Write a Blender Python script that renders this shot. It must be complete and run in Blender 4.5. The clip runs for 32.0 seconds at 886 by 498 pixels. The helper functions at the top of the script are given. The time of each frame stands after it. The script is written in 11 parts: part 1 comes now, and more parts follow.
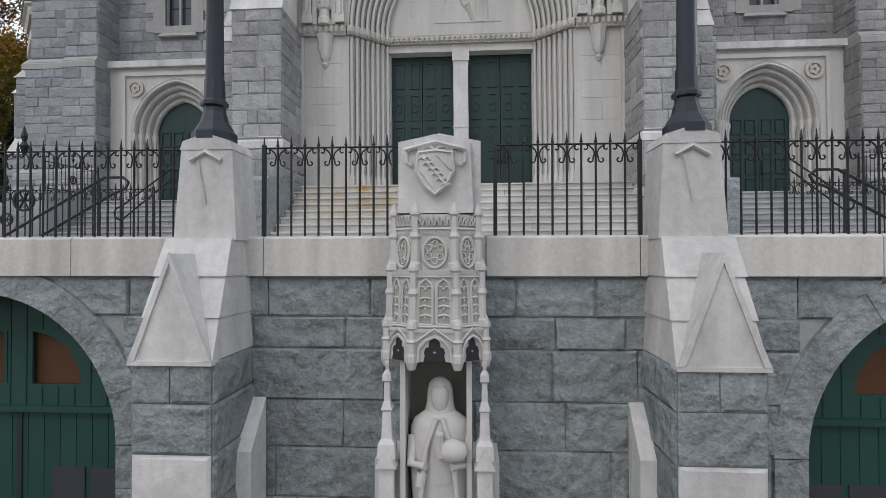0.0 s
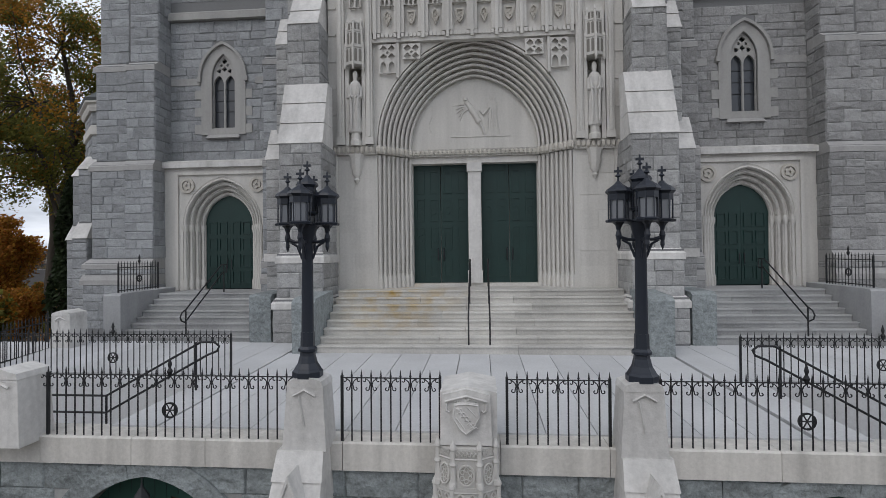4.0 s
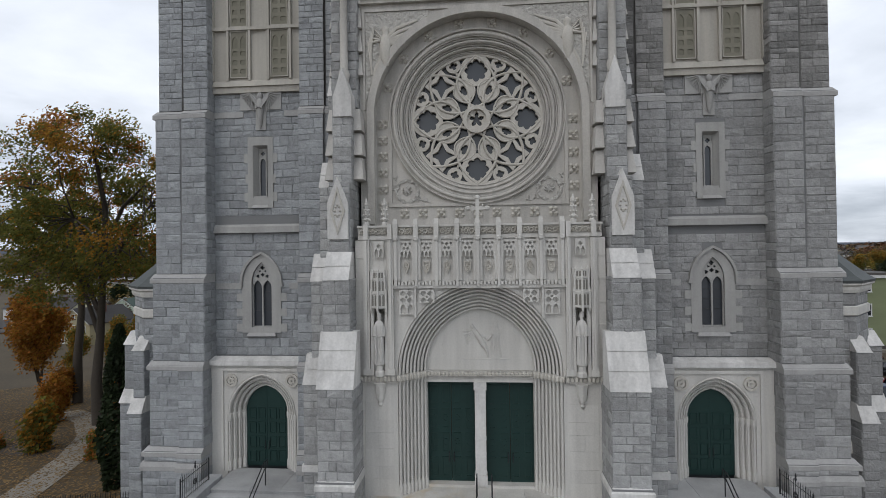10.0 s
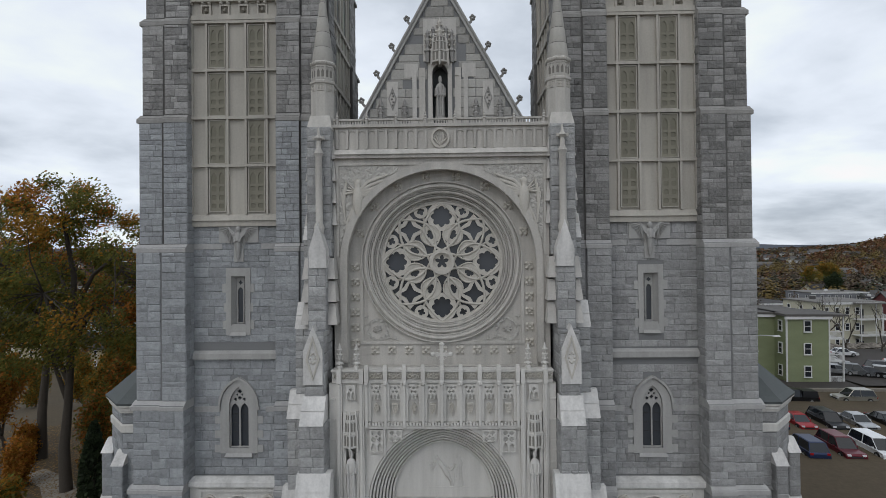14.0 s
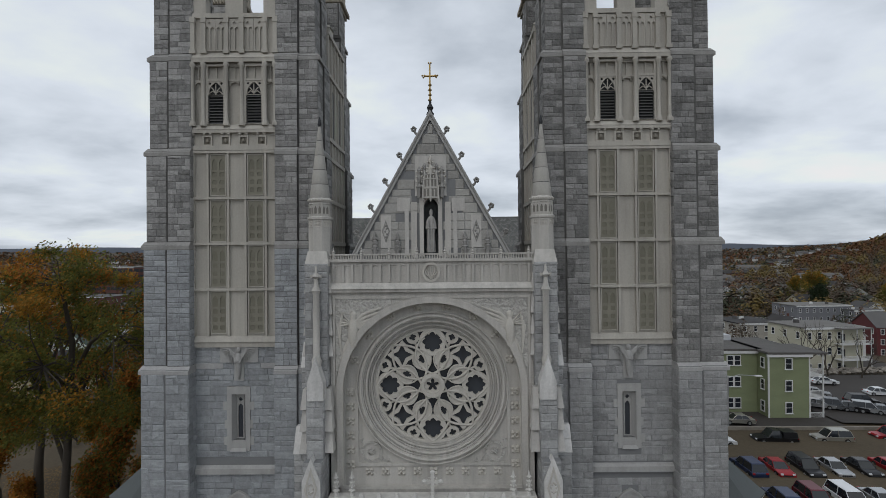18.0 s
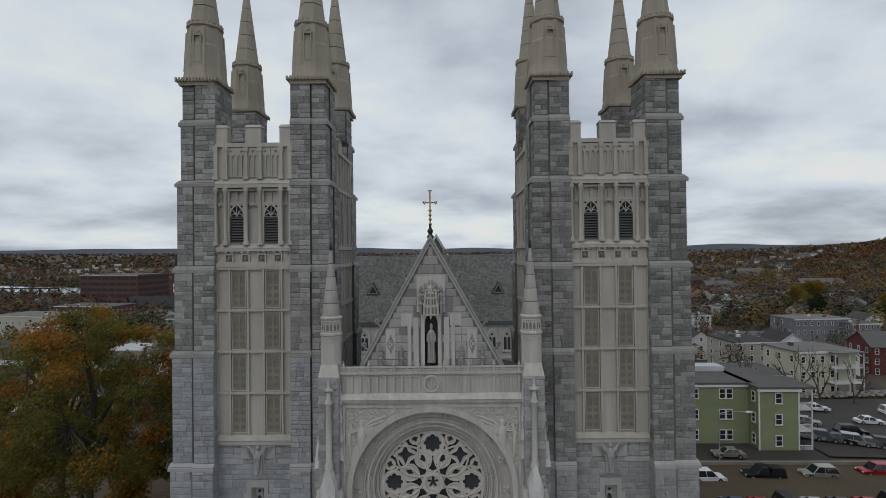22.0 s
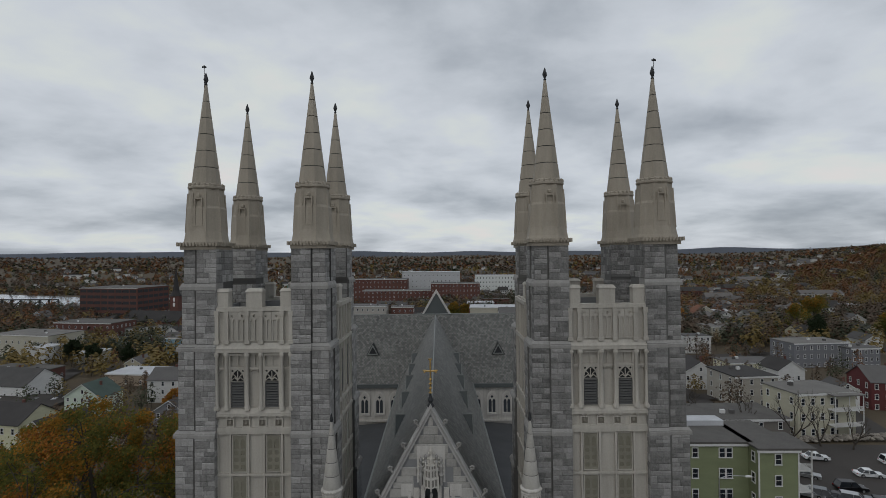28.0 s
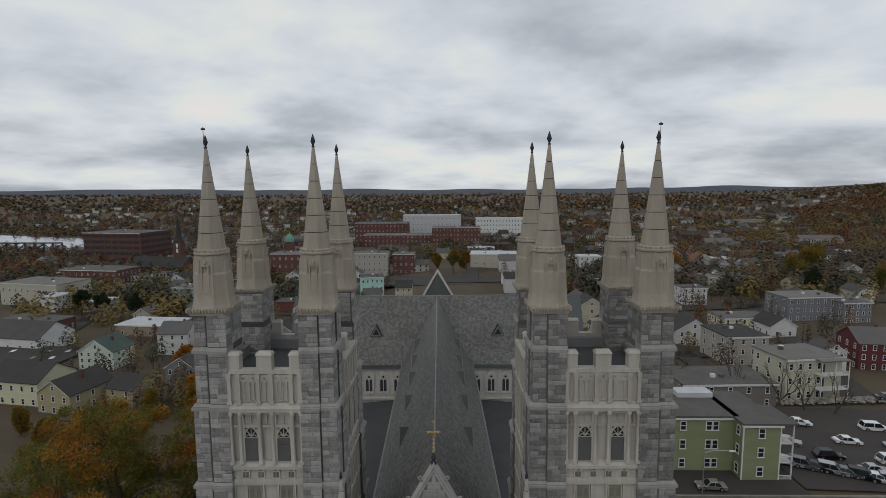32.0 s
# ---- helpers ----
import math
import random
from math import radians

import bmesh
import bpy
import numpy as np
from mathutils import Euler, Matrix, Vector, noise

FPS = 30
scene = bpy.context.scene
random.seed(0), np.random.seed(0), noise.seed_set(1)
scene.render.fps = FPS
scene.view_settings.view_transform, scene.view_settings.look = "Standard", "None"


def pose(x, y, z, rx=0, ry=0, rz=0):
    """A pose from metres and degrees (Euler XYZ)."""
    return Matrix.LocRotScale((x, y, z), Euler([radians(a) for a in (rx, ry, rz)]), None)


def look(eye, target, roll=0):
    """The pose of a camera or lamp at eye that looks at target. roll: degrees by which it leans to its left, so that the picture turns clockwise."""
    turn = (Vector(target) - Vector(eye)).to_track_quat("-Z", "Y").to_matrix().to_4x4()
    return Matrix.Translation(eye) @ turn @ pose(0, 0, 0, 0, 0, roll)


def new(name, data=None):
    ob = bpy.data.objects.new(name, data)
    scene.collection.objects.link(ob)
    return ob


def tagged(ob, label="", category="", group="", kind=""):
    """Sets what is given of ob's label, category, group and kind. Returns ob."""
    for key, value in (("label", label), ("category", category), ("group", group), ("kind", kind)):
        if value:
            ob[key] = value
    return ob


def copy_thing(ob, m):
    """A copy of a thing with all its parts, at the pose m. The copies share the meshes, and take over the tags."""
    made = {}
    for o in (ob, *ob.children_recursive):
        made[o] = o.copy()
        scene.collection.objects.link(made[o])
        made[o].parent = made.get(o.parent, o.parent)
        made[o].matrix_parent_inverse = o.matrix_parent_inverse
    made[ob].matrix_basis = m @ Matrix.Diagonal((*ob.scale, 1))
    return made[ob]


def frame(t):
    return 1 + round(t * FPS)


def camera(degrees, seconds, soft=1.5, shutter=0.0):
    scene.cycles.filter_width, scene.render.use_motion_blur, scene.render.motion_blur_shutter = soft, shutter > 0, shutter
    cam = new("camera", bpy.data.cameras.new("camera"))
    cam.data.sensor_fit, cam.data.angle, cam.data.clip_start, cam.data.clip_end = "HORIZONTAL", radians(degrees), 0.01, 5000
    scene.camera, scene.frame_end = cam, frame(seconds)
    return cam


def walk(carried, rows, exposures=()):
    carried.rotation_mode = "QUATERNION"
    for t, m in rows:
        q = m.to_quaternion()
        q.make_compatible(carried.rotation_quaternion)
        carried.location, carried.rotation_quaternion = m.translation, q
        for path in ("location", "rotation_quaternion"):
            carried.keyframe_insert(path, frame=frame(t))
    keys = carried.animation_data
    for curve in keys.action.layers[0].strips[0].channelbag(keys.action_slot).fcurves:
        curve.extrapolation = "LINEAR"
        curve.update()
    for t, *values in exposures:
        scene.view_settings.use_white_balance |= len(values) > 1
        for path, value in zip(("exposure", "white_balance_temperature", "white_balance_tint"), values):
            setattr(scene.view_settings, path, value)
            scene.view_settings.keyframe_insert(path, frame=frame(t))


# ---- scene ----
cam = camera(81.9, 32.0, soft=0.7)
PATH = [
    (0, (0.506, -17.169, -0.379), (0.388, -15.172, -0.355), -0.1),
    (1, (0.424, -17.335, 0.347), (0.298, -15.339, 0.37), -0.1),
    (2, (0.329, -17.78, 1.091), (0.199, -15.784, 1.112), -0.1),
    (3, (0.315, -18.445, 1.83), (0.177, -16.45, 1.852), -0.0),
    (3.5, (0.344, -18.905, 2.241), (0.198, -16.91, 2.264), -0.2),
    (5.5, (0.439, -20.876, 3.97), (0.281, -18.883, 3.994), -0.4),
    (6, (0.421, -21.153, 4.532), (0.264, -19.159, 4.555), -0.3),
    (6.5, (0.409, -21.337, 5.205), (0.25, -19.344, 5.227), -0.2),
    (7, (0.409, -21.528, 6.024), (0.249, -19.535, 6.046), -0.3),
    (8, (0.37, -21.884, 7.794), (0.213, -19.891, 7.816), -0.4),
    (9, (0.425, -22.204, 9.486), (0.259, -20.211, 9.508), -0.4),
    (10, (0.371, -22.596, 11.085), (0.208, -20.603, 11.107), -0.4),
    (11, (0.463, -23.106, 12.605), (0.296, -21.113, 12.631), -0.3),
    (12, (0.514, -23.675, 14.139), (0.354, -21.681, 14.162), -0.2),
    (12.5, (0.54, -23.975, 14.925), (0.395, -21.98, 14.946), -0.3),
    (13, (0.582, -24.2, 15.681), (0.484, -22.202, 15.703), -0.2),
    (13.5, (0.633, -24.409, 16.451), (0.566, -22.41, 16.474), -0.2),
    (14, (0.671, -24.588, 17.245), (0.625, -22.589, 17.266), -0.2),
    (14.5, (0.748, -24.739, 18.019), (0.711, -22.739, 18.04), -0.2),
    (16.5, (0.75, -25.248, 20.962), (0.734, -23.248, 20.983), -0.3),
    (17, (0.753, -25.445, 21.735), (0.739, -23.445, 21.756), -0.3),
    (18, (0.793, -26.039, 23.447), (0.778, -24.039, 23.464), -0.2),
    (19, (0.878, -26.788, 25.01), (0.86, -24.788, 25.027), -0.3),
    (20, (0.927, -27.614, 26.53), (0.907, -25.614, 26.546), -0.2),
    (21, (0.969, -28.442, 28.023), (0.947, -26.443, 28.038), -0.2),
    (22, (0.994, -28.862, 29.517), (0.972, -26.862, 29.534), -0.3),
    (23, (1.06, -28.923, 30.958), (1.039, -26.924, 30.977), -0.2),
    (24, (1.087, -28.919, 32.349), (1.067, -26.919, 32.369), -0.3),
    (25, (1.103, -28.904, 33.743), (1.081, -26.904, 33.764), -0.3),
    (25.5, (1.102, -28.917, 34.478), (1.08, -26.917, 34.498), -0.3),
    (27.5, (1.064, -29.038, 37.873), (1.042, -27.038, 37.896), -0.3),
    (28, (1.019, -29.081, 38.797), (0.998, -27.081, 38.823), -0.3),
    (29, (1.003, -29.147, 40.676), (0.981, -27.147, 40.71), -0.2),
    (30, (0.874, -29.177, 42.638), (0.856, -27.177, 42.627), -0.3),
    (31, (0.903, -29.212, 44.511), (0.883, -27.215, 44.396), -0.2),
    (32, (0.942, -29.248, 46.416), (0.917, -27.261, 46.196), -0.2),
]
walk(cam, [(t, look(eye, target, roll)) for t, eye, target, roll in PATH],
     exposures=[(0, 0.33, 6640, 16.0), (3, 0.09, 6630, 15.6), (6, 0.10, 6640, 14.8), (9, 0.11, 6640, 14.0), (13, 0.03, 6570, 12.9), (20, -0.31, 6570, 12.1), (24, -0.39, 6570, 12.0), (28, -0.5, 6700, 12.2), (30, -0.60, 6820, 12.7), (31, -0.60, 6830, 12.8), (32, -0.36, 6810, 12.8)])

# ---- world and light ----
def make_world():
    w = bpy.data.worlds.new("sky")
    scene.world = w
    w.use_nodes = True
    nt = w.node_tree
    nt.nodes.clear()
    N, Lk = nt.nodes.new, nt.links.new
    out = N("ShaderNodeOutputWorld")
    sky = N("ShaderNodeTexSky")
    sky.sky_type = "NISHITA"
    sky.sun_disc = False
    sky.sun_elevation = radians(38)
    sky.sun_rotation = radians(200)
    bg_sky = N("ShaderNodeBackground")
    bg_sky.inputs[1].default_value = 0.10
    Lk(sky.outputs[0], bg_sky.inputs[0])
    # a layer of cloud, seen from below
    tc = N("ShaderNodeTexCoord")
    sep = N("ShaderNodeSeparateXYZ")
    Lk(tc.outputs["Generated"], sep.inputs[0])
    up = N("ShaderNodeMath"); up.operation = "MAXIMUM"
    Lk(sep.outputs[2], up.inputs[0]); up.inputs[1].default_value = 0.0
    den = N("ShaderNodeMath"); den.operation = "ADD"
    Lk(up.outputs[0], den.inputs[0]); den.inputs[1].default_value = 0.20
    dx = N("ShaderNodeMath"); dx.operation = "DIVIDE"
    dy = N("ShaderNodeMath"); dy.operation = "DIVIDE"
    Lk(sep.outputs[0], dx.inputs[0]); Lk(den.outputs[0], dx.inputs[1])
    Lk(sep.outputs[1], dy.inputs[0]); Lk(den.outputs[0], dy.inputs[1])
    comb = N("ShaderNodeCombineXYZ")
    comb.inputs[2].default_value = 3.4
    Lk(dx.outputs[0], comb.inputs[0]); Lk(dy.outputs[0], comb.inputs[1])
    n1 = N("ShaderNodeTexNoise")
    n1.inputs["Scale"].default_value = 0.55
    n1.inputs["Detail"].default_value = 9.0
    n1.inputs["Roughness"].default_value = 0.5
    n1.inputs["Distortion"].default_value = 0.25
    Lk(comb.outputs[0], n1.inputs["Vector"])
    # smaller rolls of cloud within the large ones
    n2 = N("ShaderNodeTexNoise")
    n2.inputs["Scale"].default_value = 1.7
    n2.inputs["Detail"].default_value = 7.0
    n2.inputs["Roughness"].default_value = 0.5
    n2.inputs["Distortion"].default_value = 0.15
    Lk(comb.outputs[0], n2.inputs["Vector"])
    both = N("ShaderNodeMath"); both.operation = "MULTIPLY_ADD"
    Lk(n2.outputs["Fac"], both.inputs[0]); both.inputs[1].default_value = 0.40
    half = N("ShaderNodeMath"); half.operation = "MULTIPLY"
    Lk(n1.outputs["Fac"], half.inputs[0]); half.inputs[1].default_value = 0.60
    Lk(half.outputs[0], both.inputs[2])
    ramp = N("ShaderNodeValToRGB")
    e = ramp.color_ramp.elements
    ramp.color_ramp.interpolation = "B_SPLINE"
    e[0].position, e[0].color = 0.39, (0.40, 0.465, 0.54, 1)
    e[1].position, e[1].color = 0.625, (1.04, 1.13, 1.225, 1)
    mid = ramp.color_ramp.elements.new(0.492)
    mid.color = (0.73, 0.815, 0.90, 1)
    Lk(both.outputs[0], ramp.inputs[0])
    bg_cl = N("ShaderNodeBackground")
    bg_cl.inputs[1].default_value = SKY
    Lk(ramp.outputs[0], bg_cl.inputs[0])
    mix = N("ShaderNodeMixShader")
    mix.inputs[0].default_value = 0.94
    Lk(bg_sky.outputs[0], mix.inputs[1]); Lk(bg_cl.outputs[0], mix.inputs[2])
    Lk(mix.outputs[0], out.inputs[0])


SKY = 0.98
make_world()
sun = bpy.data.lights.new("sun", "SUN")
sun.energy, sun.angle, sun.color = 0.45, radians(25), (1.0, 0.97, 0.92)
sun_ob = new("sun", sun)
sun_ob.matrix_world = look((-25, -50, 60), (0, 0, 0))


# ---- materials ----
def mat(name, col, rough=0.8, metal=0.0, grain=8.0, vary=0.12, stain=0.15, stain_scale=0.35, stretch=1.0, bump=0.3, bump_scale=30.0,
        island=0.0, piece=0.0, tint=(0, 0, 0), spec=0.3, dist=0.02, speck=0.0, streak=0.0, thin=0.0):
    """A surface with fine grain, broad stains, relief, and, where asked, a shade of its own for each stone."""
    m = bpy.data.materials.new(name)
    m.use_nodes = True
    nt = m.node_tree
    N, Lk = nt.nodes.new, nt.links.new
    b = nt.nodes["Principled BSDF"]
    b.inputs["Roughness"].default_value = rough
    b.inputs["Metallic"].default_value = metal
    b.inputs["Specular IOR Level"].default_value = spec
    geo = N("ShaderNodeNewGeometry")
    mp = N("ShaderNodeMapping")
    mp.inputs["Scale"].default_value = (1, 1, stretch)
    Lk(geo.outputs["Position"], mp.inputs[0])
    fine = N("ShaderNodeTexNoise")
    fine.inputs["Scale"].default_value = grain
    fine.inputs["Detail"].default_value = 6
    Lk(geo.outputs["Position"], fine.inputs["Vector"])
    broad = N("ShaderNodeTexNoise")
    broad.inputs["Scale"].default_value = stain_scale
    broad.inputs["Detail"].default_value = 5
    broad.inputs["Roughness"].default_value = 0.6
    Lk(mp.outputs[0], broad.inputs["Vector"])
    terms = [(fine.outputs["Fac"], vary * 2, -vary), (broad.outputs["Fac"], stain * 2.6, -stain * 1.3)]
    if speck:
        sp = N("ShaderNodeTexNoise")
        sp.inputs["Scale"].default_value = 26.0
        sp.inputs["Detail"].default_value = 4
        sp.inputs["Roughness"].default_value = 0.7
        Lk(geo.outputs["Position"], sp.inputs["Vector"])
        terms.append((sp.outputs["Fac"], speck * 4, -speck * 2))
    if streak:
        ms = N("ShaderNodeMapping")
        ms.inputs["Scale"].default_value = (4.0, 4.0, 0.22)
        Lk(geo.outputs["Position"], ms.inputs[0])
        sk = N("ShaderNodeTexNoise")
        sk.inputs["Scale"].default_value = 1.0
        sk.inputs["Detail"].default_value = 6
        Lk(ms.outputs[0], sk.inputs["Vector"])
        terms.append((sk.outputs["Fac"], streak * 4, -streak * 2))
    if island:
        terms.append((geo.outputs["Random Per Island"], island * 2, -island))
    if piece:
        oi = N("ShaderNodeObjectInfo")
        terms.append((oi.outputs["Random"], piece * 2, -piece))
    total = None
    for sock, k, off in terms:
        ma = N("ShaderNodeMath"); ma.operation = "MULTIPLY_ADD"
        Lk(sock, ma.inputs[0]); ma.inputs[1].default_value = k; ma.inputs[2].default_value = off
        if total is None:
            total = ma.outputs[0]
        else:
            ad = N("ShaderNodeMath"); ad.operation = "ADD"
            Lk(total, ad.inputs[0]); Lk(ma.outputs[0], ad.inputs[1])
            total = ad.outputs[0]
    one = N("ShaderNodeMath"); one.operation = "ADD"
    Lk(total, one.inputs[0]); one.inputs[1].default_value = 1.0
    vm = N("ShaderNodeVectorMath"); vm.operation = "SCALE"
    vm.inputs[0].default_value = col[:3]
    Lk(one.outputs[0], vm.inputs["Scale"])
    src = vm.outputs[0]
    if any(tint):
        tm = N("ShaderNodeVectorMath"); tm.operation = "MULTIPLY_ADD"
        tm.inputs[1].default_value = tint
        Lk(terms[-1][0], tm.inputs[0]); Lk(src, tm.inputs[2])
        src = tm.outputs[0]
    Lk(src, b.inputs["Base Color"])
    if thin:
        # thin leaves let part of the light through
        tl = N("ShaderNodeBsdfTranslucent")
        Lk(src, tl.inputs[0])
        mx = N("ShaderNodeMixShader")
        mx.inputs[0].default_value = thin
        Lk(b.outputs[0], mx.inputs[1]); Lk(tl.outputs[0], mx.inputs[2])
        Lk(mx.outputs[0], nt.nodes["Material Output"].inputs[0])
    if bump:
        bn = N("ShaderNodeTexNoise")
        bn.inputs["Scale"].default_value = bump_scale
        bn.inputs["Detail"].default_value = 8
        Lk(geo.outputs["Position"], bn.inputs["Vector"])
        bp = N("ShaderNodeBump")
        bp.inputs["Strength"].default_value = bump
        bp.inputs["Distance"].default_value = dist
        Lk(bn.outputs["Fac"], bp.inputs["Height"])
        Lk(bp.outputs[0], b.inputs["Normal"])
    return m


def glass_mat(name, col, rough=0.08):
    m = bpy.data.materials.new(name)
    m.use_nodes = True
    b = m.node_tree.nodes["Principled BSDF"]
    b.inputs["Base Color"].default_value = (*col, 1)
    b.inputs["Roughness"].default_value = rough
    b.inputs["Specular IOR Level"].default_value = 0.6
    return m


M = {}
M["granite"] = mat("granite", (0.290, 0.290, 0.288), grain=5, vary=0.30, stain=0.24, stain_scale=0.22, island=0.17, bump=1.0, bump_scale=9, dist=0.05, speck=0.22, streak=0.05)
# lighter copy of the granite: light on the buttress fronts put into its colour
M["granite_lit"] = mat("granite_lit", (0.335, 0.336, 0.332), grain=5, vary=0.30, stain=0.24, stain_scale=0.25, island=0.17, bump=1.0, bump_scale=9, dist=0.05, speck=0.22, streak=0.06)
M["granite_blue"] = mat("granite_bluish", (0.300, 0.312, 0.322), grain=5, vary=0.28, stain=0.20, stain_scale=0.22, island=0.17, bump=1.0, bump_scale=9, dist=0.05, speck=0.22, streak=0.05)
M["single_blue"] = mat("granite_bluish_block", (0.300, 0.312, 0.322), grain=5, vary=0.28, stain=0.20, stain_scale=0.22, piece=0.17, bump=1.0, bump_scale=9, dist=0.05, speck=0.22, streak=0.05)
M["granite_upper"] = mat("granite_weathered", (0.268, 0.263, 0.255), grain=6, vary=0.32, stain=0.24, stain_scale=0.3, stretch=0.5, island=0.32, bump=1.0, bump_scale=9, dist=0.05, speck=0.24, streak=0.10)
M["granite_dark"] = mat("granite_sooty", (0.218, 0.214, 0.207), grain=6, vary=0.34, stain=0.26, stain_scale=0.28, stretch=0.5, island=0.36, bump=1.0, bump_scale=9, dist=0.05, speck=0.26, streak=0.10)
M["granite_piece"] = mat("granite_piece", (0.25, 0.276, 0.28), grain=9, vary=0.42, stain=0.25, stain_scale=1.6, piece=0.12, bump=1.0, bump_scale=4.5, dist=0.14, speck=0.28)
M["mortar_light"] = mat("light_mortar", (0.33, 0.335, 0.33), grain=20, vary=0.15, stain=0.15, bump=0.3)
M["granite_single"] = mat("granite_single", (0.290, 0.290, 0.288), grain=5, vary=0.30, stain=0.24, stain_scale=0.22, piece=0.17, bump=1.0, bump_scale=9, dist=0.05, speck=0.22, streak=0.05)
M["ledge"] = mat("granite_ledge", (0.36, 0.355, 0.348), grain=12, vary=0.16, stain=0.2, stain_scale=1.2, bump=0.3, bump_scale=25, speck=0.1, streak=0.06)
M["ledge_upper"] = mat("granite_ledge_upper", (0.275, 0.268, 0.255), grain=12, vary=0.2, stain=0.25, stain_scale=1.0, bump=0.3, bump_scale=25, speck=0.12, streak=0.1)
M["dressing"] = mat("dressed_stone", (0.362, 0.357, 0.345), grain=12, vary=0.12, stain=0.2, stain_scale=0.9, stretch=0.3, bump=0.2, bump_scale=30, speck=0.08, streak=0.08)
M["dressing_pale"] = mat("pale_dressing", (0.49, 0.472, 0.445), grain=12, vary=0.14, stain=0.2, stain_scale=0.9, stretch=0.3, bump=0.25, bump_scale=30, speck=0.08, streak=0.12)
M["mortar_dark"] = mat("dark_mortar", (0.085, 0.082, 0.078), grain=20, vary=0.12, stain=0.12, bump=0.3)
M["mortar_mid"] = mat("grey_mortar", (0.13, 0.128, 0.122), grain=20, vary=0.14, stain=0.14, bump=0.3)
M["mortar"] = mat("mortar", (0.20, 0.203, 0.206), grain=20, vary=0.12, stain=0.12, bump=0.3)
M["limestone"] = mat("limestone", (0.56, 0.545, 0.515), grain=14, vary=0.12, stain=0.16, stain_scale=0.8, stretch=0.25, bump=0.2, bump_scale=40, rough=0.85, speck=0.07, streak=0.10)
M["limestone_upper"] = mat("weathered_limestone", (0.462, 0.442, 0.410), grain=14, vary=0.15, stain=0.24, stain_scale=0.7, stretch=0.3, bump=0.25, bump_scale=40, rough=0.85, speck=0.09, streak=0.14)
M["tracery"] = mat("tracery", (0.50, 0.475, 0.43), grain=14, vary=0.14, stain=0.16, stain_scale=0.9, stretch=0.3, bump=0.2, bump_scale=40, rough=0.85, speck=0.08, streak=0.08)
M["cap"] = mat("cap_stone", (0.585, 0.573, 0.555), grain=10, vary=0.18, stain=0.36, stain_scale=1.3, stretch=0.3, bump=0.25, bump_scale=35, speck=0.06, streak=0.12)
M["belfry"] = mat("belfry_stone", (0.405, 0.382, 0.340), grain=12, vary=0.14, stain=0.26, stain_scale=0.5, stretch=0.25, bump=0.2, bump_scale=35, speck=0.08, streak=0.10)
M["spire"] = mat("spire_stone", (0.325, 0.290, 0.238), grain=10, vary=0.12, stain=0.26, stain_scale=0.6, stretch=0.3, bump=0.2, bump_scale=25, island=0.05, speck=0.08, streak=0.08)
# dark tone for recesses and small openings: their shade put into the colour
M["shade"] = mat("shaded_recess", (0.20, 0.19, 0.17), grain=10, vary=0.1, stain=0.1, bump=0.1)
M["spire_pale"] = mat("turret_cone_stone", (0.40, 0.385, 0.355), grain=12, vary=0.15, stain=0.25, stain_scale=0.9, stretch=0.3, bump=0.2, bump_scale=30, piece=0.06, speck=0.1, streak=0.1)
M["lattice"] = mat("window_lattice", (0.215, 0.203, 0.162), grain=10, vary=0.14, stain=0.25, stain_scale=0.9, bump=0.2)
M["lattice_bar"] = mat("lattice_back", (0.178, 0.169, 0.132), grain=10, vary=0.12, stain=0.2, stain_scale=0.7, bump=0.2)
M["concrete"] = mat("concrete", (0.52, 0.525, 0.535), grain=18, vary=0.10, stain=0.16, stain_scale=0.5, bump=0.15, bump_scale=60, piece=0.06, speck=0.06)
M["step"] = mat("step_stone", (0.52, 0.505, 0.475), grain=18, vary=0.16, stain=0.34, stain_scale=0.7, bump=0.2, bump_scale=50, piece=0.10, speck=0.08)
M["step_grey"] = mat("step_granite", (0.36, 0.362, 0.362), grain=18, vary=0.18, stain=0.34, stain_scale=0.8, bump=0.2, bump_scale=50, piece=0.10, speck=0.1)
M["steps_wall"] = mat("rendered_wall", (0.34, 0.345, 0.35), grain=14, vary=0.14, stain=0.24, stain_scale=0.9, stretch=0.4, bump=0.2, bump_scale=40, speck=0.08, streak=0.08)


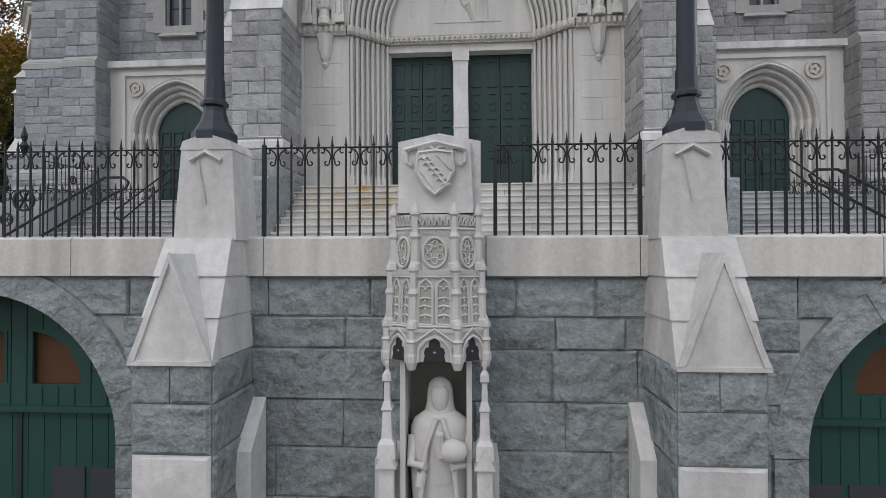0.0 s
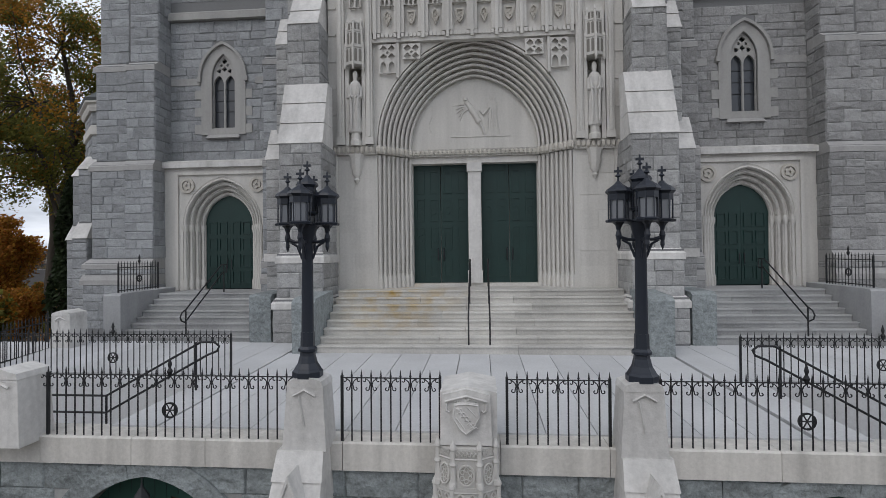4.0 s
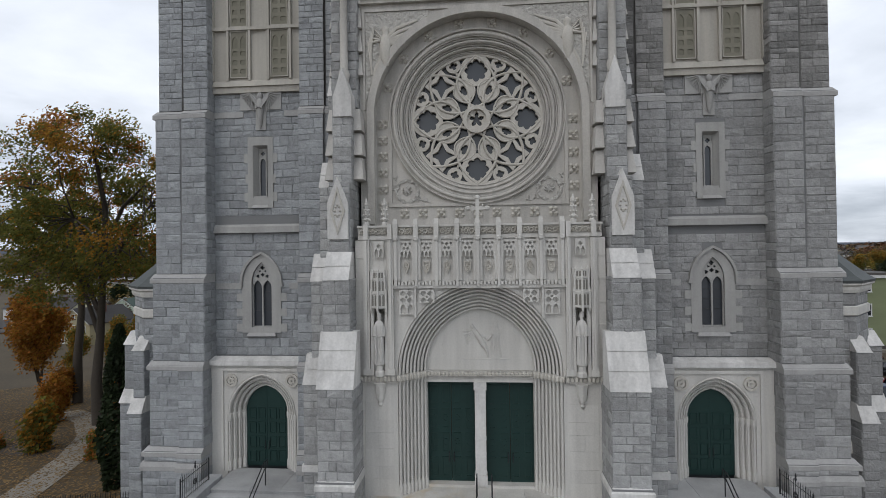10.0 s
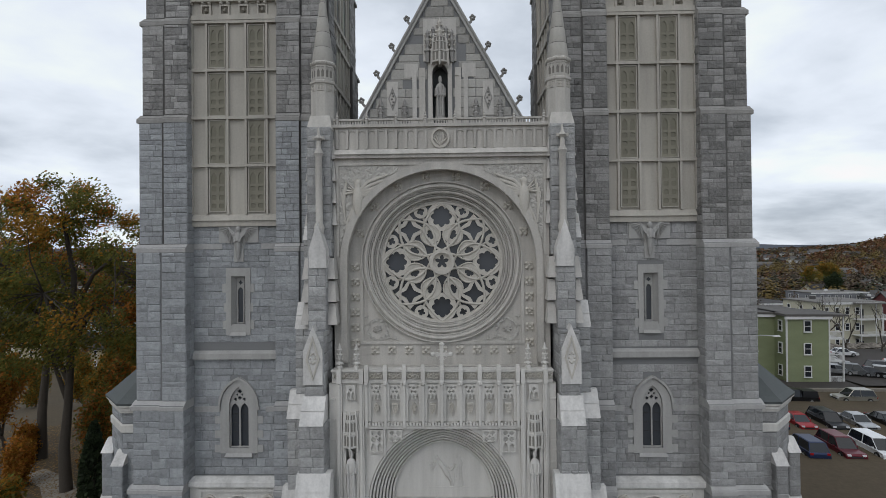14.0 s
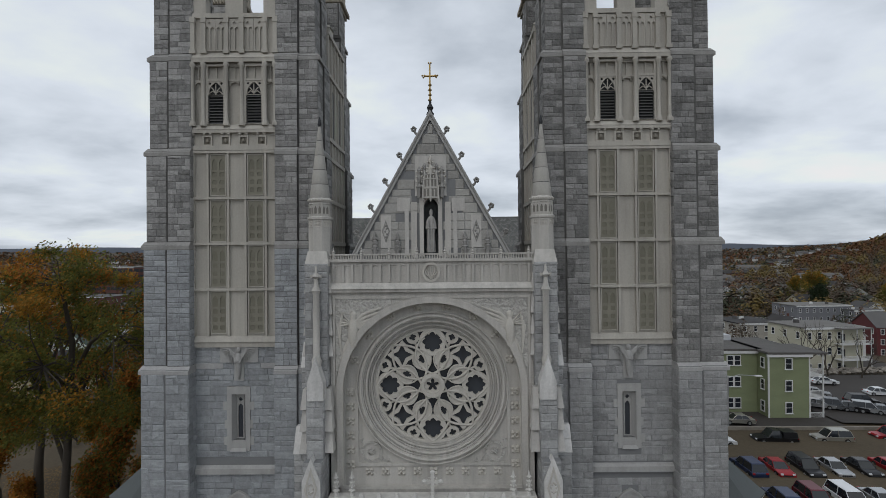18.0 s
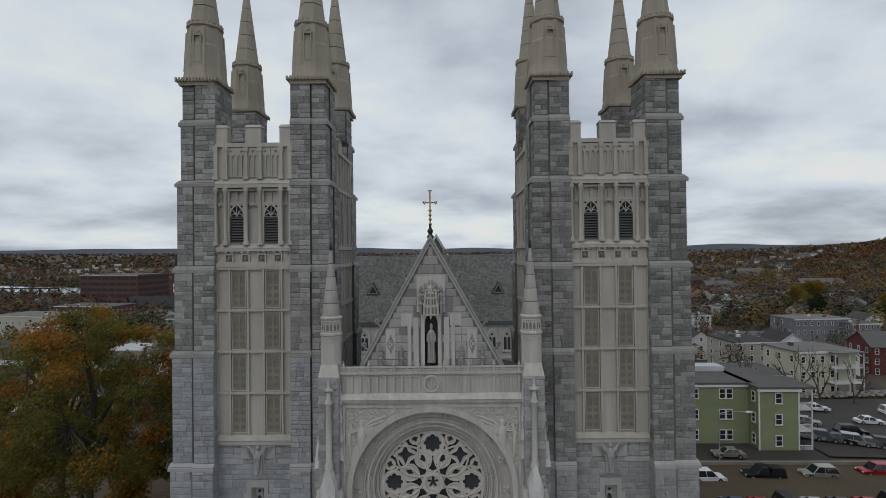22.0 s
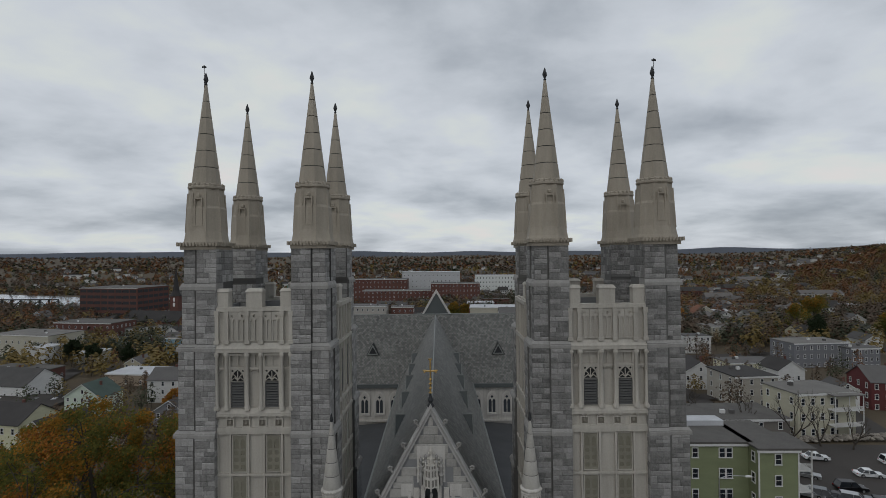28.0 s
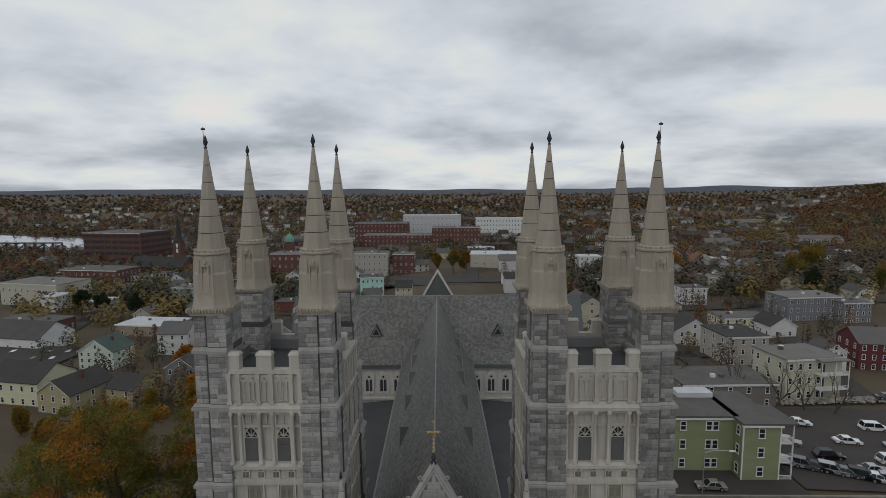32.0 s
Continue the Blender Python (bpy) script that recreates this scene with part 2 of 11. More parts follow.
def rust_stain(m, at, radius, col):
    """A rusty run of its own shape on a stone."""
    nt = m.node_tree
    N, Lk = nt.nodes.new, nt.links.new
    geo = N("ShaderNodeNewGeometry")
    dist = N("ShaderNodeVectorMath"); dist.operation = "DISTANCE"
    dist.inputs[1].default_value = at
    nz = N("ShaderNodeTexNoise")
    nz.inputs["Scale"].default_value, nz.inputs["Detail"].default_value = 2.2, 6
    Lk(geo.outputs["Position"], dist.inputs[0]); Lk(geo.outputs["Position"], nz.inputs["Vector"])
    fall = N("ShaderNodeMapRange")
    fall.inputs["From Min"].default_value, fall.inputs["From Max"].default_value = radius, 0.1
    Lk(dist.outputs["Value"], fall.inputs["Value"])
    mul = N("ShaderNodeMath"); mul.operation = "MULTIPLY"
    pw = N("ShaderNodeMapRange")
    pw.inputs["From Min"].default_value, pw.inputs["From Max"].default_value = 0.42, 0.68
    Lk(nz.outputs["Fac"], pw.inputs["Value"])
    Lk(fall.outputs[0], mul.inputs[0]); Lk(pw.outputs[0], mul.inputs[1])
    mx = N("ShaderNodeMix"); mx.data_type = "RGBA"
    b = nt.nodes["Principled BSDF"]
    Lk(b.inputs["Base Color"].links[0].from_socket, mx.inputs[6])
    mx.inputs[7].default_value = (*col, 1)
    Lk(mul.outputs[0], mx.inputs[0]); Lk(mx.outputs[2], b.inputs["Base Color"])


rust_stain(M["step"], (-2.3, -3.3, 1.4), 2.4, (0.46, 0.31, 0.09))
M["coping"] = mat("coping_stone", (0.56, 0.54, 0.505), grain=16, vary=0.14, stain=0.24, stain_scale=1.6, stretch=0.2, bump=0.2, bump_scale=40, piece=0.06, speck=0.08, streak=0.2)
M["green"] = mat("green_paint", (0.010, 0.036, 0.032), rough=0.45, grain=20, vary=0.1, stain=0.15, stain_scale=2, bump=0.05, spec=0.4)
M["green_garage"] = mat("green_board", (0.014, 0.060, 0.048), rough=0.5, grain=20, vary=0.1, stain=0.15, stain_scale=2, bump=0.05, spec=0.4, piece=0.1)
M["iron"] = mat("black_iron", (0.014, 0.015, 0.017), rough=0.5, grain=30, vary=0.15, stain=0.1, bump=0.1, spec=0.4)
M["lamp_iron"] = mat("lamp_iron", (0.016, 0.021, 0.032), rough=0.45, grain=25, vary=0.12, stain=0.12, bump=0.1, spec=0.45)
M["slate"] = mat("slate", (0.158, 0.156, 0.146), rough=0.6, streak=0.14, grain=14, vary=0.24, stain=0.22, stain_scale=0.25, island=0.34, bump=0.2)
M["slate_base"] = mat("slate_base", (0.09, 0.10, 0.10), rough=0.7, bump=0.2)
M["copper"] = mat("lead_flashing", (0.19, 0.20, 0.19), rough=0.5, bump=0.05, stain=0.2, stain_scale=1.0)
M["gold"] = mat("gold_leaf", (0.50, 0.34, 0.13), rough=0.45, metal=1.0, bump=0.05)
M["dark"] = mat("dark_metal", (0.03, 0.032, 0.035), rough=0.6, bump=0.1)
M["louvre"] = mat("louvre_board", (0.11, 0.11, 0.108), rough=0.6, bump=0.1)
M["deck"] = mat("roof_felt", (0.055, 0.057, 0.06), rough=0.8, stain=0.25, bump=0.3)
M["carved"] = mat("carved_relief", (0.45, 0.435, 0.405), grain=9, vary=0.25, stain=0.2, stain_scale=1.5, bump=1.0, bump_scale=5.5, dist=0.16, rough=0.85, speck=0.1)
M["glass"] = glass_mat("leaded_glass", (0.05, 0.056, 0.066), 0.22)
M["lamp_glass"] = glass_mat("lamp_glass", (0.16, 0.17, 0.19), 0.12)
M["milk_glass"] = glass_mat("milk_glass", (0.55, 0.57, 0.60), 0.25)
# slightly darker stone tone that puts shallow recess shade into flat faces
M["pale_recess_shade"] = mat("pale_recess_shade", (0.40, 0.388, 0.352), rough=0.85, grain=16, vary=0.12, stain=0.2, stain_scale=3, bump=0.1)
M["statue"] = mat("statue_stone", (0.56, 0.545, 0.52), rough=0.75, grain=16, vary=0.08, stain=0.14, stain_scale=3, bump=0.1)
M["asphalt"] = mat("asphalt", (0.050, 0.044, 0.040), rough=0.85, grain=14, vary=0.15, stain=0.22, stain_scale=0.12, bump=0.3)
M["line"] = mat("lot_line", (0.42, 0.42, 0.40), rough=0.8, grain=6, vary=0.3, stain=0.3)
M["bark"] = mat("bark", (0.065, 0.055, 0.045), rough=0.9, grain=10, vary=0.25, bump=0.6)
M["leaf_gold"] = mat("leaf_gold", (0.29, 0.155, 0.024), thin=0.55, rough=0.7, grain=0.5, vary=0.3, stain=0.30, stain_scale=0.16, island=0.35, bump=0, tint=(0.06, 0.012, 0.0))
M["leaf_green"] = mat("leaf_green", (0.128, 0.138, 0.034), thin=0.6, rough=0.7, grain=0.5, vary=0.35, stain=0.35, stain_scale=0.2, island=0.35, bump=0, tint=(0.03, 0.012, 0.0))
M["leaf_rust"] = mat("leaf_rust", (0.29, 0.12, 0.022), thin=0.4, rough=0.7, grain=0.5, vary=0.35, stain=0.35, stain_scale=0.2, island=0.4, bump=0, tint=(0.07, 0.01, 0.0))
M["leaf_dark"] = mat("leaf_dark", (0.020, 0.032, 0.012), thin=0.3, rough=0.8, grain=2, vary=0.3, stain=0.3, stain_scale=0.5, island=0.4, bump=0)

# far tree tones, lightened so that the distance haze sits in the colour
M["far_brown"] = mat("far_brown", (0.105, 0.076, 0.054), rough=0.9, grain=0.2, vary=0.3, stain=0.3, stain_scale=0.03, island=0.10, bump=0)
M["far_rust"] = mat("far_rust", (0.165, 0.078, 0.036), rough=0.9, grain=0.2, vary=0.3, stain=0.4, stain_scale=0.03, island=0.10, bump=0)
M["far_gold"] = mat("far_gold", (0.17, 0.122, 0.042), rough=0.9, grain=0.2, vary=0.3, stain=0.3, stain_scale=0.03, island=0.10, bump=0)
M["far_green"] = mat("far_green", (0.052, 0.058, 0.034), rough=0.9, grain=0.2, vary=0.3, stain=0.3, stain_scale=0.03, island=0.10, bump=0)
M["roof_rust"] = mat("roof_rust", (0.17, 0.075, 0.045), rough=0.85, grain=5, vary=0.2, stain=0.2, bump=0.2)
M["roof_green"] = mat("roof_green", (0.06, 0.085, 0.075), rough=0.85, grain=5, vary=0.2, stain=0.2, bump=0.2)
M["concrete_old"] = mat("concrete_old", (0.22, 0.20, 0.17), rough=0.9, grain=8, vary=0.15, stain=0.35, stain_scale=0.7, bump=0.3)


# ---- mesh tools ----
class Shape:
    """Gathers faces, then becomes one mesh object. sx = -1 mirrors what is added."""

    def __init__(self, sx=1):
        self.v, self.f, self.sx = [], [], sx

    def add(self, verts, faces):
        n = len(self.v)
        if self.sx < 0:
            self.v += [(-x, y, z) for x, y, z in verts]
            self.f += [tuple(n + i for i in reversed(fc)) for fc in faces]
        else:
            self.v += [tuple(p) for p in verts]
            self.f += [tuple(n + i for i in fc) for fc in faces]
        return self

    def box(self, x0, x1, y0, y1, z0, z1):
        return self.taper(x0, x1, y0, y1, z0, x0, x1, y0, y1, z1)

    def taper(self, x0, x1, y0, y1, z0, X0, X1, Y0, Y1, z1):
        return self.add([(x0, y0, z0), (x1, y0, z0), (x1, y1, z0), (x0, y1, z0), (X0, Y0, z1), (X1, Y0, z1), (X1, Y1, z1), (X0, Y1, z1)],
                        [(3, 2, 1, 0), (4, 5, 6, 7), (0, 1, 5, 4), (1, 2, 6, 5), (2, 3, 7, 6), (3, 0, 4, 7)])

    def extrude_y(self, pts, y0, y1):
        """A polygon in x and z, counter-clockwise as seen from -y, made solid from y0 to y1."""
        n = len(pts)
        vs = [(x, y0, z) for x, z in pts] + [(x, y1, z) for x, z in pts]
        fs = [tuple(range(n)), tuple(range(2 * n - 1, n - 1, -1))]
        fs += [(i, i + n, (i + 1) % n + n, (i + 1) % n) for i in range(n)]
        return self.add(vs, fs)

    def extrude_x(self, pts, x0, x1):
        """A polygon in y and z made solid from x0 to x1 (points counter-clockwise as seen from +x)."""
        n = len(pts)
        vs = [(x0, y, z) for y, z in pts] + [(x1, y, z) for y, z in pts]
        fs = [tuple(range(n - 1, -1, -1)), tuple(range(n, 2 * n))]
        fs += [(i, (i + 1) % n, (i + 1) % n + n, i + n) for i in range(n)]
        return self.add(vs, fs)

    def strip_y(self, inner, outer, y0, y1, closed=False):
        """A bent bar between two lines of points in x and z, from y0 (front) to y1."""
        n = len(inner)
        vs = [(x, y0, z) for x, z in inner] + [(x, y0, z) for x, z in outer] + [(x, y1, z) for x, z in inner] + [(x, y1, z) for x, z in outer]
        fs = []
        for i in range(n if closed else n - 1):
            j = (i + 1) % n
            fs += [(i, j, n + j, n + i), (2 * n + i, 3 * n + i, 3 * n + j, 2 * n + j), (i, 2 * n + i, 2 * n + j, j), (n + i, n + j, 3 * n + j, 3 * n + i)]
        if not closed:
            fs += [(0, n, 3 * n, 2 * n), (n - 1, 3 * n - 1, 4 * n - 1, 2 * n - 1)]
        return self.add(vs, fs)

    def lathe(self, prof, n=8, cx=0, cy=0, turn=0.0, squash=1.0):
        """A turned body; prof: (radius, z) from the foot up."""
        vs, fs = [], []
        for r, z in prof:
            for k in range(n):
                a = turn + 2 * math.pi * k / n
                vs.append((cx + r * math.cos(a), cy + squash * r * math.sin(a), z))
        for i in range(len(prof) - 1):
            for k in range(n):
                j = (k + 1) % n
                fs.append((i * n + k, i * n + j, (i + 1) * n + j, (i + 1) * n + k))
        fs.append(tuple(range(n - 1, -1, -1)))
        fs.append(tuple(range((len(prof) - 1) * n, len(prof) * n)))
        return self.add(vs, fs)

    def tube(self, pts, r, n=6, r1=None):
        """A bar along a line of points."""
        vs, fs = [], []
        pts = [Vector(p) for p in pts]
        a = None
        for i, p in enumerate(pts):
            d = (pts[min(i + 1, len(pts) - 1)] - pts[max(i - 1, 0)]).normalized()
            if a is None:
                a = d.cross(Vector((0, 0, 1)) if abs(d.z) < 0.9 else Vector((1, 0, 0))).normalized()
            a = (a - d * a.dot(d)).normalized()
            b = d.cross(a)
            rr = r if r1 is None else r + (r1 - r) * i / (len(pts) - 1)
            for k in range(n):
                t = 2 * math.pi * k / n
                vs.append(tuple(p + rr * (math.cos(t) * a + math.sin(t) * b)))
        for i in range(len(pts) - 1):
            for k in range(n):
                j = (k + 1) % n
                fs.append((i * n + k, (i + 1) * n + k, (i + 1) * n + j, i * n + j))
        fs += [tuple(range(n)), tuple(range(len(pts) * n - 1, (len(pts) - 1) * n - 1, -1))]
        return self.add(vs, fs)

    def mesh(self, name, m, smooth=0):
        me = bpy.data.meshes.new(name)
        me.from_pydata(self.v, [], self.f)
        me.materials.append(m)
        if smooth:
            me.polygons.foreach_set("use_smooth", [True] * len(me.polygons))
            me.set_sharp_from_angle(angle=radians(smooth))
        me.update()
        return me

    def obj(self, name, m, parent=None, label="", smooth=0):
        ob = new(name, self.mesh(name, m, smooth))
        if parent:
            ob.parent = parent
        if label:
            ob["label"] = label
        return ob


def thing(name, label, category, group="", kind="", at=(0, 0, 0)):
    e = new(name)
    e.empty_display_size = 0.2
    e.location = at
    return tagged(e, label, category, group, kind)


def rock(shape, rng, o, u, n, w, h, depth, rough=0.45, bev=0.03):
    """One rock-faced stone: a block on a wall at o, along u, up z, proud along n."""
    b = min(bev, 0.18 * min(w, h))
    ux, uy = u
    nx, ny = n
    def P(a, c, d):
        return (o[0] + ux * a + nx * d, o[1] + uy * a + ny * d, o[2] + c)
    d1 = depth * 0.9
    dd = [depth * (1 + rough * (rng.random() - 0.5) * 2) for _ in range(5)]
    cx, cz = w * (0.35 + 0.3 * rng.random()), h * (0.35 + 0.3 * rng.random())
    vs = [P(0, 0, -0.02), P(w, 0, -0.02), P(w, h, -0.02), P(0, h, -0.02), P(0, 0, d1 * 0.5), P(w, 0, d1 * 0.5), P(w, h, d1 * 0.5), P(0, h, d1 * 0.5),
          P(b, b, dd[0]), P(w - b, b, dd[1]), P(w - b, h - b, dd[2]), P(b, h - b, dd[3]), P(cx, cz, dd[4] * 1.25)]
    fs = [(0, 1, 5, 4), (1, 2, 6, 5), (2, 3, 7, 6), (3, 0, 4, 7), (4, 5, 9, 8), (5, 6, 10, 9), (6, 7, 11, 10), (7, 4, 8, 11),
          (8, 9, 12), (9, 10, 12), (10, 11, 12), (11, 8, 12)]
    # u x z must face n, else the faces are turned
    if uy * nx - ux * ny < 0:
        fs = [tuple(reversed(f)) for f in fs]
    shape.add(vs, fs)


def ashlar(shape, rng, o, u, n, width, z0, z1, course=0.36, long=0.75, depth=0.05, holes=(), mode=None, gap=0.012):
    """Coursed stones over a wall face. holes: (a0, a1, z0, z1) left free, along the face."""
    z = z0
    out = []
    while z < z1 - 0.05:
        h = course * rng.choice((0.75, 0.9, 1.0, 1.0, 1.15, 1.3))
        if z + h > z1 - 0.14:
            h = z1 - z
        spans = [(0.0, width)]
        for a0, a1, b0, b1 in holes:
            if b0 < z + h - 0.02 and b1 > z + 0.02:
                nxt = []
                for s0, s1 in spans:
                    if a1 <= s0 or a0 >= s1:
                        nxt.append((s0, s1))
                    else:
                        if a0 - s0 > 0.08:
                            nxt.append((s0, a0))
                        if s1 - a1 > 0.08:
                            nxt.append((a1, s1))
                spans = nxt
        for s0, s1 in spans:
            a = s0
            while a < s1 - 0.02:
                w = long * rng.uniform(0.55, 1.5)
                if a + w > s1 - 0.28:
                    w = s1 - a
                out.append((a, z, w, h))
                a += w
        z += h
    for a, zz, w, h in out:
        org = (o[0] + u[0] * (a + gap / 2), o[1] + u[1] * (a + gap / 2), zz + gap / 2)
        d = depth * rng.uniform(0.6, 1.2)
        if mode is None:
            rock(shape, rng, org, u, n, w - gap, h - gap, d)
        else:
            mode(org, u, n, w - gap, h - gap, d)

def arch(cx, z0, a, r, n=10):
    """A pointed (or round) arch: points from the right springing over the top to the left one."""
    c = max(0.0, (r * r - a * a) / (2 * a))
    R = a + c
    top = math.atan2(r, c) if c else math.pi / 2
    right = [(cx - c + R * math.cos(top * i / n), z0 + (R if c else r) * math.sin(top * i / n)) for i in range(n + 1)]
    left = [(2 * cx - x, z) for x, z in reversed(right[:-1])]
    return right + left


def lancet(cx, z0, zs, a, r, n=7):
    """A closed outline: jambs from z0 to the springing zs, then the arch."""
    return [(cx + a, z0)] + arch(cx, zs, a, r, n) + [(cx - a, z0)]


def foil(cx, cz, r, k, deep=0.34, n=8, turn=0.0):
    m = k * n
    return [(cx + r * (1 - deep + deep * abs(math.cos(k * t / 2))) * math.cos(t + turn), cz + r * (1 - deep + deep * abs(math.cos(k * t / 2))) * math.sin(t + turn))
            for t in (2 * math.pi * i / m for i in range(m))]


def ring_pts(cx, cz, r, n=48):
    return [(cx + r * math.cos(2 * math.pi * i / n), cz + r * math.sin(2 * math.pi * i / n)) for i in range(n)]


def plate(outline, holes, y0, y1, sx=1, name="plate", bevel=0.0):
    """A pierced slab in x and z between y0 and y1, as a mesh."""
    cu = bpy.data.curves.new(name, "CURVE")
    cu.dimensions, cu.fill_mode = "2D", "BOTH"
    cu.extrude = abs(y1 - y0) / 2 - bevel
    cu.bevel_depth, cu.bevel_resolution = bevel, 0
    for pts in [outline] + list(holes):
        sp = cu.splines.new("POLY")
        sp.points.add(len(pts) - 1)
        for p, (x, z) in zip(sp.points, pts):
            p.co = (sx * x, z, 0, 1)
        sp.use_cyclic_u = True
    ob = bpy.data.objects.new(name, cu)
    me = bpy.data.meshes.new_from_object(ob)
    bpy.data.objects.remove(ob)
    bpy.data.curves.remove(cu)
    me.transform(Matrix(((1, 0, 0, 0), (0, 0, -1, (y0 + y1) / 2), (0, 1, 0, 0), (0, 0, 0, 1))))
    return me


def plate_part(name, outline, holes, y0, y1, m, parent, sx=1, label="", bevel=0.0):
    me = plate(outline, holes, y0, y1, sx, name, bevel)
    me.materials.clear()
    me.materials.append(m)
    ob = new(name, me)
    ob.parent = parent
    if label:
        ob["label"] = label
    return ob


# ---- ground ----
def height(x, y):
    """The lie of the land: the hill of the church, the low town behind, wooded hills far off."""
    if y < -11.6:
        base = -4.2
    else:
        base = -0.25
    d = math.hypot(x, y - 10)
    z = -1.9 + 0.0 * d
    side = max(0.0, -x - 15)
    z -= 0.11 * min(side, 60)
    z -= 0.055 * max(0.0, min(y - 55, 140)) * (1 if x < 160 else 1)
    z -= 0.012 * max(0.0, min(y - 195, 500))
    far = max(0.0, math.hypot(x, y) - 1300)
    z += far * 0.018 + 7 * noise.noise(Vector((x * 0.0016, y * 0.0016, 0.3))) * min(1, max(0, (d - 300) / 500))
    ang = math.atan2(x, y + 30)
    hill = math.exp(-((ang - 0.84) / 0.2) ** 2) * max(0.0, min(1.0, (d - 560) / 420))
    z += 84 * hill
    if y < -11.2:
        z = min(z, -4.2)
    elif y < 0 and z > -2.0:
        z = -2.0
    return z


def build_ground():
    s = Shape()
    xs = sorted(set([-4600, -3600, -2800, -2100, -1600, -1200, -900, -680, -520, -400, -320] + list(range(-260, 261, 10)) + [320, 400, 520, 680, 900, 1200, 1600, 2100, 2800, 3600, 4600]))
    ys = sorted(set([-400, -200, -100, -60, -30, -11.5, -11.3, 0, 6] + list(range(10, 301, 10)) + [340, 380, 430, 480, 540, 600, 680, 760, 850, 950, 1050, 1180, 1320, 1480, 1700, 2000, 2400, 2900, 3500, 4300]))
    vs = [(x, y, height(x, y)) for y in ys for x in xs]
    nx = len(xs)
    fs = [(j * nx + i, j * nx + i + 1, (j + 1) * nx + i + 1, (j + 1) * nx + i) for j in range(len(ys) - 1) for i in range(nx - 1)]
    s.add(vs, fs)
    m = mat("ground", (0.078, 0.060, 0.038), grain=2.5, vary=0.3, stain=0.4, stain_scale=0.05, bump=0.3, bump_scale=14, rough=0.95, speck=0.15)
    ob = s.obj("ground", m, smooth=60)
    tagged(ob, "brown autumn grass and leaf litter over sloping ground", "ground", kind="structure")


build_ground()

X0 = 0.24   # the terrace's middle


# darker tone for the frieze squares, their recess shade put into the colour
M["shade_w"] = mat("shaded_square", (0.2, 0.185, 0.155), grain=10, vary=0.15, stain=0.15, bump=0.2)


# ---- the two bell towers ----
LEVELS = [  # z0, z1, outer x, front y
    (-2.2, 1.9, 15.05, -1.05), (1.9, 2.5, 15.0, -1.0), (2.5, 6.3, 14.85, -0.82), (6.3, 10.2, 14.75, -0.70), (10.2, 17.7, 14.74, -0.45),
    (17.7, 24.0, 14.68, -0.27), (24.0, 28.8, 14.58, -0.16), (28.8, 33.7, 14.46, -0.04), (33.7, 37.2, 14.30, 0.10), (37.2, 39.4, 14.22, 0.18)]
XC, YC = 10.12, 4.35      # a tower's middle, seen on the right-hand side
PX0, PNOTCH = 12.28, 13.42


def corner(x, y, kx, ky):
    """A point of the front outer pier, carried to another corner of the tower."""
    return (XC + kx * (x - XC), YC + ky * (y - YC))


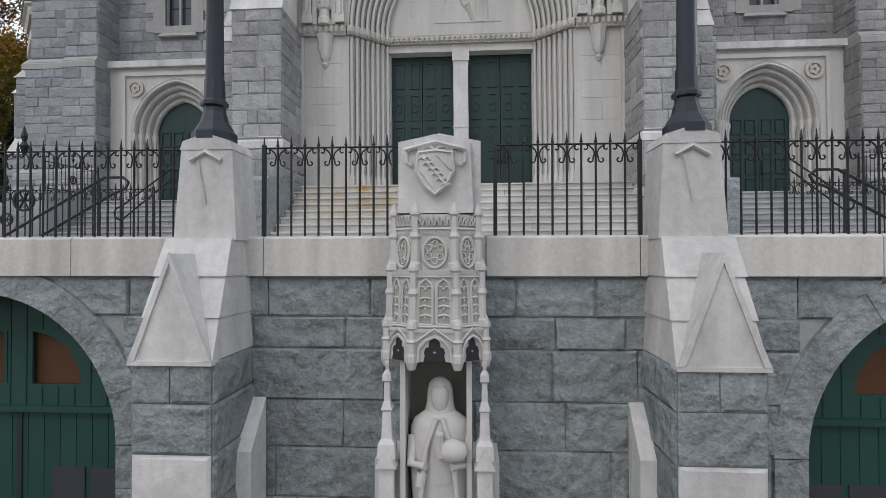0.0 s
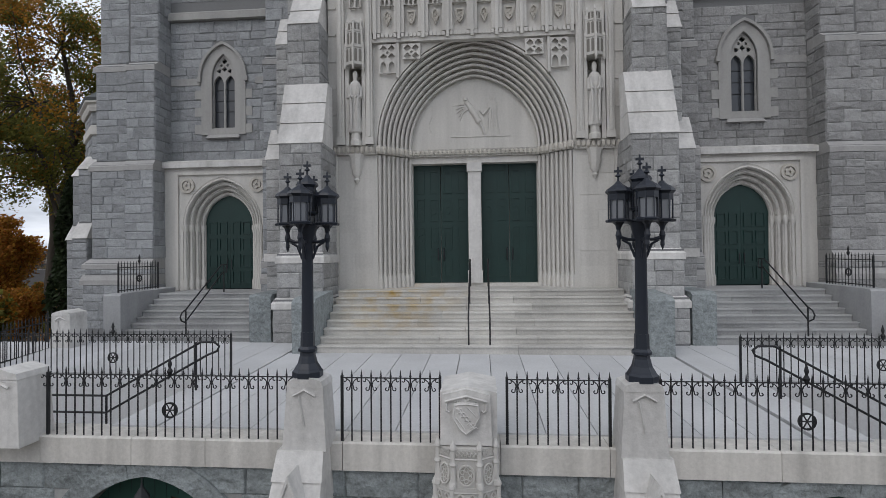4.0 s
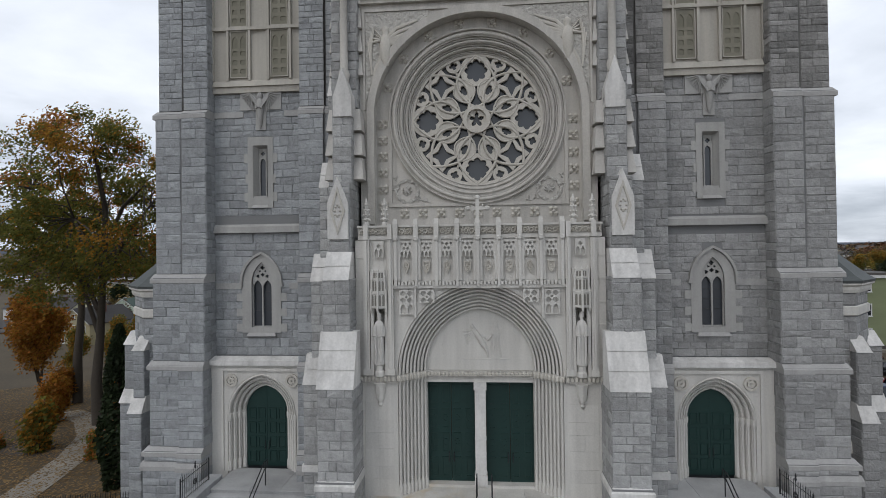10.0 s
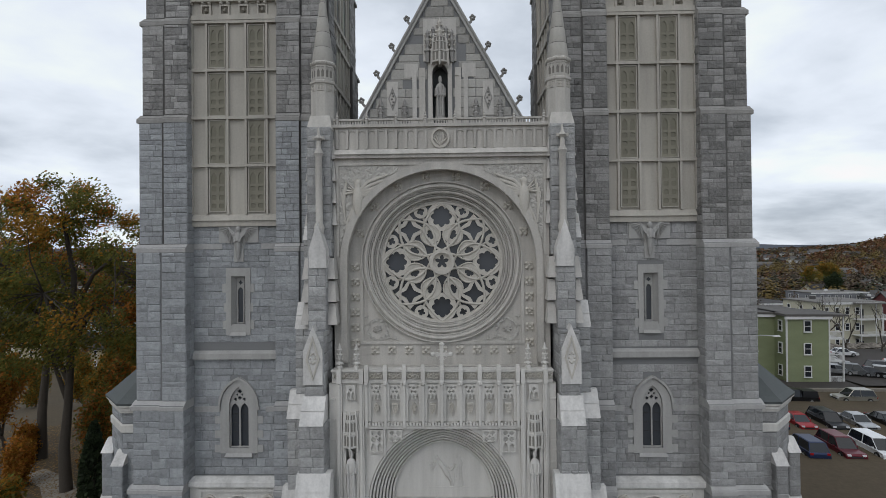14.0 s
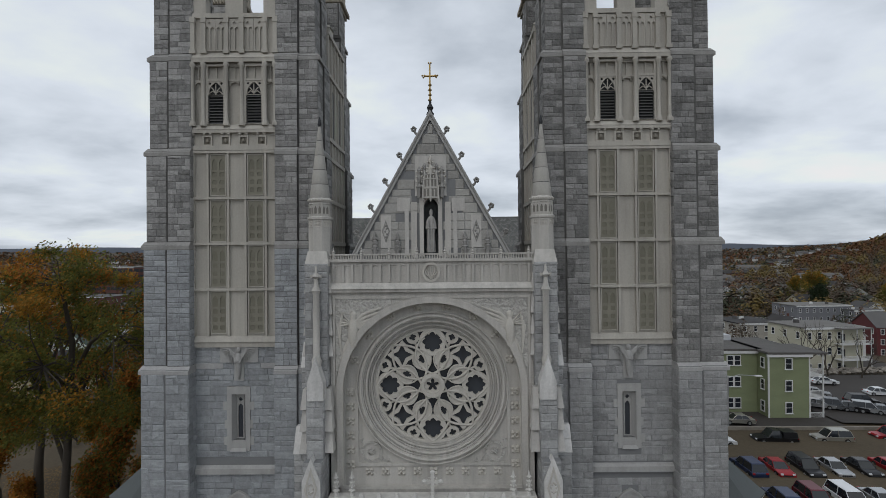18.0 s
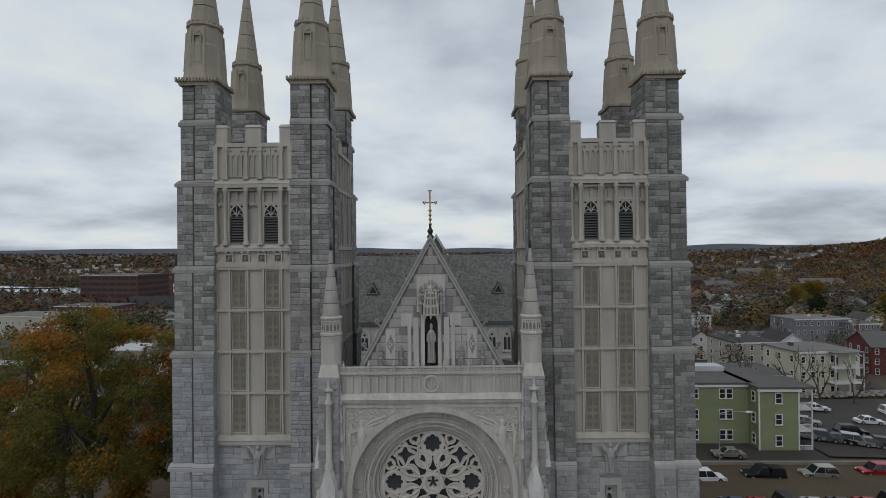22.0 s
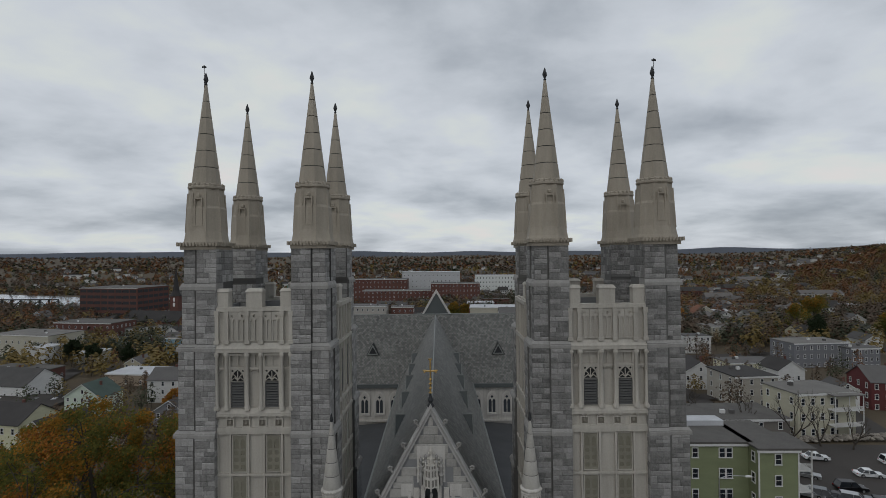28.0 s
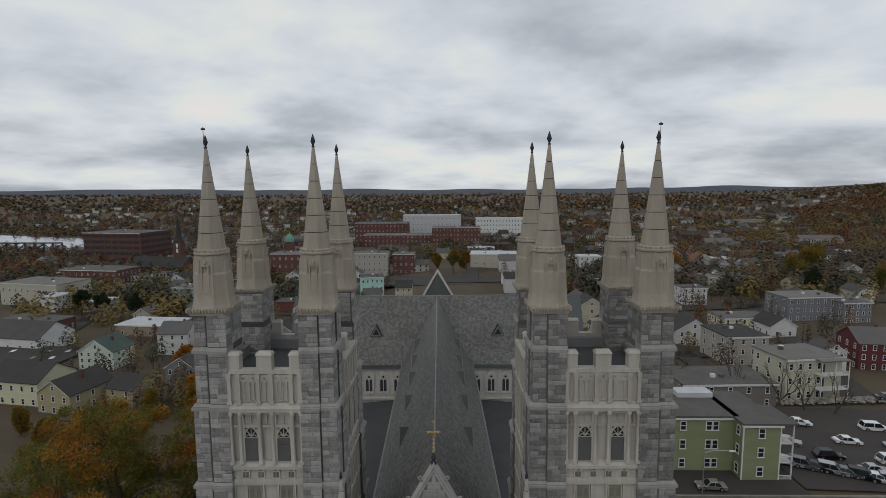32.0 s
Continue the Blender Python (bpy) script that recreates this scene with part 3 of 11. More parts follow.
def build_tower(sx):
    rng = random.Random(5 + sx)
    side = "bluish" if sx < 0 else "mottled grey"
    GR, G1 = ("granite_blue", "single_blue") if sx < 0 else ("granite", "granite_single")
    tw = thing("bell_tower", "tall square %s granite church tower with four pointed pinnacles" % side, "tower", group="twin towers")

    def put(ob):
        return ob

    def part(shape, name, m, label="", smooth=0, parent=None):
        ob = shape.obj(name, M[m] if isinstance(m, str) else m, parent or tw, label, smooth)
        return put(ob) if parent is None else ob

    def pl(name, outline, holes, y0, y1, m, label="", bevel=0.0):
        return put(plate_part(name, outline, holes, y0, y1, M[m], tw, sx, label, bevel))

    # corner piers: stages that step in, with a shallow break on each face, and weathered ledges
    def single(org, u, n, w, h, d):
        one = Shape(sx)
        rock(one, rng, org, u, n, w, h, d)
        singles.append(one)

    for kx in (1, -1):
        for ky in (1, -1):
            for n, (z0, z1, xo, yf) in enumerate(LEVELS):
                core, caps, st = Shape(sx), Shape(sx), Shape(sx)
                singles = []
                gp, cs, lg = (0.014, 0.29, 0.5) if n > 4 else (0.011, 0.35, 0.66)
                mode = single if ky == 1 and n == 2 else None

                def blk(xa, xb, ya, yb, za, zb, where):
                    a, b = corner(xa, ya, kx, ky), corner(xb, yb, kx, ky)
                    where.box(min(a[0], b[0]), max(a[0], b[0]), min(a[1], b[1]), max(a[1], b[1]), za, zb)
                blk(PX0, xo, yf + 0.12, yf + 2.3, z0, z1, core)
                ds = 0.024 if n > 4 else 0.03
                # strip left bare beside the break; its darker mortar stands for a shade line
                gr = 0.06 if n > 3 else 0.0
                blk(PX0 + 0.004, PNOTCH, yf, yf + 0.12, z0 + 0.003, z1 - 0.003, core)
                blk(xo, xo + 0.10, yf + 1.12, yf + 2.29, z0 + 0.003, z1 - 0.003, core)
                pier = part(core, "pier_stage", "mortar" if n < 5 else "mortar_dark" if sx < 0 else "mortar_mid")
                if n < len(LEVELS) - 1:
                    nxo, nyf = LEVELS[n + 1][2:]
                    for xa, xb, ya, yb, ins in ((PX0 - 0.015, PNOTCH + 0.03, yf - 0.03, yf + 0.95, nyf), (PNOTCH - 0.1, xo + 0.13, yf + 0.09, yf + 2.2, nyf + 0.12)):
                        p, q = corner(xa, ya, kx, ky), corner(xb, yb, kx, ky)
                        x_lo, x_hi, y_lo, y_hi = min(p[0], q[0]), max(p[0], q[0]), min(p[1], q[1]), max(p[1], q[1])
                        e_ = 0.0 if xb < PNOTCH + 0.1 else 0.004
                        caps.box(x_lo, x_hi, y_lo, y_hi, z1 - 0.24 + e_, z1 - 0.06 + e_)
                        pp, qq = corner(xa + 0.0, ins + 0.01, kx, ky), corner(min(xb, nxo + 0.11) if xb > PNOTCH + 0.1 else xb, yb, kx, ky)
                        caps.taper(x_lo, x_hi, y_lo, y_hi, z1 - 0.06 + e_, min(pp[0], qq[0]), max(pp[0], qq[0]), min(pp[1], qq[1]), max(pp[1], qq[1]), z1 + 0.16 + e_)
                    part(caps, "ledge", "ledge" if n < 5 else "ledge_upper", "paler dressed granite ledge", parent=pier)
                zz0, zz1 = (z0 if z0 > -1 else 0.0), z1 - 0.25 if n < len(LEVELS) - 1 else z1
                zz0 = zz0 + (0.17 if n else 0)
                if ky == 1:
                    if kx == 1:
                        ashlar(st, rng, (PX0, yf, 0), (1, 0), (0, -1), PNOTCH - PX0, zz0, zz1, cs, lg, ds, mode=mode, gap=gp)
                        ashlar(st, rng, (PNOTCH + gr * 2.2, yf + 0.12, 0), (1, 0), (0, -1), xo - PNOTCH - gr * 2.2, zz0, zz1, cs, lg, ds, mode=mode, gap=gp)
                        dp_ = 2.28 if z0 > 33 else 0.5 if z0 > 18 else 0.34 - yf
                        ashlar(st, rng, (PX0, yf + dp_, 0), (0, -1), (-1, 0), dp_, zz0, zz1, 0.37, 0.5, 0.03)
                    else:
                        xa = 2 * XC - xo
                        xm = 2 * XC - PNOTCH
                        ashlar(st, rng, (xa, yf + 0.12, 0), (1, 0), (0, -1), xm - xa - gr, zz0, zz1, cs, lg, ds, mode=mode, gap=gp)
                        ashlar(st, rng, (xm, yf, 0), (1, 0), (0, -1), 2 * XC - PX0 - xm, zz0, zz1, cs, lg, ds, mode=mode, gap=gp)
                if kx == -1 and z1 > 12:
                    xa = 2 * XC - xo
                    ya = yf + 0.12 if ky == 1 else 2 * YC - (yf + 2.3)
                    y1a, y1b = (ya, ya + 1.0) if ky == 1 else (ya + 1.18, ya + 2.18)
                    y2a, y2b = (ya + 1.0, ya + 2.18) if ky == 1 else (ya, ya + 1.18)
                    ashlar(st, rng, (xa, y1b, 0), (0, -1), (-1, 0), y1b - y1a, max(zz0, 12), zz1, cs, lg, ds, gap=gp)
                    ashlar(st, rng, (xa - 0.1, y2b, 0), (0, -1), (-1, 0), y2b - y2a, max(zz0, 12), zz1, cs, lg, ds, gap=gp)
                if ky == -1 and z1 > 36:
                    x_lo = PX0 if kx == 1 else 2 * XC - xo
                    yb = 2 * YC - (yf + 2.3)
                    ashlar(st, rng, (x_lo, yb, 0), (1, 0), (0, -1), xo - PX0, zz0, zz1, cs, lg, ds, gap=gp)
                    if kx == 1:
                        ashlar(st, rng, (PX0, yb + 2.28, 0), (0, -1), (-1, 0), 2.28, zz0, zz1, cs, lg, ds, gap=gp)
                for one in singles:
                    one.obj("stone", M[G1], pier)
                if st.v:
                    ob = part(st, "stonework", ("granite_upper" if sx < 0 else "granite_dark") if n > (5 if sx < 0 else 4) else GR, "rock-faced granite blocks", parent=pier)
                    ob["kind"] = "stuff"

    # bay walls: front and the flank that looks across
    pl("wall", [(7.9, 6.3), (12.35, 6.3), (12.35, 35.7), (7.9, 35.7)], [lancet(10.05, 7.85, 9.9, 0.48, 0.95), [(9.71, 13.92), (10.39, 13.92), (10.39, 16.27), (9.71, 16.27)]], 0.34, 1.2, "mortar")
    for bx in ((7.9, 12.35, 7.5, 8.26, -2, 35.7), (5.9, 6.8, 1.5, 7.2, -2, 35.7), (13.4, 14.2, 1.5, 7.2, -2, 35.7)):
        part(Shape(sx).box(*bx), "wall", "mortar")
    lw = Shape(sx)
    a0 = 7.93
    ashlar(lw, rng, (a0, 0.34, 0), (1, 0), (0, -1), 4.38, 6.55, 18.7, 0.37, 0.72, 0.03,
           holes=((1.2, 3.04, 7.57, 9.9), (1.34, 2.9, 9.9, 10.7), (1.7, 2.54, 10.7, 11.25), (1.52, 2.72, 13.37, 16.67), (0.0, 4.4, 12.2, 12.6)))
    ob = part(lw, "wall_stonework", GR, "coursed granite blocks of a tower bay")
    ob["kind"] = "stuff"
    part(Shape(sx).box(7.86, 12.36, 0.12, 0.5, 12.22, 12.5).taper(7.86, 12.36, 0.12, 0.5, 12.5, 7.86, 12.36, 0.3, 0.5, 12.62), "string_course", "dressing")
    part(Shape(sx).box(7.86, 12.36, 0.16, 0.5, 6.22, 6.5), "string_course", "dressing")
    for zz_ in (9.62, 17.6):
        for xa_, xb_ in ((7.86, 8.72), (11.0, 12.36)) if zz_ < 12 else ((7.86, 8.9), (10.85, 12.36)):
            part(Shape(sx).box(xa_, xb_, 0.285, 0.5, zz_, zz_ + 0.27), "band_stone", "ledge")
    # quoined window with two lights
    cx = 10.05
    fr = [(cx - 0.92, 7.45), (cx + 0.92, 7.45), (cx + 0.92, 9.75)] + arch(cx, 9.75, 0.88, 1.32, 8) + [(cx - 0.92, 9.75)]
    hole = lancet(cx, 7.7, 9.75, 0.48, 0.95)
    win = pl("window", fr, [hole], 0.275, 0.5, "dressing", "two-light pointed window in pale stone")
    win.location.z = 0.15
    def sub(name, outline, holes, y0, y1, m):
        return plate_part(name, outline, holes, y0, y1, M[m], win, sx)
    hood = Shape(sx)
    hood.strip_y(arch(cx, 9.75, 0.90, 1.32, 10), arch(cx, 9.75, 1.0, 1.43, 10), 0.17, 0.4)
    hood.box(cx - 1.04, cx - 0.90, 0.17, 0.4, 9.58, 9.76).box(cx + 0.90, cx + 1.04, 0.17, 0.4, 9.58, 9.76)
    hood.obj("hood_mould", M["dressing"], win)
    for k, z in enumerate((7.5, 8.2, 8.9)):
        for sgn in (-1, 1):
            q = Shape(sx).box(cx + sgn * 1.03 - 0.16, cx + sgn * 1.03 + 0.16, 0.285, 0.5, z, z + 0.36)
            q.obj("quoin_block", M["dressing"], win)
    lights = [lancet(cx + s_ * 0.235, 7.75, 9.5, 0.205, 0.36, 5) for s_ in (-1, 1)]
    sub("tracery", hole, lights + [foil(cx, 10.44, 0.11, 4), foil(cx, 10.12, 0.10, 4), foil(cx - 0.22, 10.05, 0.09, 3), foil(cx + 0.22, 10.05, 0.09, 3), foil(cx - 0.13, 10.28, 0.06, 3), foil(cx + 0.13, 10.28, 0.06, 3)], 0.40, 0.48, "dressing")
    Shape(sx).box(cx - 0.5, cx + 0.5, 0.55, 0.57, 7.6, 10.8).obj("pane", M["glass"], win, "dark leaded glass")
    bars = Shape(sx)
    for z in (8.42, 8.86, 9.3):
        bars.box(cx - 0.44, cx + 0.44, 0.53, 0.55, z, z + 0.025)
    bars.obj("glazing_bar", M["dark"], win)
    Shape(sx).add([(cx - 0.7, 0.16, 7.3), (cx + 0.7, 0.16, 7.3), (cx + 0.5, 0.5, 7.74), (cx - 0.5, 0.5, 7.74), (cx - 0.7, 0.5, 7.3), (cx + 0.7, 0.5, 7.3)],
                  [(0, 1, 2, 3), (0, 3, 4), (1, 5, 2), (0, 4, 5, 1)]).obj("sill", M["ledge"], win)
    # slit window
    cx = 10.05
    def sub2(name, outline, holes, y0, y1, m):
        return plate_part(name, outline, holes, y0, y1, M[m], sl, sx)
    sl = pl("slit_window", [(cx - 0.60, 13.45), (cx + 0.60, 13.45), (cx + 0.60, 16.75), (cx - 0.60, 16.75)],
         [[(cx - 0.34, 14.0), (cx + 0.34, 14.0), (cx + 0.34, 16.35), (cx - 0.34, 16.35)]], 0.275, 0.5, "dressing", "narrow slit window in a pale stone frame")
    sl.location.z = -0.08
    fr2 = Shape(sx)
    for s_ in (-1, 1):
        fr2.add([(cx + s_ * 0.34, 0.24, 13.9), (cx + s_ * 0.34, 0.24, 16.35), (cx + s_ * 0.17, 0.62, 16.25), (cx + s_ * 0.17, 0.62, 13.9)], [(0, 1, 2, 3)])
    fr2.add([(cx - 0.34, 0.24, 16.35), (cx + 0.34, 0.24, 16.35), (cx + 0.17, 0.62, 16.25), (cx - 0.17, 0.62, 16.25)], [(0, 1, 2, 3)])
    fr2.add([(cx - 0.42, 0.16, 13.45), (cx + 0.42, 0.16, 13.45), (cx + 0.17, 0.62, 14.05), (cx - 0.17, 0.62, 14.05)], [(0, 1, 2, 3)])
    fr2.obj("splay", M["dressing"], sl)
    sub2("tracery", [(cx - 0.18, 14.0), (cx + 0.18, 14.0), (cx + 0.18, 16.3), (cx - 0.18, 16.3)],
         [lancet(cx, 14.05, 15.6, 0.13, 0.2, 4), foil(cx, 16.02, 0.11, 4)], 0.56, 0.62, "dressing")
    Shape(sx).box(cx - 0.4, cx + 0.4, 0.64, 0.66, 13.9, 16.4).obj("pane", M["glass"], sl)
    for z, wd in ((13.75, 0.78), (14.6, 0.72), (15.55, 0.80)):
        Shape(sx).box(cx - wd, cx - 0.5, 0.285, 0.5, z, z + 0.42).obj("quoin_block", M["dressing"], sl)
        Shape(sx).box(cx + 0.5, cx + wd, 0.285, 0.5, z, z + 0.42).obj("quoin_block", M["dressing"], sl)
    # carved angel corbel under the tall panels: a block with spread wings
    cx = 10.0
    b = Shape(sx)
    b.box(cx - 0.98, cx + 0.98, 0.25, 0.5, 17.92, 18.72).box(cx - 0.24, cx + 0.24, 0.253, 0.5, 16.98, 17.92)
    an = part(b, "corbel", "dressing", "carved winged corbel of pale stone")
    for s_ in (-1, 1):
        wg = Shape(sx)
        for k in range(7):
            t = k / 6
            wg.tube([(cx + s_ * 0.1, 0.16, 18.3 - 0.04 * k), (cx + s_ * (0.46 - 0.08 * t), 0.13, 18.66 - 0.3 * t), (cx + s_ * (0.94 - 0.62 * t), 0.2, 18.6 - 0.78 * t)], 0.05, 5, 0.022)
        wg.obj("wing", M["dressing"], an)
    bd = Shape(sx)
    bd.lathe([(0.03, 17.05), (0.09, 17.25), (0.13, 17.6), (0.17, 17.95), (0.19, 18.2), (0.13, 18.36), (0.07, 18.42), (0.12, 18.52), (0.12, 18.64), (0.03, 18.74)], 10, cx, 0.2)
    bd.tube([(cx - 0.17, 0.15, 18.2), (cx - 0.12, 0.04, 17.95), (cx + 0.02, 0.03, 18.02)], 0.05, 6, 0.04).tube([(cx + 0.17, 0.15, 18.2), (cx + 0.12, 0.04, 17.95), (cx - 0.02, 0.03, 18.02)], 0.05, 6, 0.04)
    bd.obj("body", M["dressing"], an, smooth=50)

    # tall limestone panels with latticed lights: mullions, transoms and recessed panels
    bay = Shape(sx)
    bay.box(7.9, 12.34, 0.16, 0.4, 18.72, 19.0).taper(7.9, 12.34, 0.08, 0.4, 19.0, 7.9, 12.34, 0.2, 0.4, 19.3)
    bay.box(7.9, 12.34, 0.26, 0.42, 19.3, 28.9)
    part(bay, "bay_panel", "belfry", "smooth warm-grey stone panels")
    fr = Shape(sx)
    rows = ((19.42, 21.62), (21.80, 23.95), (24.14, 26.28), (26.52, 28.66))
    cols = ((8.64, 9.48), (10.58, 11.42))
    for z in (21.70, 24.05, 26.40, 28.78):
        fr.box(7.9, 12.34, 0.10, 0.3, z - 0.07, z + 0.07)
    for c0, c1 in cols:
        for xx in (c0 - 0.1, c1 + 0.1):
            fr.box(xx - 0.055, xx + 0.055, 0.12, 0.3, 19.3, 28.75)
    for xx in (7.98, 12.26):
        fr.box(xx - 0.06, xx + 0.06, 0.14, 0.3, 19.3, 28.75)
    part(fr, "mullion_grid", "belfry")
    for c0, c1 in cols:
        for z0, z1 in rows:
            lt = part(Shape(sx).box(c0, c1, 0.235, 0.257, z0, z1), "lattice_panel", "lattice_bar")
            cm, hh = (c0 + c1) / 2, z1 - z0
            hl_ = [foil(cm + s_ * 0.19, z0 + hh * v, 0.145, 4, 0.2, 4, 0.785) for s_ in (-1, 1) for v in (0.14, 0.33, 0.52)]
            hl_ += [lancet(cm + s_ * 0.19, z0 + hh * 0.63, z0 + hh * 0.78, 0.13, 0.24, 4) for s_ in (-1, 1)]
            plate_part("lattice", [(c0 + 0.02, z0 + 0.02), (c1 - 0.02, z0 + 0.02), (c1 - 0.02, z1 - 0.02), (c0 + 0.02, z1 - 0.02)], hl_, 0.205, 0.235, M["lattice"], lt, sx)
            e = Shape(sx)
            e.strip_y([(c0 + 0.04, z0 + 0.04), (c1 - 0.04, z0 + 0.04), (c1 - 0.04, z1 - 0.04), (c0 + 0.04, z1 - 0.04)], [(c0, z0), (c1, z0), (c1, z1), (c0, z1)], 0.17, 0.26, True)
            e.obj("edge", M["belfry"], lt)

    # frieze, belfry openings, parapet and merlons
    fz = Shape(sx)
    fz.box(7.9, 12.34, 0.08, 0.4, 28.86, 29.1).box(7.9, 12.34, 0.2, 0.4, 29.1, 29.75).box(7.9, 12.34, 0.02, 0.4, 29.75, 29.92).taper(7.9, 12.34, 0.0, 0.4, 29.92, 7.9, 12.34, 0.2, 0.4, 30.2)
    for k in range(5):
        c = 8.28 + k * 0.92
        fz.lathe([(0.05, 29.62), (0.1, 29.68), (0.1, 29.74), (0.04, 29.8)], 6, c - 0.3, 0.12).lathe([(0.05, 29.62), (0.1, 29.68), (0.1, 29.74), (0.04, 29.8)], 6, c + 0.3, 0.12)
    part(fz, "frieze", "belfry")
    bl = Shape(sx)
    bl.box(7.9, 12.34, 0.3, 0.42, 30.2, 33.4)
    part(bl, "belfry_wall", "belfry")
    for c in (9.1, 11.07):
        # dark sheet behind the slats, the unlit inside put into its colour
        op_ob = part(Shape(sx).box(c - 0.42, c + 0.42, 0.278, 0.297, 30.2, 32.5), "louvre_opening", "dark", "dark louvred belfry opening")
        for k in range(10):
            z = 30.24 + k * 0.152
            Shape(sx).taper(c - 0.4, c + 0.4, 0.13, 0.155, z, c - 0.4, c + 0.4, 0.24, 0.27, z + 0.09).obj("slat", M["louvre"], op_ob)
        plate_part("opening_frame", [(c - 0.5, 30.2), (c + 0.5, 30.2), (c + 0.5, 33.32), (c - 0.5, 33.32)], [[(c - 0.4, 30.22), (c + 0.4, 30.22), (c + 0.4, 32.45), (c - 0.4, 32.45)], [(c - 0.4, 32.56), (c + 0.4, 32.56), (c + 0.4, 33.2), (c - 0.4, 33.2)]], 0.10, 0.275, M["belfry"], op_ob, sx)
        plate_part("tracery_head", [(c - 0.4, 31.72), (c + 0.4, 31.72), (c + 0.4, 32.45), (c - 0.4, 32.45)], [lancet(c, 31.735, 31.78, 0.36, 0.6, 6), foil(c - 0.3, 32.31, 0.075, 4, 0.3, 4), foil(c + 0.3, 32.31, 0.075, 4, 0.3, 4)], 0.13, 0.2, M["belfry"], op_ob, sx)
        for pts in ([(c, 31.72), (c, 32.3)], [(c, 31.78), (c - 0.12, 32.0), (c - 0.24, 32.12)], [(c, 31.78), (c + 0.12, 32.0), (c + 0.24, 32.12)], [(c - 0.36, 31.78), (c - 0.17, 31.93), (c, 31.8)], [(c + 0.36, 31.78), (c + 0.17, 31.93), (c, 31.8)]):
            Shape(sx).tube([(x_, 0.15, z_) for x_, z_ in pts], 0.028, 5).obj("tracery_rib", M["belfry"], op_ob)
        Shape(sx).box(c - 0.03, c + 0.03, 0.2, 0.29, 32.56, 33.2).obj("mullion", M["belfry"], op_ob)
    for c, w in ((8.24, 0.2), (10.1, 0.28), (11.98, 0.2)):
        nb = Shape(sx).box(c - w, c + w, 0.14, 0.3, 32.42, 32.52).box(c - w, c + w, 0.2, 0.3, 33.2, 33.4)
        nb.strip_y(arch(c, 32.2, w * 0.8, 0.18, 5), [(x, 32.42) for x, z in arch(c, 32.2, w * 0.8, 0.18, 5)], 0.16, 0.3)
        nb.box(c - 0.025, c + 0.025, 0.22, 0.3, 32.52, 33.2)
        part(nb, "blind_panel", "belfry")
    for c in (7.98, 8.5, 9.7, 10.5, 11.68, 12.24):
        cols2 = Shape(sx).lathe([(0.17, 30.1), (0.17, 30.22), (0.15, 30.3), (0.105, 30.4), (0.105, 33.1), (0.16, 33.2), (0.16, 33.28), (0.13, 33.38)], 8, c, 0.06)
        part(cols2, "colonnette", "belfry", smooth=40)
    pr = Shape(sx)
    pr.box(7.9, 12.34, -0.02, 0.42, 33.38, 33.6).taper(7.9, 12.34, -0.04, 0.4, 33.6, 7.9, 12.34, 0.2, 0.4, 33.9)
    pr.box(7.9, 12.34, 0.24, 0.7, 33.9, 35.75)
    pr.box(7.9, 12.34, 0.12, 0.75, 35.72, 35.95)
    for c in (7.98, 8.5, 9.7, 10.5, 11.68, 12.24):
        pr.box(c - 0.1, c + 0.1, 0.06, 0.3, 33.9, 35.5).box(c - 0.15, c + 0.15, 0.02, 0.3, 33.86, 34.05).box(c - 0.13, c + 0.13, 0.03, 0.3, 35.45, 35.75)
    part(pr, "parapet", "belfry")
    for c in (8.8, 9.4, 10.1, 10.79, 11.38):
        pl("parapet_tracery", [(c - 0.29, 34.0), (c + 0.29, 34.0), (c + 0.29, 35.68), (c - 0.29, 35.68)], [lancet(c - 0.135, 34.06, 35.1, 0.1, 0.16, 5), lancet(c + 0.135, 34.06, 35.1, 0.1, 0.16, 5), foil(c, 35.45, 0.09, 4, 0.35, 5)], 0.165, 0.235, "belfry")
    for k in range(4):
        c = 8.72 + k * 0.93
        sq = Shape(sx).box(c - 0.2, c + 0.2, 0.18, 0.205, 29.14, 29.56)
        sq.lathe([(0.03, 29.22), (0.11, 29.3), (0.08, 29.42), (0.02, 29.5)], 6, c, 0.17)
        part(sq, "frieze_square", M["shade_w"])
        part(Shape(sx).strip_y([(c - 0.18, 29.16), (c + 0.18, 29.16), (c + 0.18, 29.54), (c - 0.18, 29.54)], [(c - 0.25, 29.1), (c + 0.25, 29.1), (c + 0.25, 29.62), (c - 0.25, 29.62)], 0.1, 0.2, True), "frieze_edge", "belfry")
    # parapets on the other three sides
    pq = Shape(sx)
    pq.box(7.9, 12.34, 7.9, 8.3, 33.9, 35.95).box(6.0, 6.4, 2.2, 6.4, 33.9, 35.95).box(13.8, 14.2, 2.2, 6.4, 33.9, 35.95)
    part(pq, "parapet", "belfry")
    for (x0_, x1_, y0_, y1_) in [(7.85, 8.6, 0.2, 0.75), (9.66, 10.58, 0.2, 0.75), (11.6, 12.36, 0.2, 0.75), (9.66, 10.58, 7.9, 8.35), (7.85, 8.6, 7.9, 8.35), (11.6, 12.36, 7.9, 8.35),
                                 (6.0, 6.45, 3.9, 4.8), (13.75, 14.2, 3.9, 4.8)]:
        mer = Shape(sx)
        mer.box(x0_, x1_, y0_, y1_, 35.9, 36.85).taper(x0_ - 0.05, x1_ + 0.05, y0_ - 0.05, y1_ + 0.05, 36.85, x0_ + 0.05, x1_ - 0.05, y0_ + 0.1, y1_ - 0.1, 37.02)
        part(mer, "merlon", "belfry")
    dk = Shape(sx)
    dk.box(6.4, 13.8, 0.7, 7.9, 34.9, 35.0)
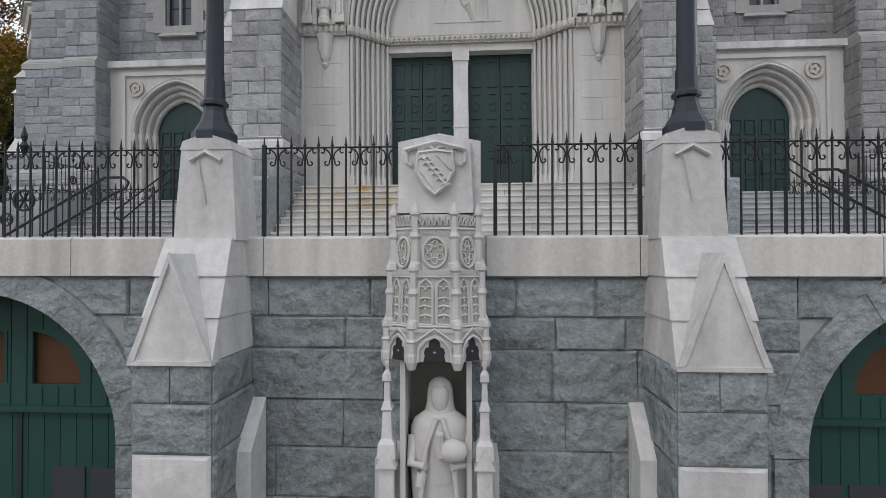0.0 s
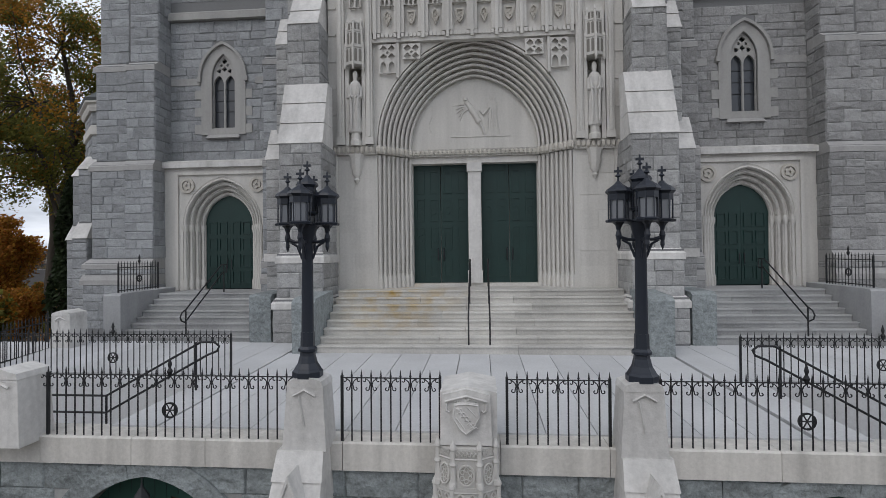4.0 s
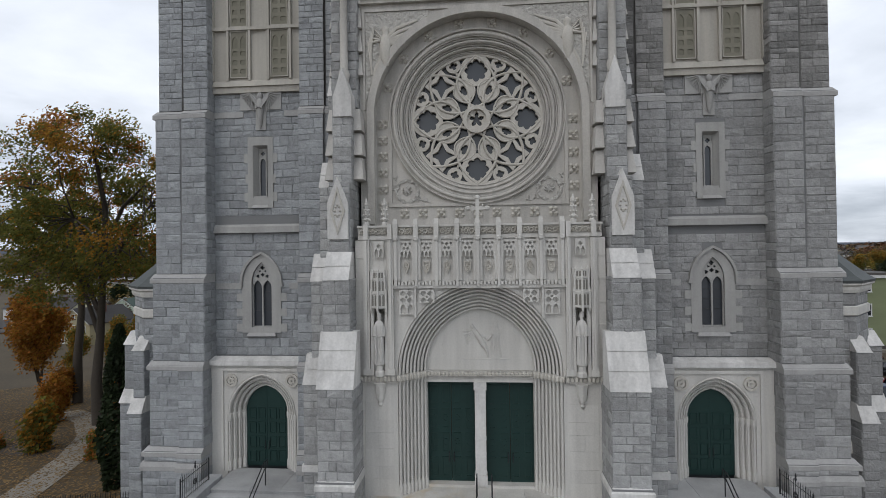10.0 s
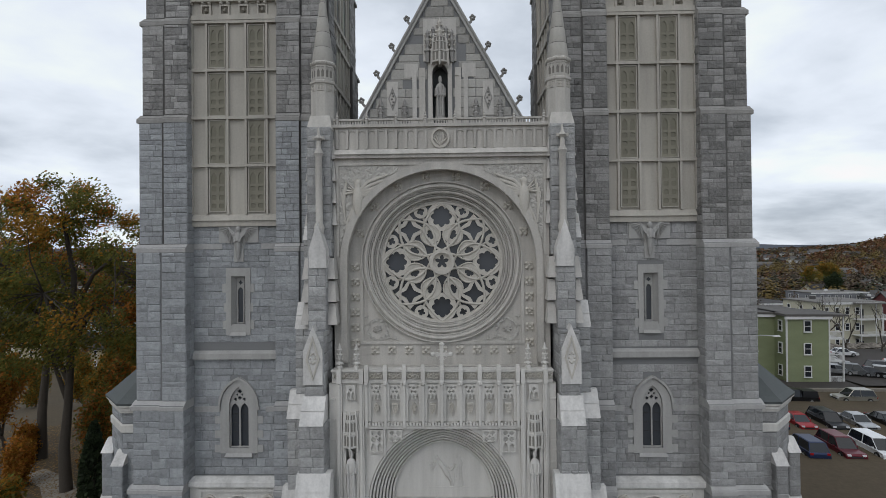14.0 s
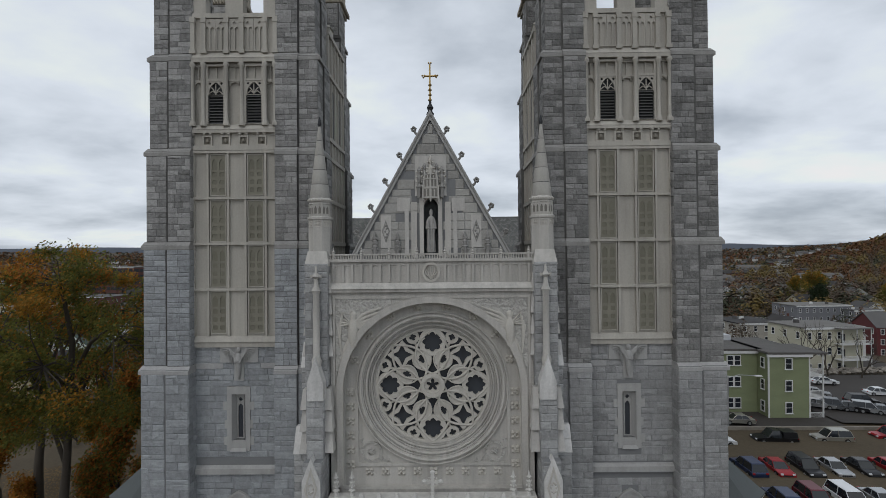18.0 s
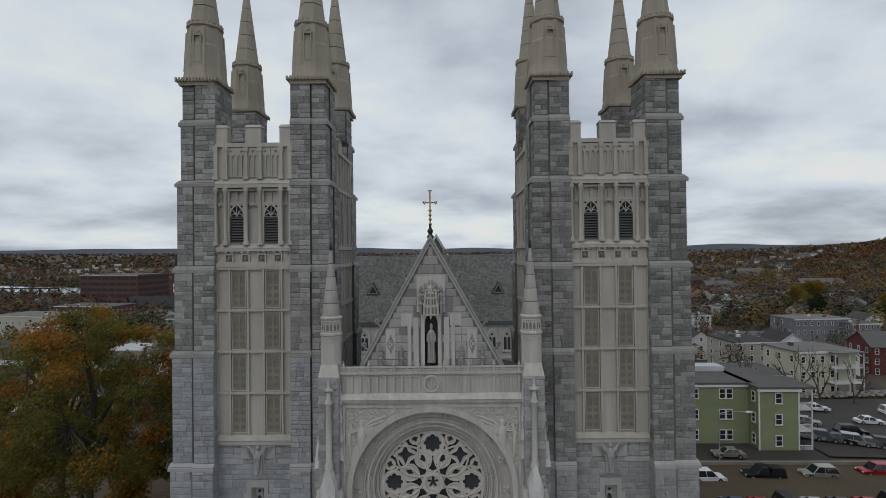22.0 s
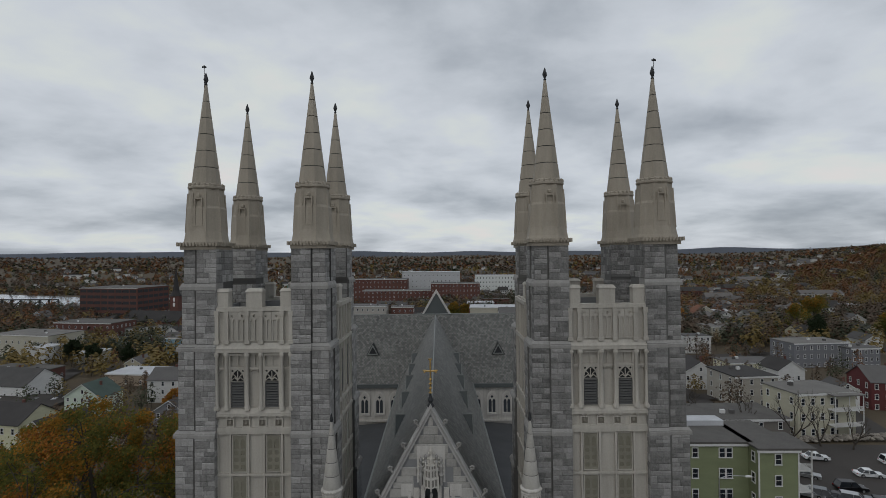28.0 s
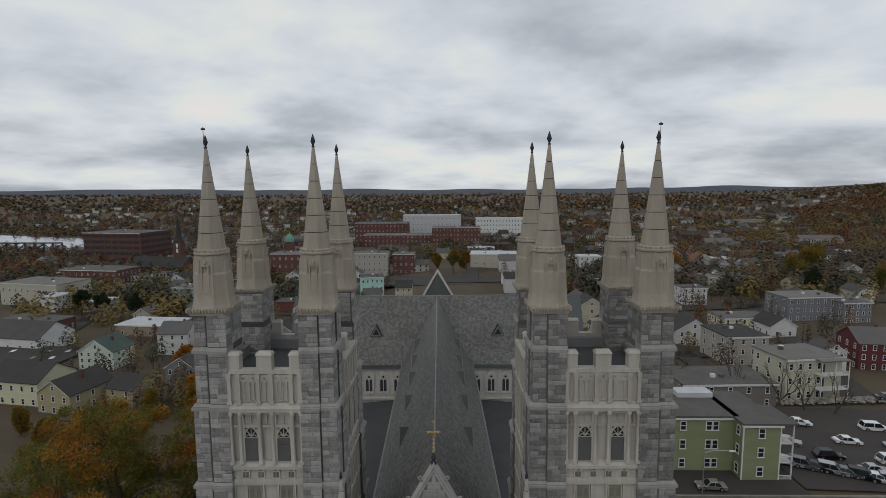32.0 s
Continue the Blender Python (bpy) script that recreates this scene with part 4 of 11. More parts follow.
    part(dk, "roof_deck", "deck", "dark flat tower roof")
    # flank panels across the middle
    fl = Shape(sx)
    fl.box(5.82, 5.95, 2.25, 6.45, 19.0, 36.0)
    for z in (18.9, 21.7, 24.05, 26.4, 28.8, 29.9, 33.5, 35.8):
        fl.box(5.68, 5.95, 2.2, 6.5, z - 0.1, z + 0.12)
    for y in (2.3, 3.1, 3.95, 4.75, 5.6, 6.4):
        fl.box(5.72, 5.95, y - 0.07, y + 0.07, 19.0, 35.8)
    part(fl, "flank_panel", "belfry")
    fo = Shape(sx)
    for y in (3.52, 5.18):
        fo.box(5.805, 5.83, y - 0.36, y + 0.36, 30.2, 32.9)
    part(fo, "flank_louvre", "louvre")
    fs_ = Shape(sx)
    ashlar(fs_, rng, (5.9, 7.0, 0), (0, -1), (-1, 0), 5.0, 12, 18.8, 0.37, 0.72, 0.03)
    ob = part(fs_, "wall_stonework", "granite")
    ob["kind"] = "stuff"

    # pinnacles over the four piers
    for kx in (1, -1):
        for ky in (1, -1):
            px, py = corner(13.30, 1.20, kx, ky)
            tur = Shape(sx)
            tur.box(px - 1.05, px + 1.05, py - 1.08, py + 1.08, 39.3, 39.5)
            tur.taper(px - 1.12, px + 1.12, py - 1.15, py + 1.15, 39.5, px - 1.17, px + 1.17, py - 1.2, py + 1.2, 39.62)
            for k in range(13):
                a = -1.14 + k * 0.19
                for (dx_, dy_) in ((a, -1.2), (a, 1.2), (-1.17, a), (1.17, a)):
                    tur.box(px + dx_ - 0.045, px + dx_ + 0.045, py + dy_ - 0.05, py + dy_ + 0.05, 39.5, 39.72)
            sp = part(tur, "pinnacle", "spire", "eight-sided stone pinnacle with a sharp cone")
            body = Shape(sx)
            t8 = math.pi / 8
            body.lathe([(1.30, 39.6), (1.21, 39.9), (1.13, 40.4), (1.09, 41.7), (1.02, 41.85), (0.97, 42.85)], 8, px, py, t8)
            for k in range(8):
                a = k * math.pi / 4 + t8
                c_, s_ = math.cos(a), math.sin(a)
                Shape(sx).taper(px + 1.1 * c_ - 0.06, px + 1.1 * c_ + 0.06, py + 1.1 * s_ - 0.06, py + 1.1 * s_ + 0.06, 40.3, px + 0.98 * c_ - 0.05, px + 0.98 * c_ + 0.05, py + 0.98 * s_ - 0.05, py + 0.98 * s_ + 0.05, 42.6).obj("rib", M["spire"], sp)
            Shape(sx).lathe([(0.05, 42.28), (0.12, 42.36), (0.12, 42.5), (0.05, 42.56)], 6, px, py - 0.93).obj("boss", M["spire"], sp)
            body.obj("shaft", M["spire"], sp)
            Shape(sx).strip_y([(px - 0.17, 40.75), (px + 0.17, 40.75), (px + 0.17, 42.2), (px - 0.17, 42.2)], [(px - 0.25, 40.66), (px + 0.25, 40.66), (px + 0.23, 42.3), (px - 0.23, 42.3)], py - 1.06, py - 0.9, True).obj("blind_light", M["spire"], sp)
            rg = Shape(sx)
            rg.lathe([(0.93, 42.82), (1.02, 42.9), (1.02, 43.0), (0.95, 43.06), (0.95, 43.12), (0.8, 43.2)], 16, px, py)
            for k in range(20):
                a = k * math.pi / 10
                rg.lathe([(0.03, 43.0), (0.075, 43.06), (0.075, 43.16), (0.02, 43.22)], 5, px + 0.94 * math.cos(a), py + 0.94 * math.sin(a))
            rg.obj("beaded_ring", M["spire"], sp)
            zs = [43.15 + (49.15 - 43.15) * k / 6 for k in range(7)]
            for k in range(6):
                r0 = 0.81 - (0.81 - 0.07) * k / 6
                r1 = 0.81 - (0.81 - 0.07) * (k + 1) / 6
                Shape(sx).lathe([(r0, zs[k] + 0.022), (r1 + 0.008, zs[k + 1] - 0.022)], 8, px, py, t8).obj("cone_course", M["spire"], sp)
            Shape(sx).lathe([(0.775, 43.16), (0.04, 49.1)], 8, px, py, t8).obj("joint_line", M["dark"], sp)
            Shape(sx).lathe([(0.05, 49.1), (0.1, 49.18), (0.05, 49.26), (0.15, 49.48), (0.11, 49.62), (0.02, 49.9)], 8, px, py).obj("finial", M["dark"], sp, "dark metal bud finial", 40)
            if kx == 1 and ky == 1:
                rod = Shape(sx)
                rod.tube([(px + 0.1, py, 48.4), (px + 0.1, py, 50.25)], 0.018, 5)
                rod.box(px - 0.02, px + 0.22, py - 0.03, py + 0.03, 50.2, 50.3).lathe([(0.02, 50.2), (0.07, 50.27), (0.02, 50.36)], 6, px + 0.1, py)
                rod.obj("lightning_rod", M["dark"], sp)

    # polygonal annex against the outer flank
    ax = thing("stair_turret", "low polygonal granite stair turret with slate roof", "turret", group="stair turrets")
    acx, acy, ar = 15.6, 4.6, 3.1
    Shape(sx).lathe([(ar, -3.5), (ar, 9.3)], 8, acx, acy, t8 := math.pi / 8).obj("wall", M["mortar"], ax)
    Shape(sx).lathe([(ar + 0.12, 9.15), (ar + 0.18, 9.3), (ar + 0.18, 9.42), (ar + 0.3, 9.5), (ar + 0.3, 9.6)], 8, acx, acy, t8).obj("cornice", M["limestone"], ax)
    Shape(sx).lathe([(ar + 0.32, 9.58), (ar + 0.35, 9.7), (ar + 0.05, 9.9), (1.2, 11.6), (0.05, 11.8)], 8, acx, acy, t8).obj("roof", M["slate_base"], ax, "dark slate roof")
    Shape(sx).lathe([(ar + 0.03, 8.1), (ar + 0.1, 8.15), (ar + 0.1, 8.5), (ar + 0.03, 8.55)], 8, acx, acy, t8).obj("frieze", M["limestone"], ax)
    Shape(sx).lathe([(ar + 0.12, 2.0), (ar + 0.12, 2.35), (ar + 0.02, 2.55)], 8, acx, acy, t8).obj("plinth_course", M["limestone"], ax)
    ast = Shape(sx)
    side_len = 2 * ar * math.sin(math.pi / 8)
    apo = ar * math.cos(math.pi / 8)
    for k in (5, 6, 7):
        a = k * math.pi / 4
        nrm = (math.cos(a), math.sin(a))
        tan = (-math.sin(a), math.cos(a))
        o = (acx + apo * nrm[0] - tan[0] * side_len / 2, acy + apo * nrm[1] - tan[1] * side_len / 2, 0)
        hl = ((0.7, 1.7, 3.0, 6.2),) if k != 6 else ()
        ashlar(ast, rng, o, tan, nrm, side_len, -3.0, 8.05, 0.37, 0.7, 0.03, holes=hl)
        ashlar(ast, rng, o, tan, nrm, side_len, 8.6, 9.15, 0.37, 0.7, 0.03)
        # stepped buttress on each arris
        ba = a + math.pi / 8
        bx, by = acx + (ar + 0.1) * math.cos(ba), acy + (ar + 0.1) * math.sin(ba)
        bt = Shape(sx).box(bx - 0.33, bx + 0.33, by - 0.6, by + 0.4, -3.0, 3.6).box(bx - 0.28, bx + 0.28, by - 0.3, by + 0.4, 3.6, 6.6)
        bo = bt.obj("buttress", M["mortar"], ax)
        bs = Shape(sx)
        ashlar(bs, rng, (bx - 0.33, by - 0.6, 0), (1, 0), (0, -1), 0.66, -2.2, 3.55, 0.4, 0.7, 0.03)
        ashlar(bs, rng, (bx - 0.28, by - 0.3, 0), (1, 0), (0, -1), 0.56, 4.25, 6.55, 0.4, 0.7, 0.03)
        ashlar(bs, rng, (bx - 0.33, by + 0.1, 0), (0, -1), (-1, 0), 0.7, -2.2, 3.55, 0.4, 0.7, 0.03)
        ashlar(bs, rng, (bx - 0.28, by + 0.3, 0), (0, -1), (-1, 0), 0.6, 4.25, 6.55, 0.4, 0.7, 0.03)
        so = bs.obj("stonework", M[GR], bo)
        so["kind"] = "stuff"
        Shape(sx).taper(bx - 0.38, bx + 0.38, by - 0.68, by + 0.4, 3.55, bx - 0.33, bx + 0.33, by - 0.25, by + 0.4, 4.3).obj("sloping_cap", M["cap"], bo, "white sloping cap")
        Shape(sx).taper(bx - 0.33, bx + 0.33, by - 0.38, by + 0.4, 6.55, bx - 0.3, bx + 0.3, by + 0.2, by + 0.4, 7.2).obj("sloping_cap", M["cap"], bo, "white sloping cap")
    o_ = ast.obj("stonework", M[GR], ax)
    o_["kind"] = "stuff"
    a = 5 * math.pi / 4
    for (k, za, zb, hw) in ((5, 3.1, 6.1, 0.42), (5, 7.0, 7.6, 0.22)):
        a = k * math.pi / 4
        wx, wy = acx + apo * math.cos(a), acy + apo * math.sin(a)
        nrm, tan = (math.cos(a), math.sin(a)), (-math.sin(a), math.cos(a))
        wd = Shape(sx)
        def bx_(a0, a1, z0, z1, d0, d1):
            vs = []
            for z in (z0, z1):
                for aa, d in ((a0, d0), (a1, d0), (a1, d1), (a0, d1)):
                    vs.append((wx + tan[0] * aa + nrm[0] * d, wy + tan[1] * aa + nrm[1] * d, z))
            wd.add(vs, [(3, 2, 1, 0), (4, 5, 6, 7), (0, 1, 5, 4), (1, 2, 6, 5), (2, 3, 7, 6), (3, 0, 4, 7)])
        bx_(-hw - 0.12, -hw + 0.12, za - 0.1, zb + 0.1, -0.1, 0.07)
        bx_(hw - 0.12, hw + 0.12, za - 0.1, zb + 0.1, -0.1, 0.07)
        bx_(-hw - 0.12, hw + 0.12, zb, zb + 0.25, -0.1, 0.07)
        bx_(-hw - 0.2, hw + 0.2, za - 0.25, za, -0.1, 0.12)
        wd.obj("window_frame", M["limestone"], ax)
        wd = Shape(sx)
        bx_(-hw, hw, za, zb, -0.05, 0.012)
        wd.obj("window_pane", M["glass"], ax)
    dp = Shape(sx)
    dp.tube([(acx - 1.45, acy - ar - 0.15, 9.4), (acx - 1.45, acy - ar - 0.15, 8.7), (acx - 1.4, acy - ar + 0.0, 8.3), (acx - 1.4, acy - ar + 0.0, 0.0)], 0.06, 6)
    dp.obj("downpipe", M["dark"], ax)
    return tw


for sgn in (-1, 1):
    build_tower(sgn)

# ---- middle of the front: buttresses, portal, rose window, gable ----
def weather(s, x0, x1, z0, z1, ya, yb, yback, n=3):
    """Sloping set-off slabs from ya (front, low) back to yb (high)."""
    for k in range(n):
        t0, t1 = k / n, (k + 1) / n
        zl, zh = z0 + (z1 - z0) * t0, z0 + (z1 - z0) * t1
        y_0, y_1 = ya + (yb - ya) * t0 - 0.03, ya + (yb - ya) * t1 - 0.005
        s.taper(x0, x1, y_0, yback, zl + 0.012, x0, x1, y_1, yback, zh)


def build_buttress(sx):
    rng = random.Random(40 + sx)
    bt = thing("buttress", "stepped granite buttress with white weathered caps and gablets", "buttress", group="portal buttresses")

    def P(shape, name, m, label="", smooth=0):
        return shape.obj(name, M[m], bt, label, smooth)
    stages = [(4.50, 6.16, -4.25, -0.1, 1.35), (4.62, 6.06, -4.15, 1.35, 2.75), (4.67, 6.0, -4.05, 2.75, 6.2), (4.90, 5.95, -3.42, 6.2, 10.2), (5.02, 5.83, -2.88, 10.2, 14.0), (5.02, 5.78, -2.45, 14.0, 17.2), (4.9, 5.95, -1.95, 17.2, 23.0)]
    for k, (x0, x1, yf, z0, z1) in enumerate(stages):
        core = P(Shape(sx).box(x0, x1, yf, 0.3 - 0.01 * k, z0, z1), "shaft", "mortar")
        st = Shape(sx)
        zt = z1 - (0.3 if k < 2 else 0)
        ashlar(st, rng, (x0, yf, 0), (1, 0), (0, -1), x1 - x0, max(z0, 0.0), zt, 0.37, 0.5, 0.03)
        ashlar(st, rng, (x0, yf + 1.6, 0), (0, -1), (-1, 0), 1.6, max(z0, 0.0), zt, 0.37, 0.65, 0.03)
        ashlar(st, rng, (x1, yf, 0), (0, 1), (1, 0), 1.6, max(z0, 0.0), zt, 0.37, 0.65, 0.03)
        o = st.obj("stonework", M["granite_lit"], core)
        o["kind"] = "stuff"
    for z, x0, x1, yf in ((1.35, 4.45, 6.2, -4.3), (2.75, 4.57, 6.1, -4.2)):
        pl = Shape(sx)
        pl.box(x0, x1, yf, 0.2, z - 0.3, z - 0.12).taper(x0, x1, yf, 0.2, z - 0.12, x0 + 0.1, x1 - 0.1, yf + 0.14, 0.2, z + 0.05)
        P(pl, "plinth_course", "cap")
    s = Shape(sx); weather(s, 4.62, 6.04, 6.15, 8.2, -4.08, -3.45, -3.0, 3)
    P(s, "weathered_cap", "cap", "white sloping stone slabs")
    s = Shape(sx); weather(s, 4.93, 5.93, 10.15, 11.25, -3.46, -2.92, -2.5, 2)
    P(s, "weathered_cap", "cap", "white sloping stone slabs")
    # gablet with a carved diamond
    g = Shape(sx)
    g.extrude_y([(5.06, 11.75), (5.88, 11.75), (5.88, 13.2), (5.47, 14.25), (5.06, 13.2)], -2.98, -2.4)
    gb = P(g, "gablet", "cap", "pointed white gablet with carved diamond")
    d = Shape(sx)
    d.strip_y([(5.47, 12.1), (5.68, 12.85), (5.47, 13.6), (5.26, 12.85)], [(5.47, 11.92), (5.77, 12.85), (5.47, 13.82), (5.17, 12.85)], -3.03, -2.95, True)
    for k in range(8):
        a = k * math.pi / 4
        d.lathe([(0.03, 0), (0.055, 0.04), (0.03, 0.08)], 5, 5.47 + 0.11 * math.cos(a), -3.0)
        for i in range(len(d.v) - 15, len(d.v)):
            x, y, z = d.v[i]
            d.v[i] = (x, y, z + 12.82 + 0.22 * math.sin(a))
    d.obj("carving", M["tracery"], gb)
    # upper gablet and its slim shaft
    g = Shape(sx)
    g.extrude_y([(4.98, 16.7), (5.74, 16.7), (5.74, 17.5), (5.36, 18.7), (4.98, 17.5)], -2.56, -1.8)
    P(g, "gablet", "cap", "small pointed white gablet")
    sh = Shape(sx)
    sh.lathe([(0.2, 18.2), (0.24, 18.5), (0.16, 18.7), (0.15, 21.6), (0.22, 21.75), (0.12, 21.95), (0.09, 22.3), (0.2, 22.42), (0.06, 22.6), (0.04, 22.9)], 10, 5.36, -2.2)
    sh.box(5.1, 5.62, -2.26, -2.14, 22.36, 22.5)
    P(sh, "slim_shaft", "limestone_upper", smooth=40)
    # stepped white quoins down both flanks
    for z, w in ((14.2, 0.42), (15.2, 0.4), (16.2, 0.36), (18.6, 0.34), (19.6, 0.32), (20.6, 0.3), (21.6, 0.26)):
        for xs, dirn in ((5.02, -1), (5.78, 1)):
            q = Shape(sx)
            ya = -2.25 if z < 17 else -1.8
            q.taper(min(xs, xs + dirn * w), max(xs, xs + dirn * w), ya, -0.8, z, min(xs, xs + dirn * (w - 0.1)), max(xs, xs + dirn * (w - 0.1)), ya + 0.2, -0.8, z + 0.92)
            P(q, "set_off", "dressing_pale")
    # outer wing of the buttress with its own caps
    for k, (z0, z1, x1, yf) in enumerate(((-0.1, 6.0, 7.05, -2.6), (6.0, 10.1, 6.85, -2.15), (10.1, 14.0, 6.6, -1.7), (14.0, 18.0, 6.35, -1.2))):
        core = P(Shape(sx).box(5.9, x1, yf, 0.25, z0, z1), "wing", "mortar")
        st = Shape(sx)
        ashlar(st, rng, (5.95, yf, 0), (1, 0), (0, -1), x1 - 5.95, max(0, z0 + (0.9 if k else 0)), z1, 0.37, 0.5, 0.03)
        o = st.obj("stonework", M["granite_lit"], core)
        o["kind"] = "stuff"
        s = Shape(sx)
        ny = yf + 0.5
        weather(s, 5.9, x1 + 0.03, z1 - 0.05, z1 + 1.1, yf - 0.02, ny, ny + 0.3, 2)
        P(s, "weathered_cap", "cap")
    for z, yf in ((1.35, -2.72), (2.75, -2.68)):
        P(Shape(sx).box(6.2, 7.12, yf, 0.2, z - 0.25, z + 0.02), "plinth_course", "cap")
    # turret over the parapet
    tu = Shape(sx)
    tu.taper(4.85, 6.0, -1.9, -0.3, 22.9, 5.0, 5.9, -1.6, -0.4, 23.6)
    P(tu, "turret_base", "limestone_upper")
    t8 = math.pi / 8
    P(Shape(sx).lathe([(0.56, 23.3), (0.56, 25.1), (0.62, 25.15), (0.62, 25.25), (0.53, 25.3), (0.53, 25.98), (0.58, 26.0), (0.6, 26.04), (0.6, 26.12), (0.5, 26.2)], 8, 5.44, -1.0, t8), "turret", "limestone_upper", "eight-sided stone turret")
    for k in range(8):
        a = k * math.pi / 4
        ca, sa = math.cos(a), math.sin(a)
        def face_at(u, z, d):
            return (5.44 + ca * d - sa * u, -1.0 + sa * d + ca * u, z)
        # each side: two small round-headed lights in a moulded frame, a carved square below
        apo = 0.53 * math.cos(t8)
        lt_, fr_ = Shape(sx), Shape(sx)
        for u0 in (-0.1, 0.1):
            pts = [(u0 - 0.06, 25.42), (u0 + 0.06, 25.42), (u0 + 0.06, 25.7), (u0 + 0.035, 25.77), (u0, 25.79), (u0 - 0.035, 25.77), (u0 - 0.06, 25.7)]
            lt_.add([face_at(u, z, apo + 0.006) for u, z in pts], [tuple(range(7))])
            fr_.tube([face_at(u, z, apo + 0.015) for u, z in pts[2:]] , 0.02, 4)
        for u0 in (-0.18, 0.0, 0.18):
            fr_.tube([face_at(u0, 25.32, apo + 0.01), face_at(u0, 25.92, apo + 0.01)], 0.022, 5)
        fr_.tube([face_at(-0.2, 25.9, apo + 0.01), face_at(0.2, 25.9, apo + 0.01)], 0.03, 4)
        # flat dark faces, not openings: the shade inside is only their colour
        P(lt_, "arcade_shade", "shade")
        P(fr_, "arcade_frame", "limestone_upper")
        ap2 = 0.56 * math.cos(t8)
        q_ = Shape(sx)
        q_.tube([face_at(u, z, ap2 + 0.008) for u, z in ((-0.13, 24.78), (0.13, 24.78), (0.13, 25.04), (-0.13, 25.04), (-0.13, 24.78))], 0.018, 4)
        for m_ in range(4):
            b_ = m_ * math.pi / 2
            q_.tube([face_at(0.0, 24.91, ap2 + 0.01), face_at(0.075 * math.cos(b_), 24.91 + 0.075 * math.sin(b_), ap2 + 0.02)], 0.025, 5)
        P(q_, "carved_square", "tracery")
        for m_ in range(3):
            kz = Shape(sx)
            p_ = face_at(-0.15 + 0.15 * m_, 26.08, 0.6 * math.cos(t8) + 0.01)
            kz.lathe([(0.01, p_[2] - 0.04), (0.035, p_[2]), (0.01, p_[2] + 0.04)], 5, p_[0], p_[1])
            P(kz, "bead", "tracery")
    for k in range(5):
        r0, r1 = 0.5 - 0.09 * k, 0.5 - 0.09 * (k + 1)
        P(Shape(sx).lathe([(r0 - 0.012, 26.15 + 0.72 * k), (r0, 26.15 + 0.72 * k + 0.03), (r1 + 0.012, 26.15 + 0.72 * (k + 1) - 0.02)], 16, 5.44, -1.0, t8), "cone_course", "spire_pale", smooth=30)
        if k:
            P(Shape(sx).lathe([(r0 - 0.008, 26.15 + 0.72 * k - 0.025), (r0 - 0.008, 26.15 + 0.72 * k + 0.03)], 16, 5.44, -1.0, t8), "cone_joint", "mortar_dark")
    P(Shape(sx).lathe([(0.05, 29.7), (0.1, 29.85), (0.03, 30.2)], 6, 5.44, -1.0), "finial", "dark")


for sgn in (-1, 1):
    build_buttress(sgn)


def figure(cx, cy, z0, h, m, name, label, broad=0.22):
    """A draped standing figure as one plain mesh."""
    s = Shape()
    k = h / 2.0
    prof = [(1.05, 0.0), (1.1, 0.12), (0.95, 0.6), (0.92, 1.0), (1.0, 1.3), (1.02, 1.5), (0.75, 1.62), (0.32, 1.68), (0.30, 1.72), (0.42, 1.80), (0.40, 1.92), (0.2, 2.0)]
    vs, fs, n = [], [], 32
    for r, z in prof:
        for i in range(n):
            a = 2 * math.pi * i / n
            fold = 1 + (0.10 * math.sin(8 * a + z * 1.2) + 0.04 * math.sin(3 * a - 2 * z) if z < 1.4 else 0)
            vs.append((cx + r * broad * k * 1.0 * fold * math.cos(a), cy + r * broad * k * 0.72 * fold * math.sin(a), z0 + z * k))
    for i in range(len(prof) - 1):
        for j in range(n):
            fs.append((i * n + j, i * n + (j + 1) % n, (i + 1) * n + (j + 1) % n, (i + 1) * n + j))
    fs += [tuple(range(n - 1, -1, -1)), tuple(range((len(prof) - 1) * n, len(prof) * n))]
    s.add(vs, fs)
    for sg in (-1, 1):
        s.tube([(cx + sg * broad * k * 0.9, cy, z0 + 1.45 * k), (cx + sg * broad * k * 1.05, cy - 0.1 * k, z0 + 1.1 * k), (cx + sg * broad * k * 0.3, cy - 0.22 * k, z0 + 1.12 * k)], 0.075 * k, 6, 0.05 * k)
        s.tube([(cx + sg * broad * k * 0.75, cy - 0.14 * k, z0 + 1.5 * k), (cx + sg * broad * k * 0.55, cy - 0.2 * k, z0 + 0.8 * k), (cx + sg * broad * k * 0.5, cy - 0.19 * k, z0 + 0.1 * k)], 0.045 * k, 5, 0.03 * k)
    ob = s.obj(name, M[m], smooth=70)
    return tagged(ob, label, "statue")


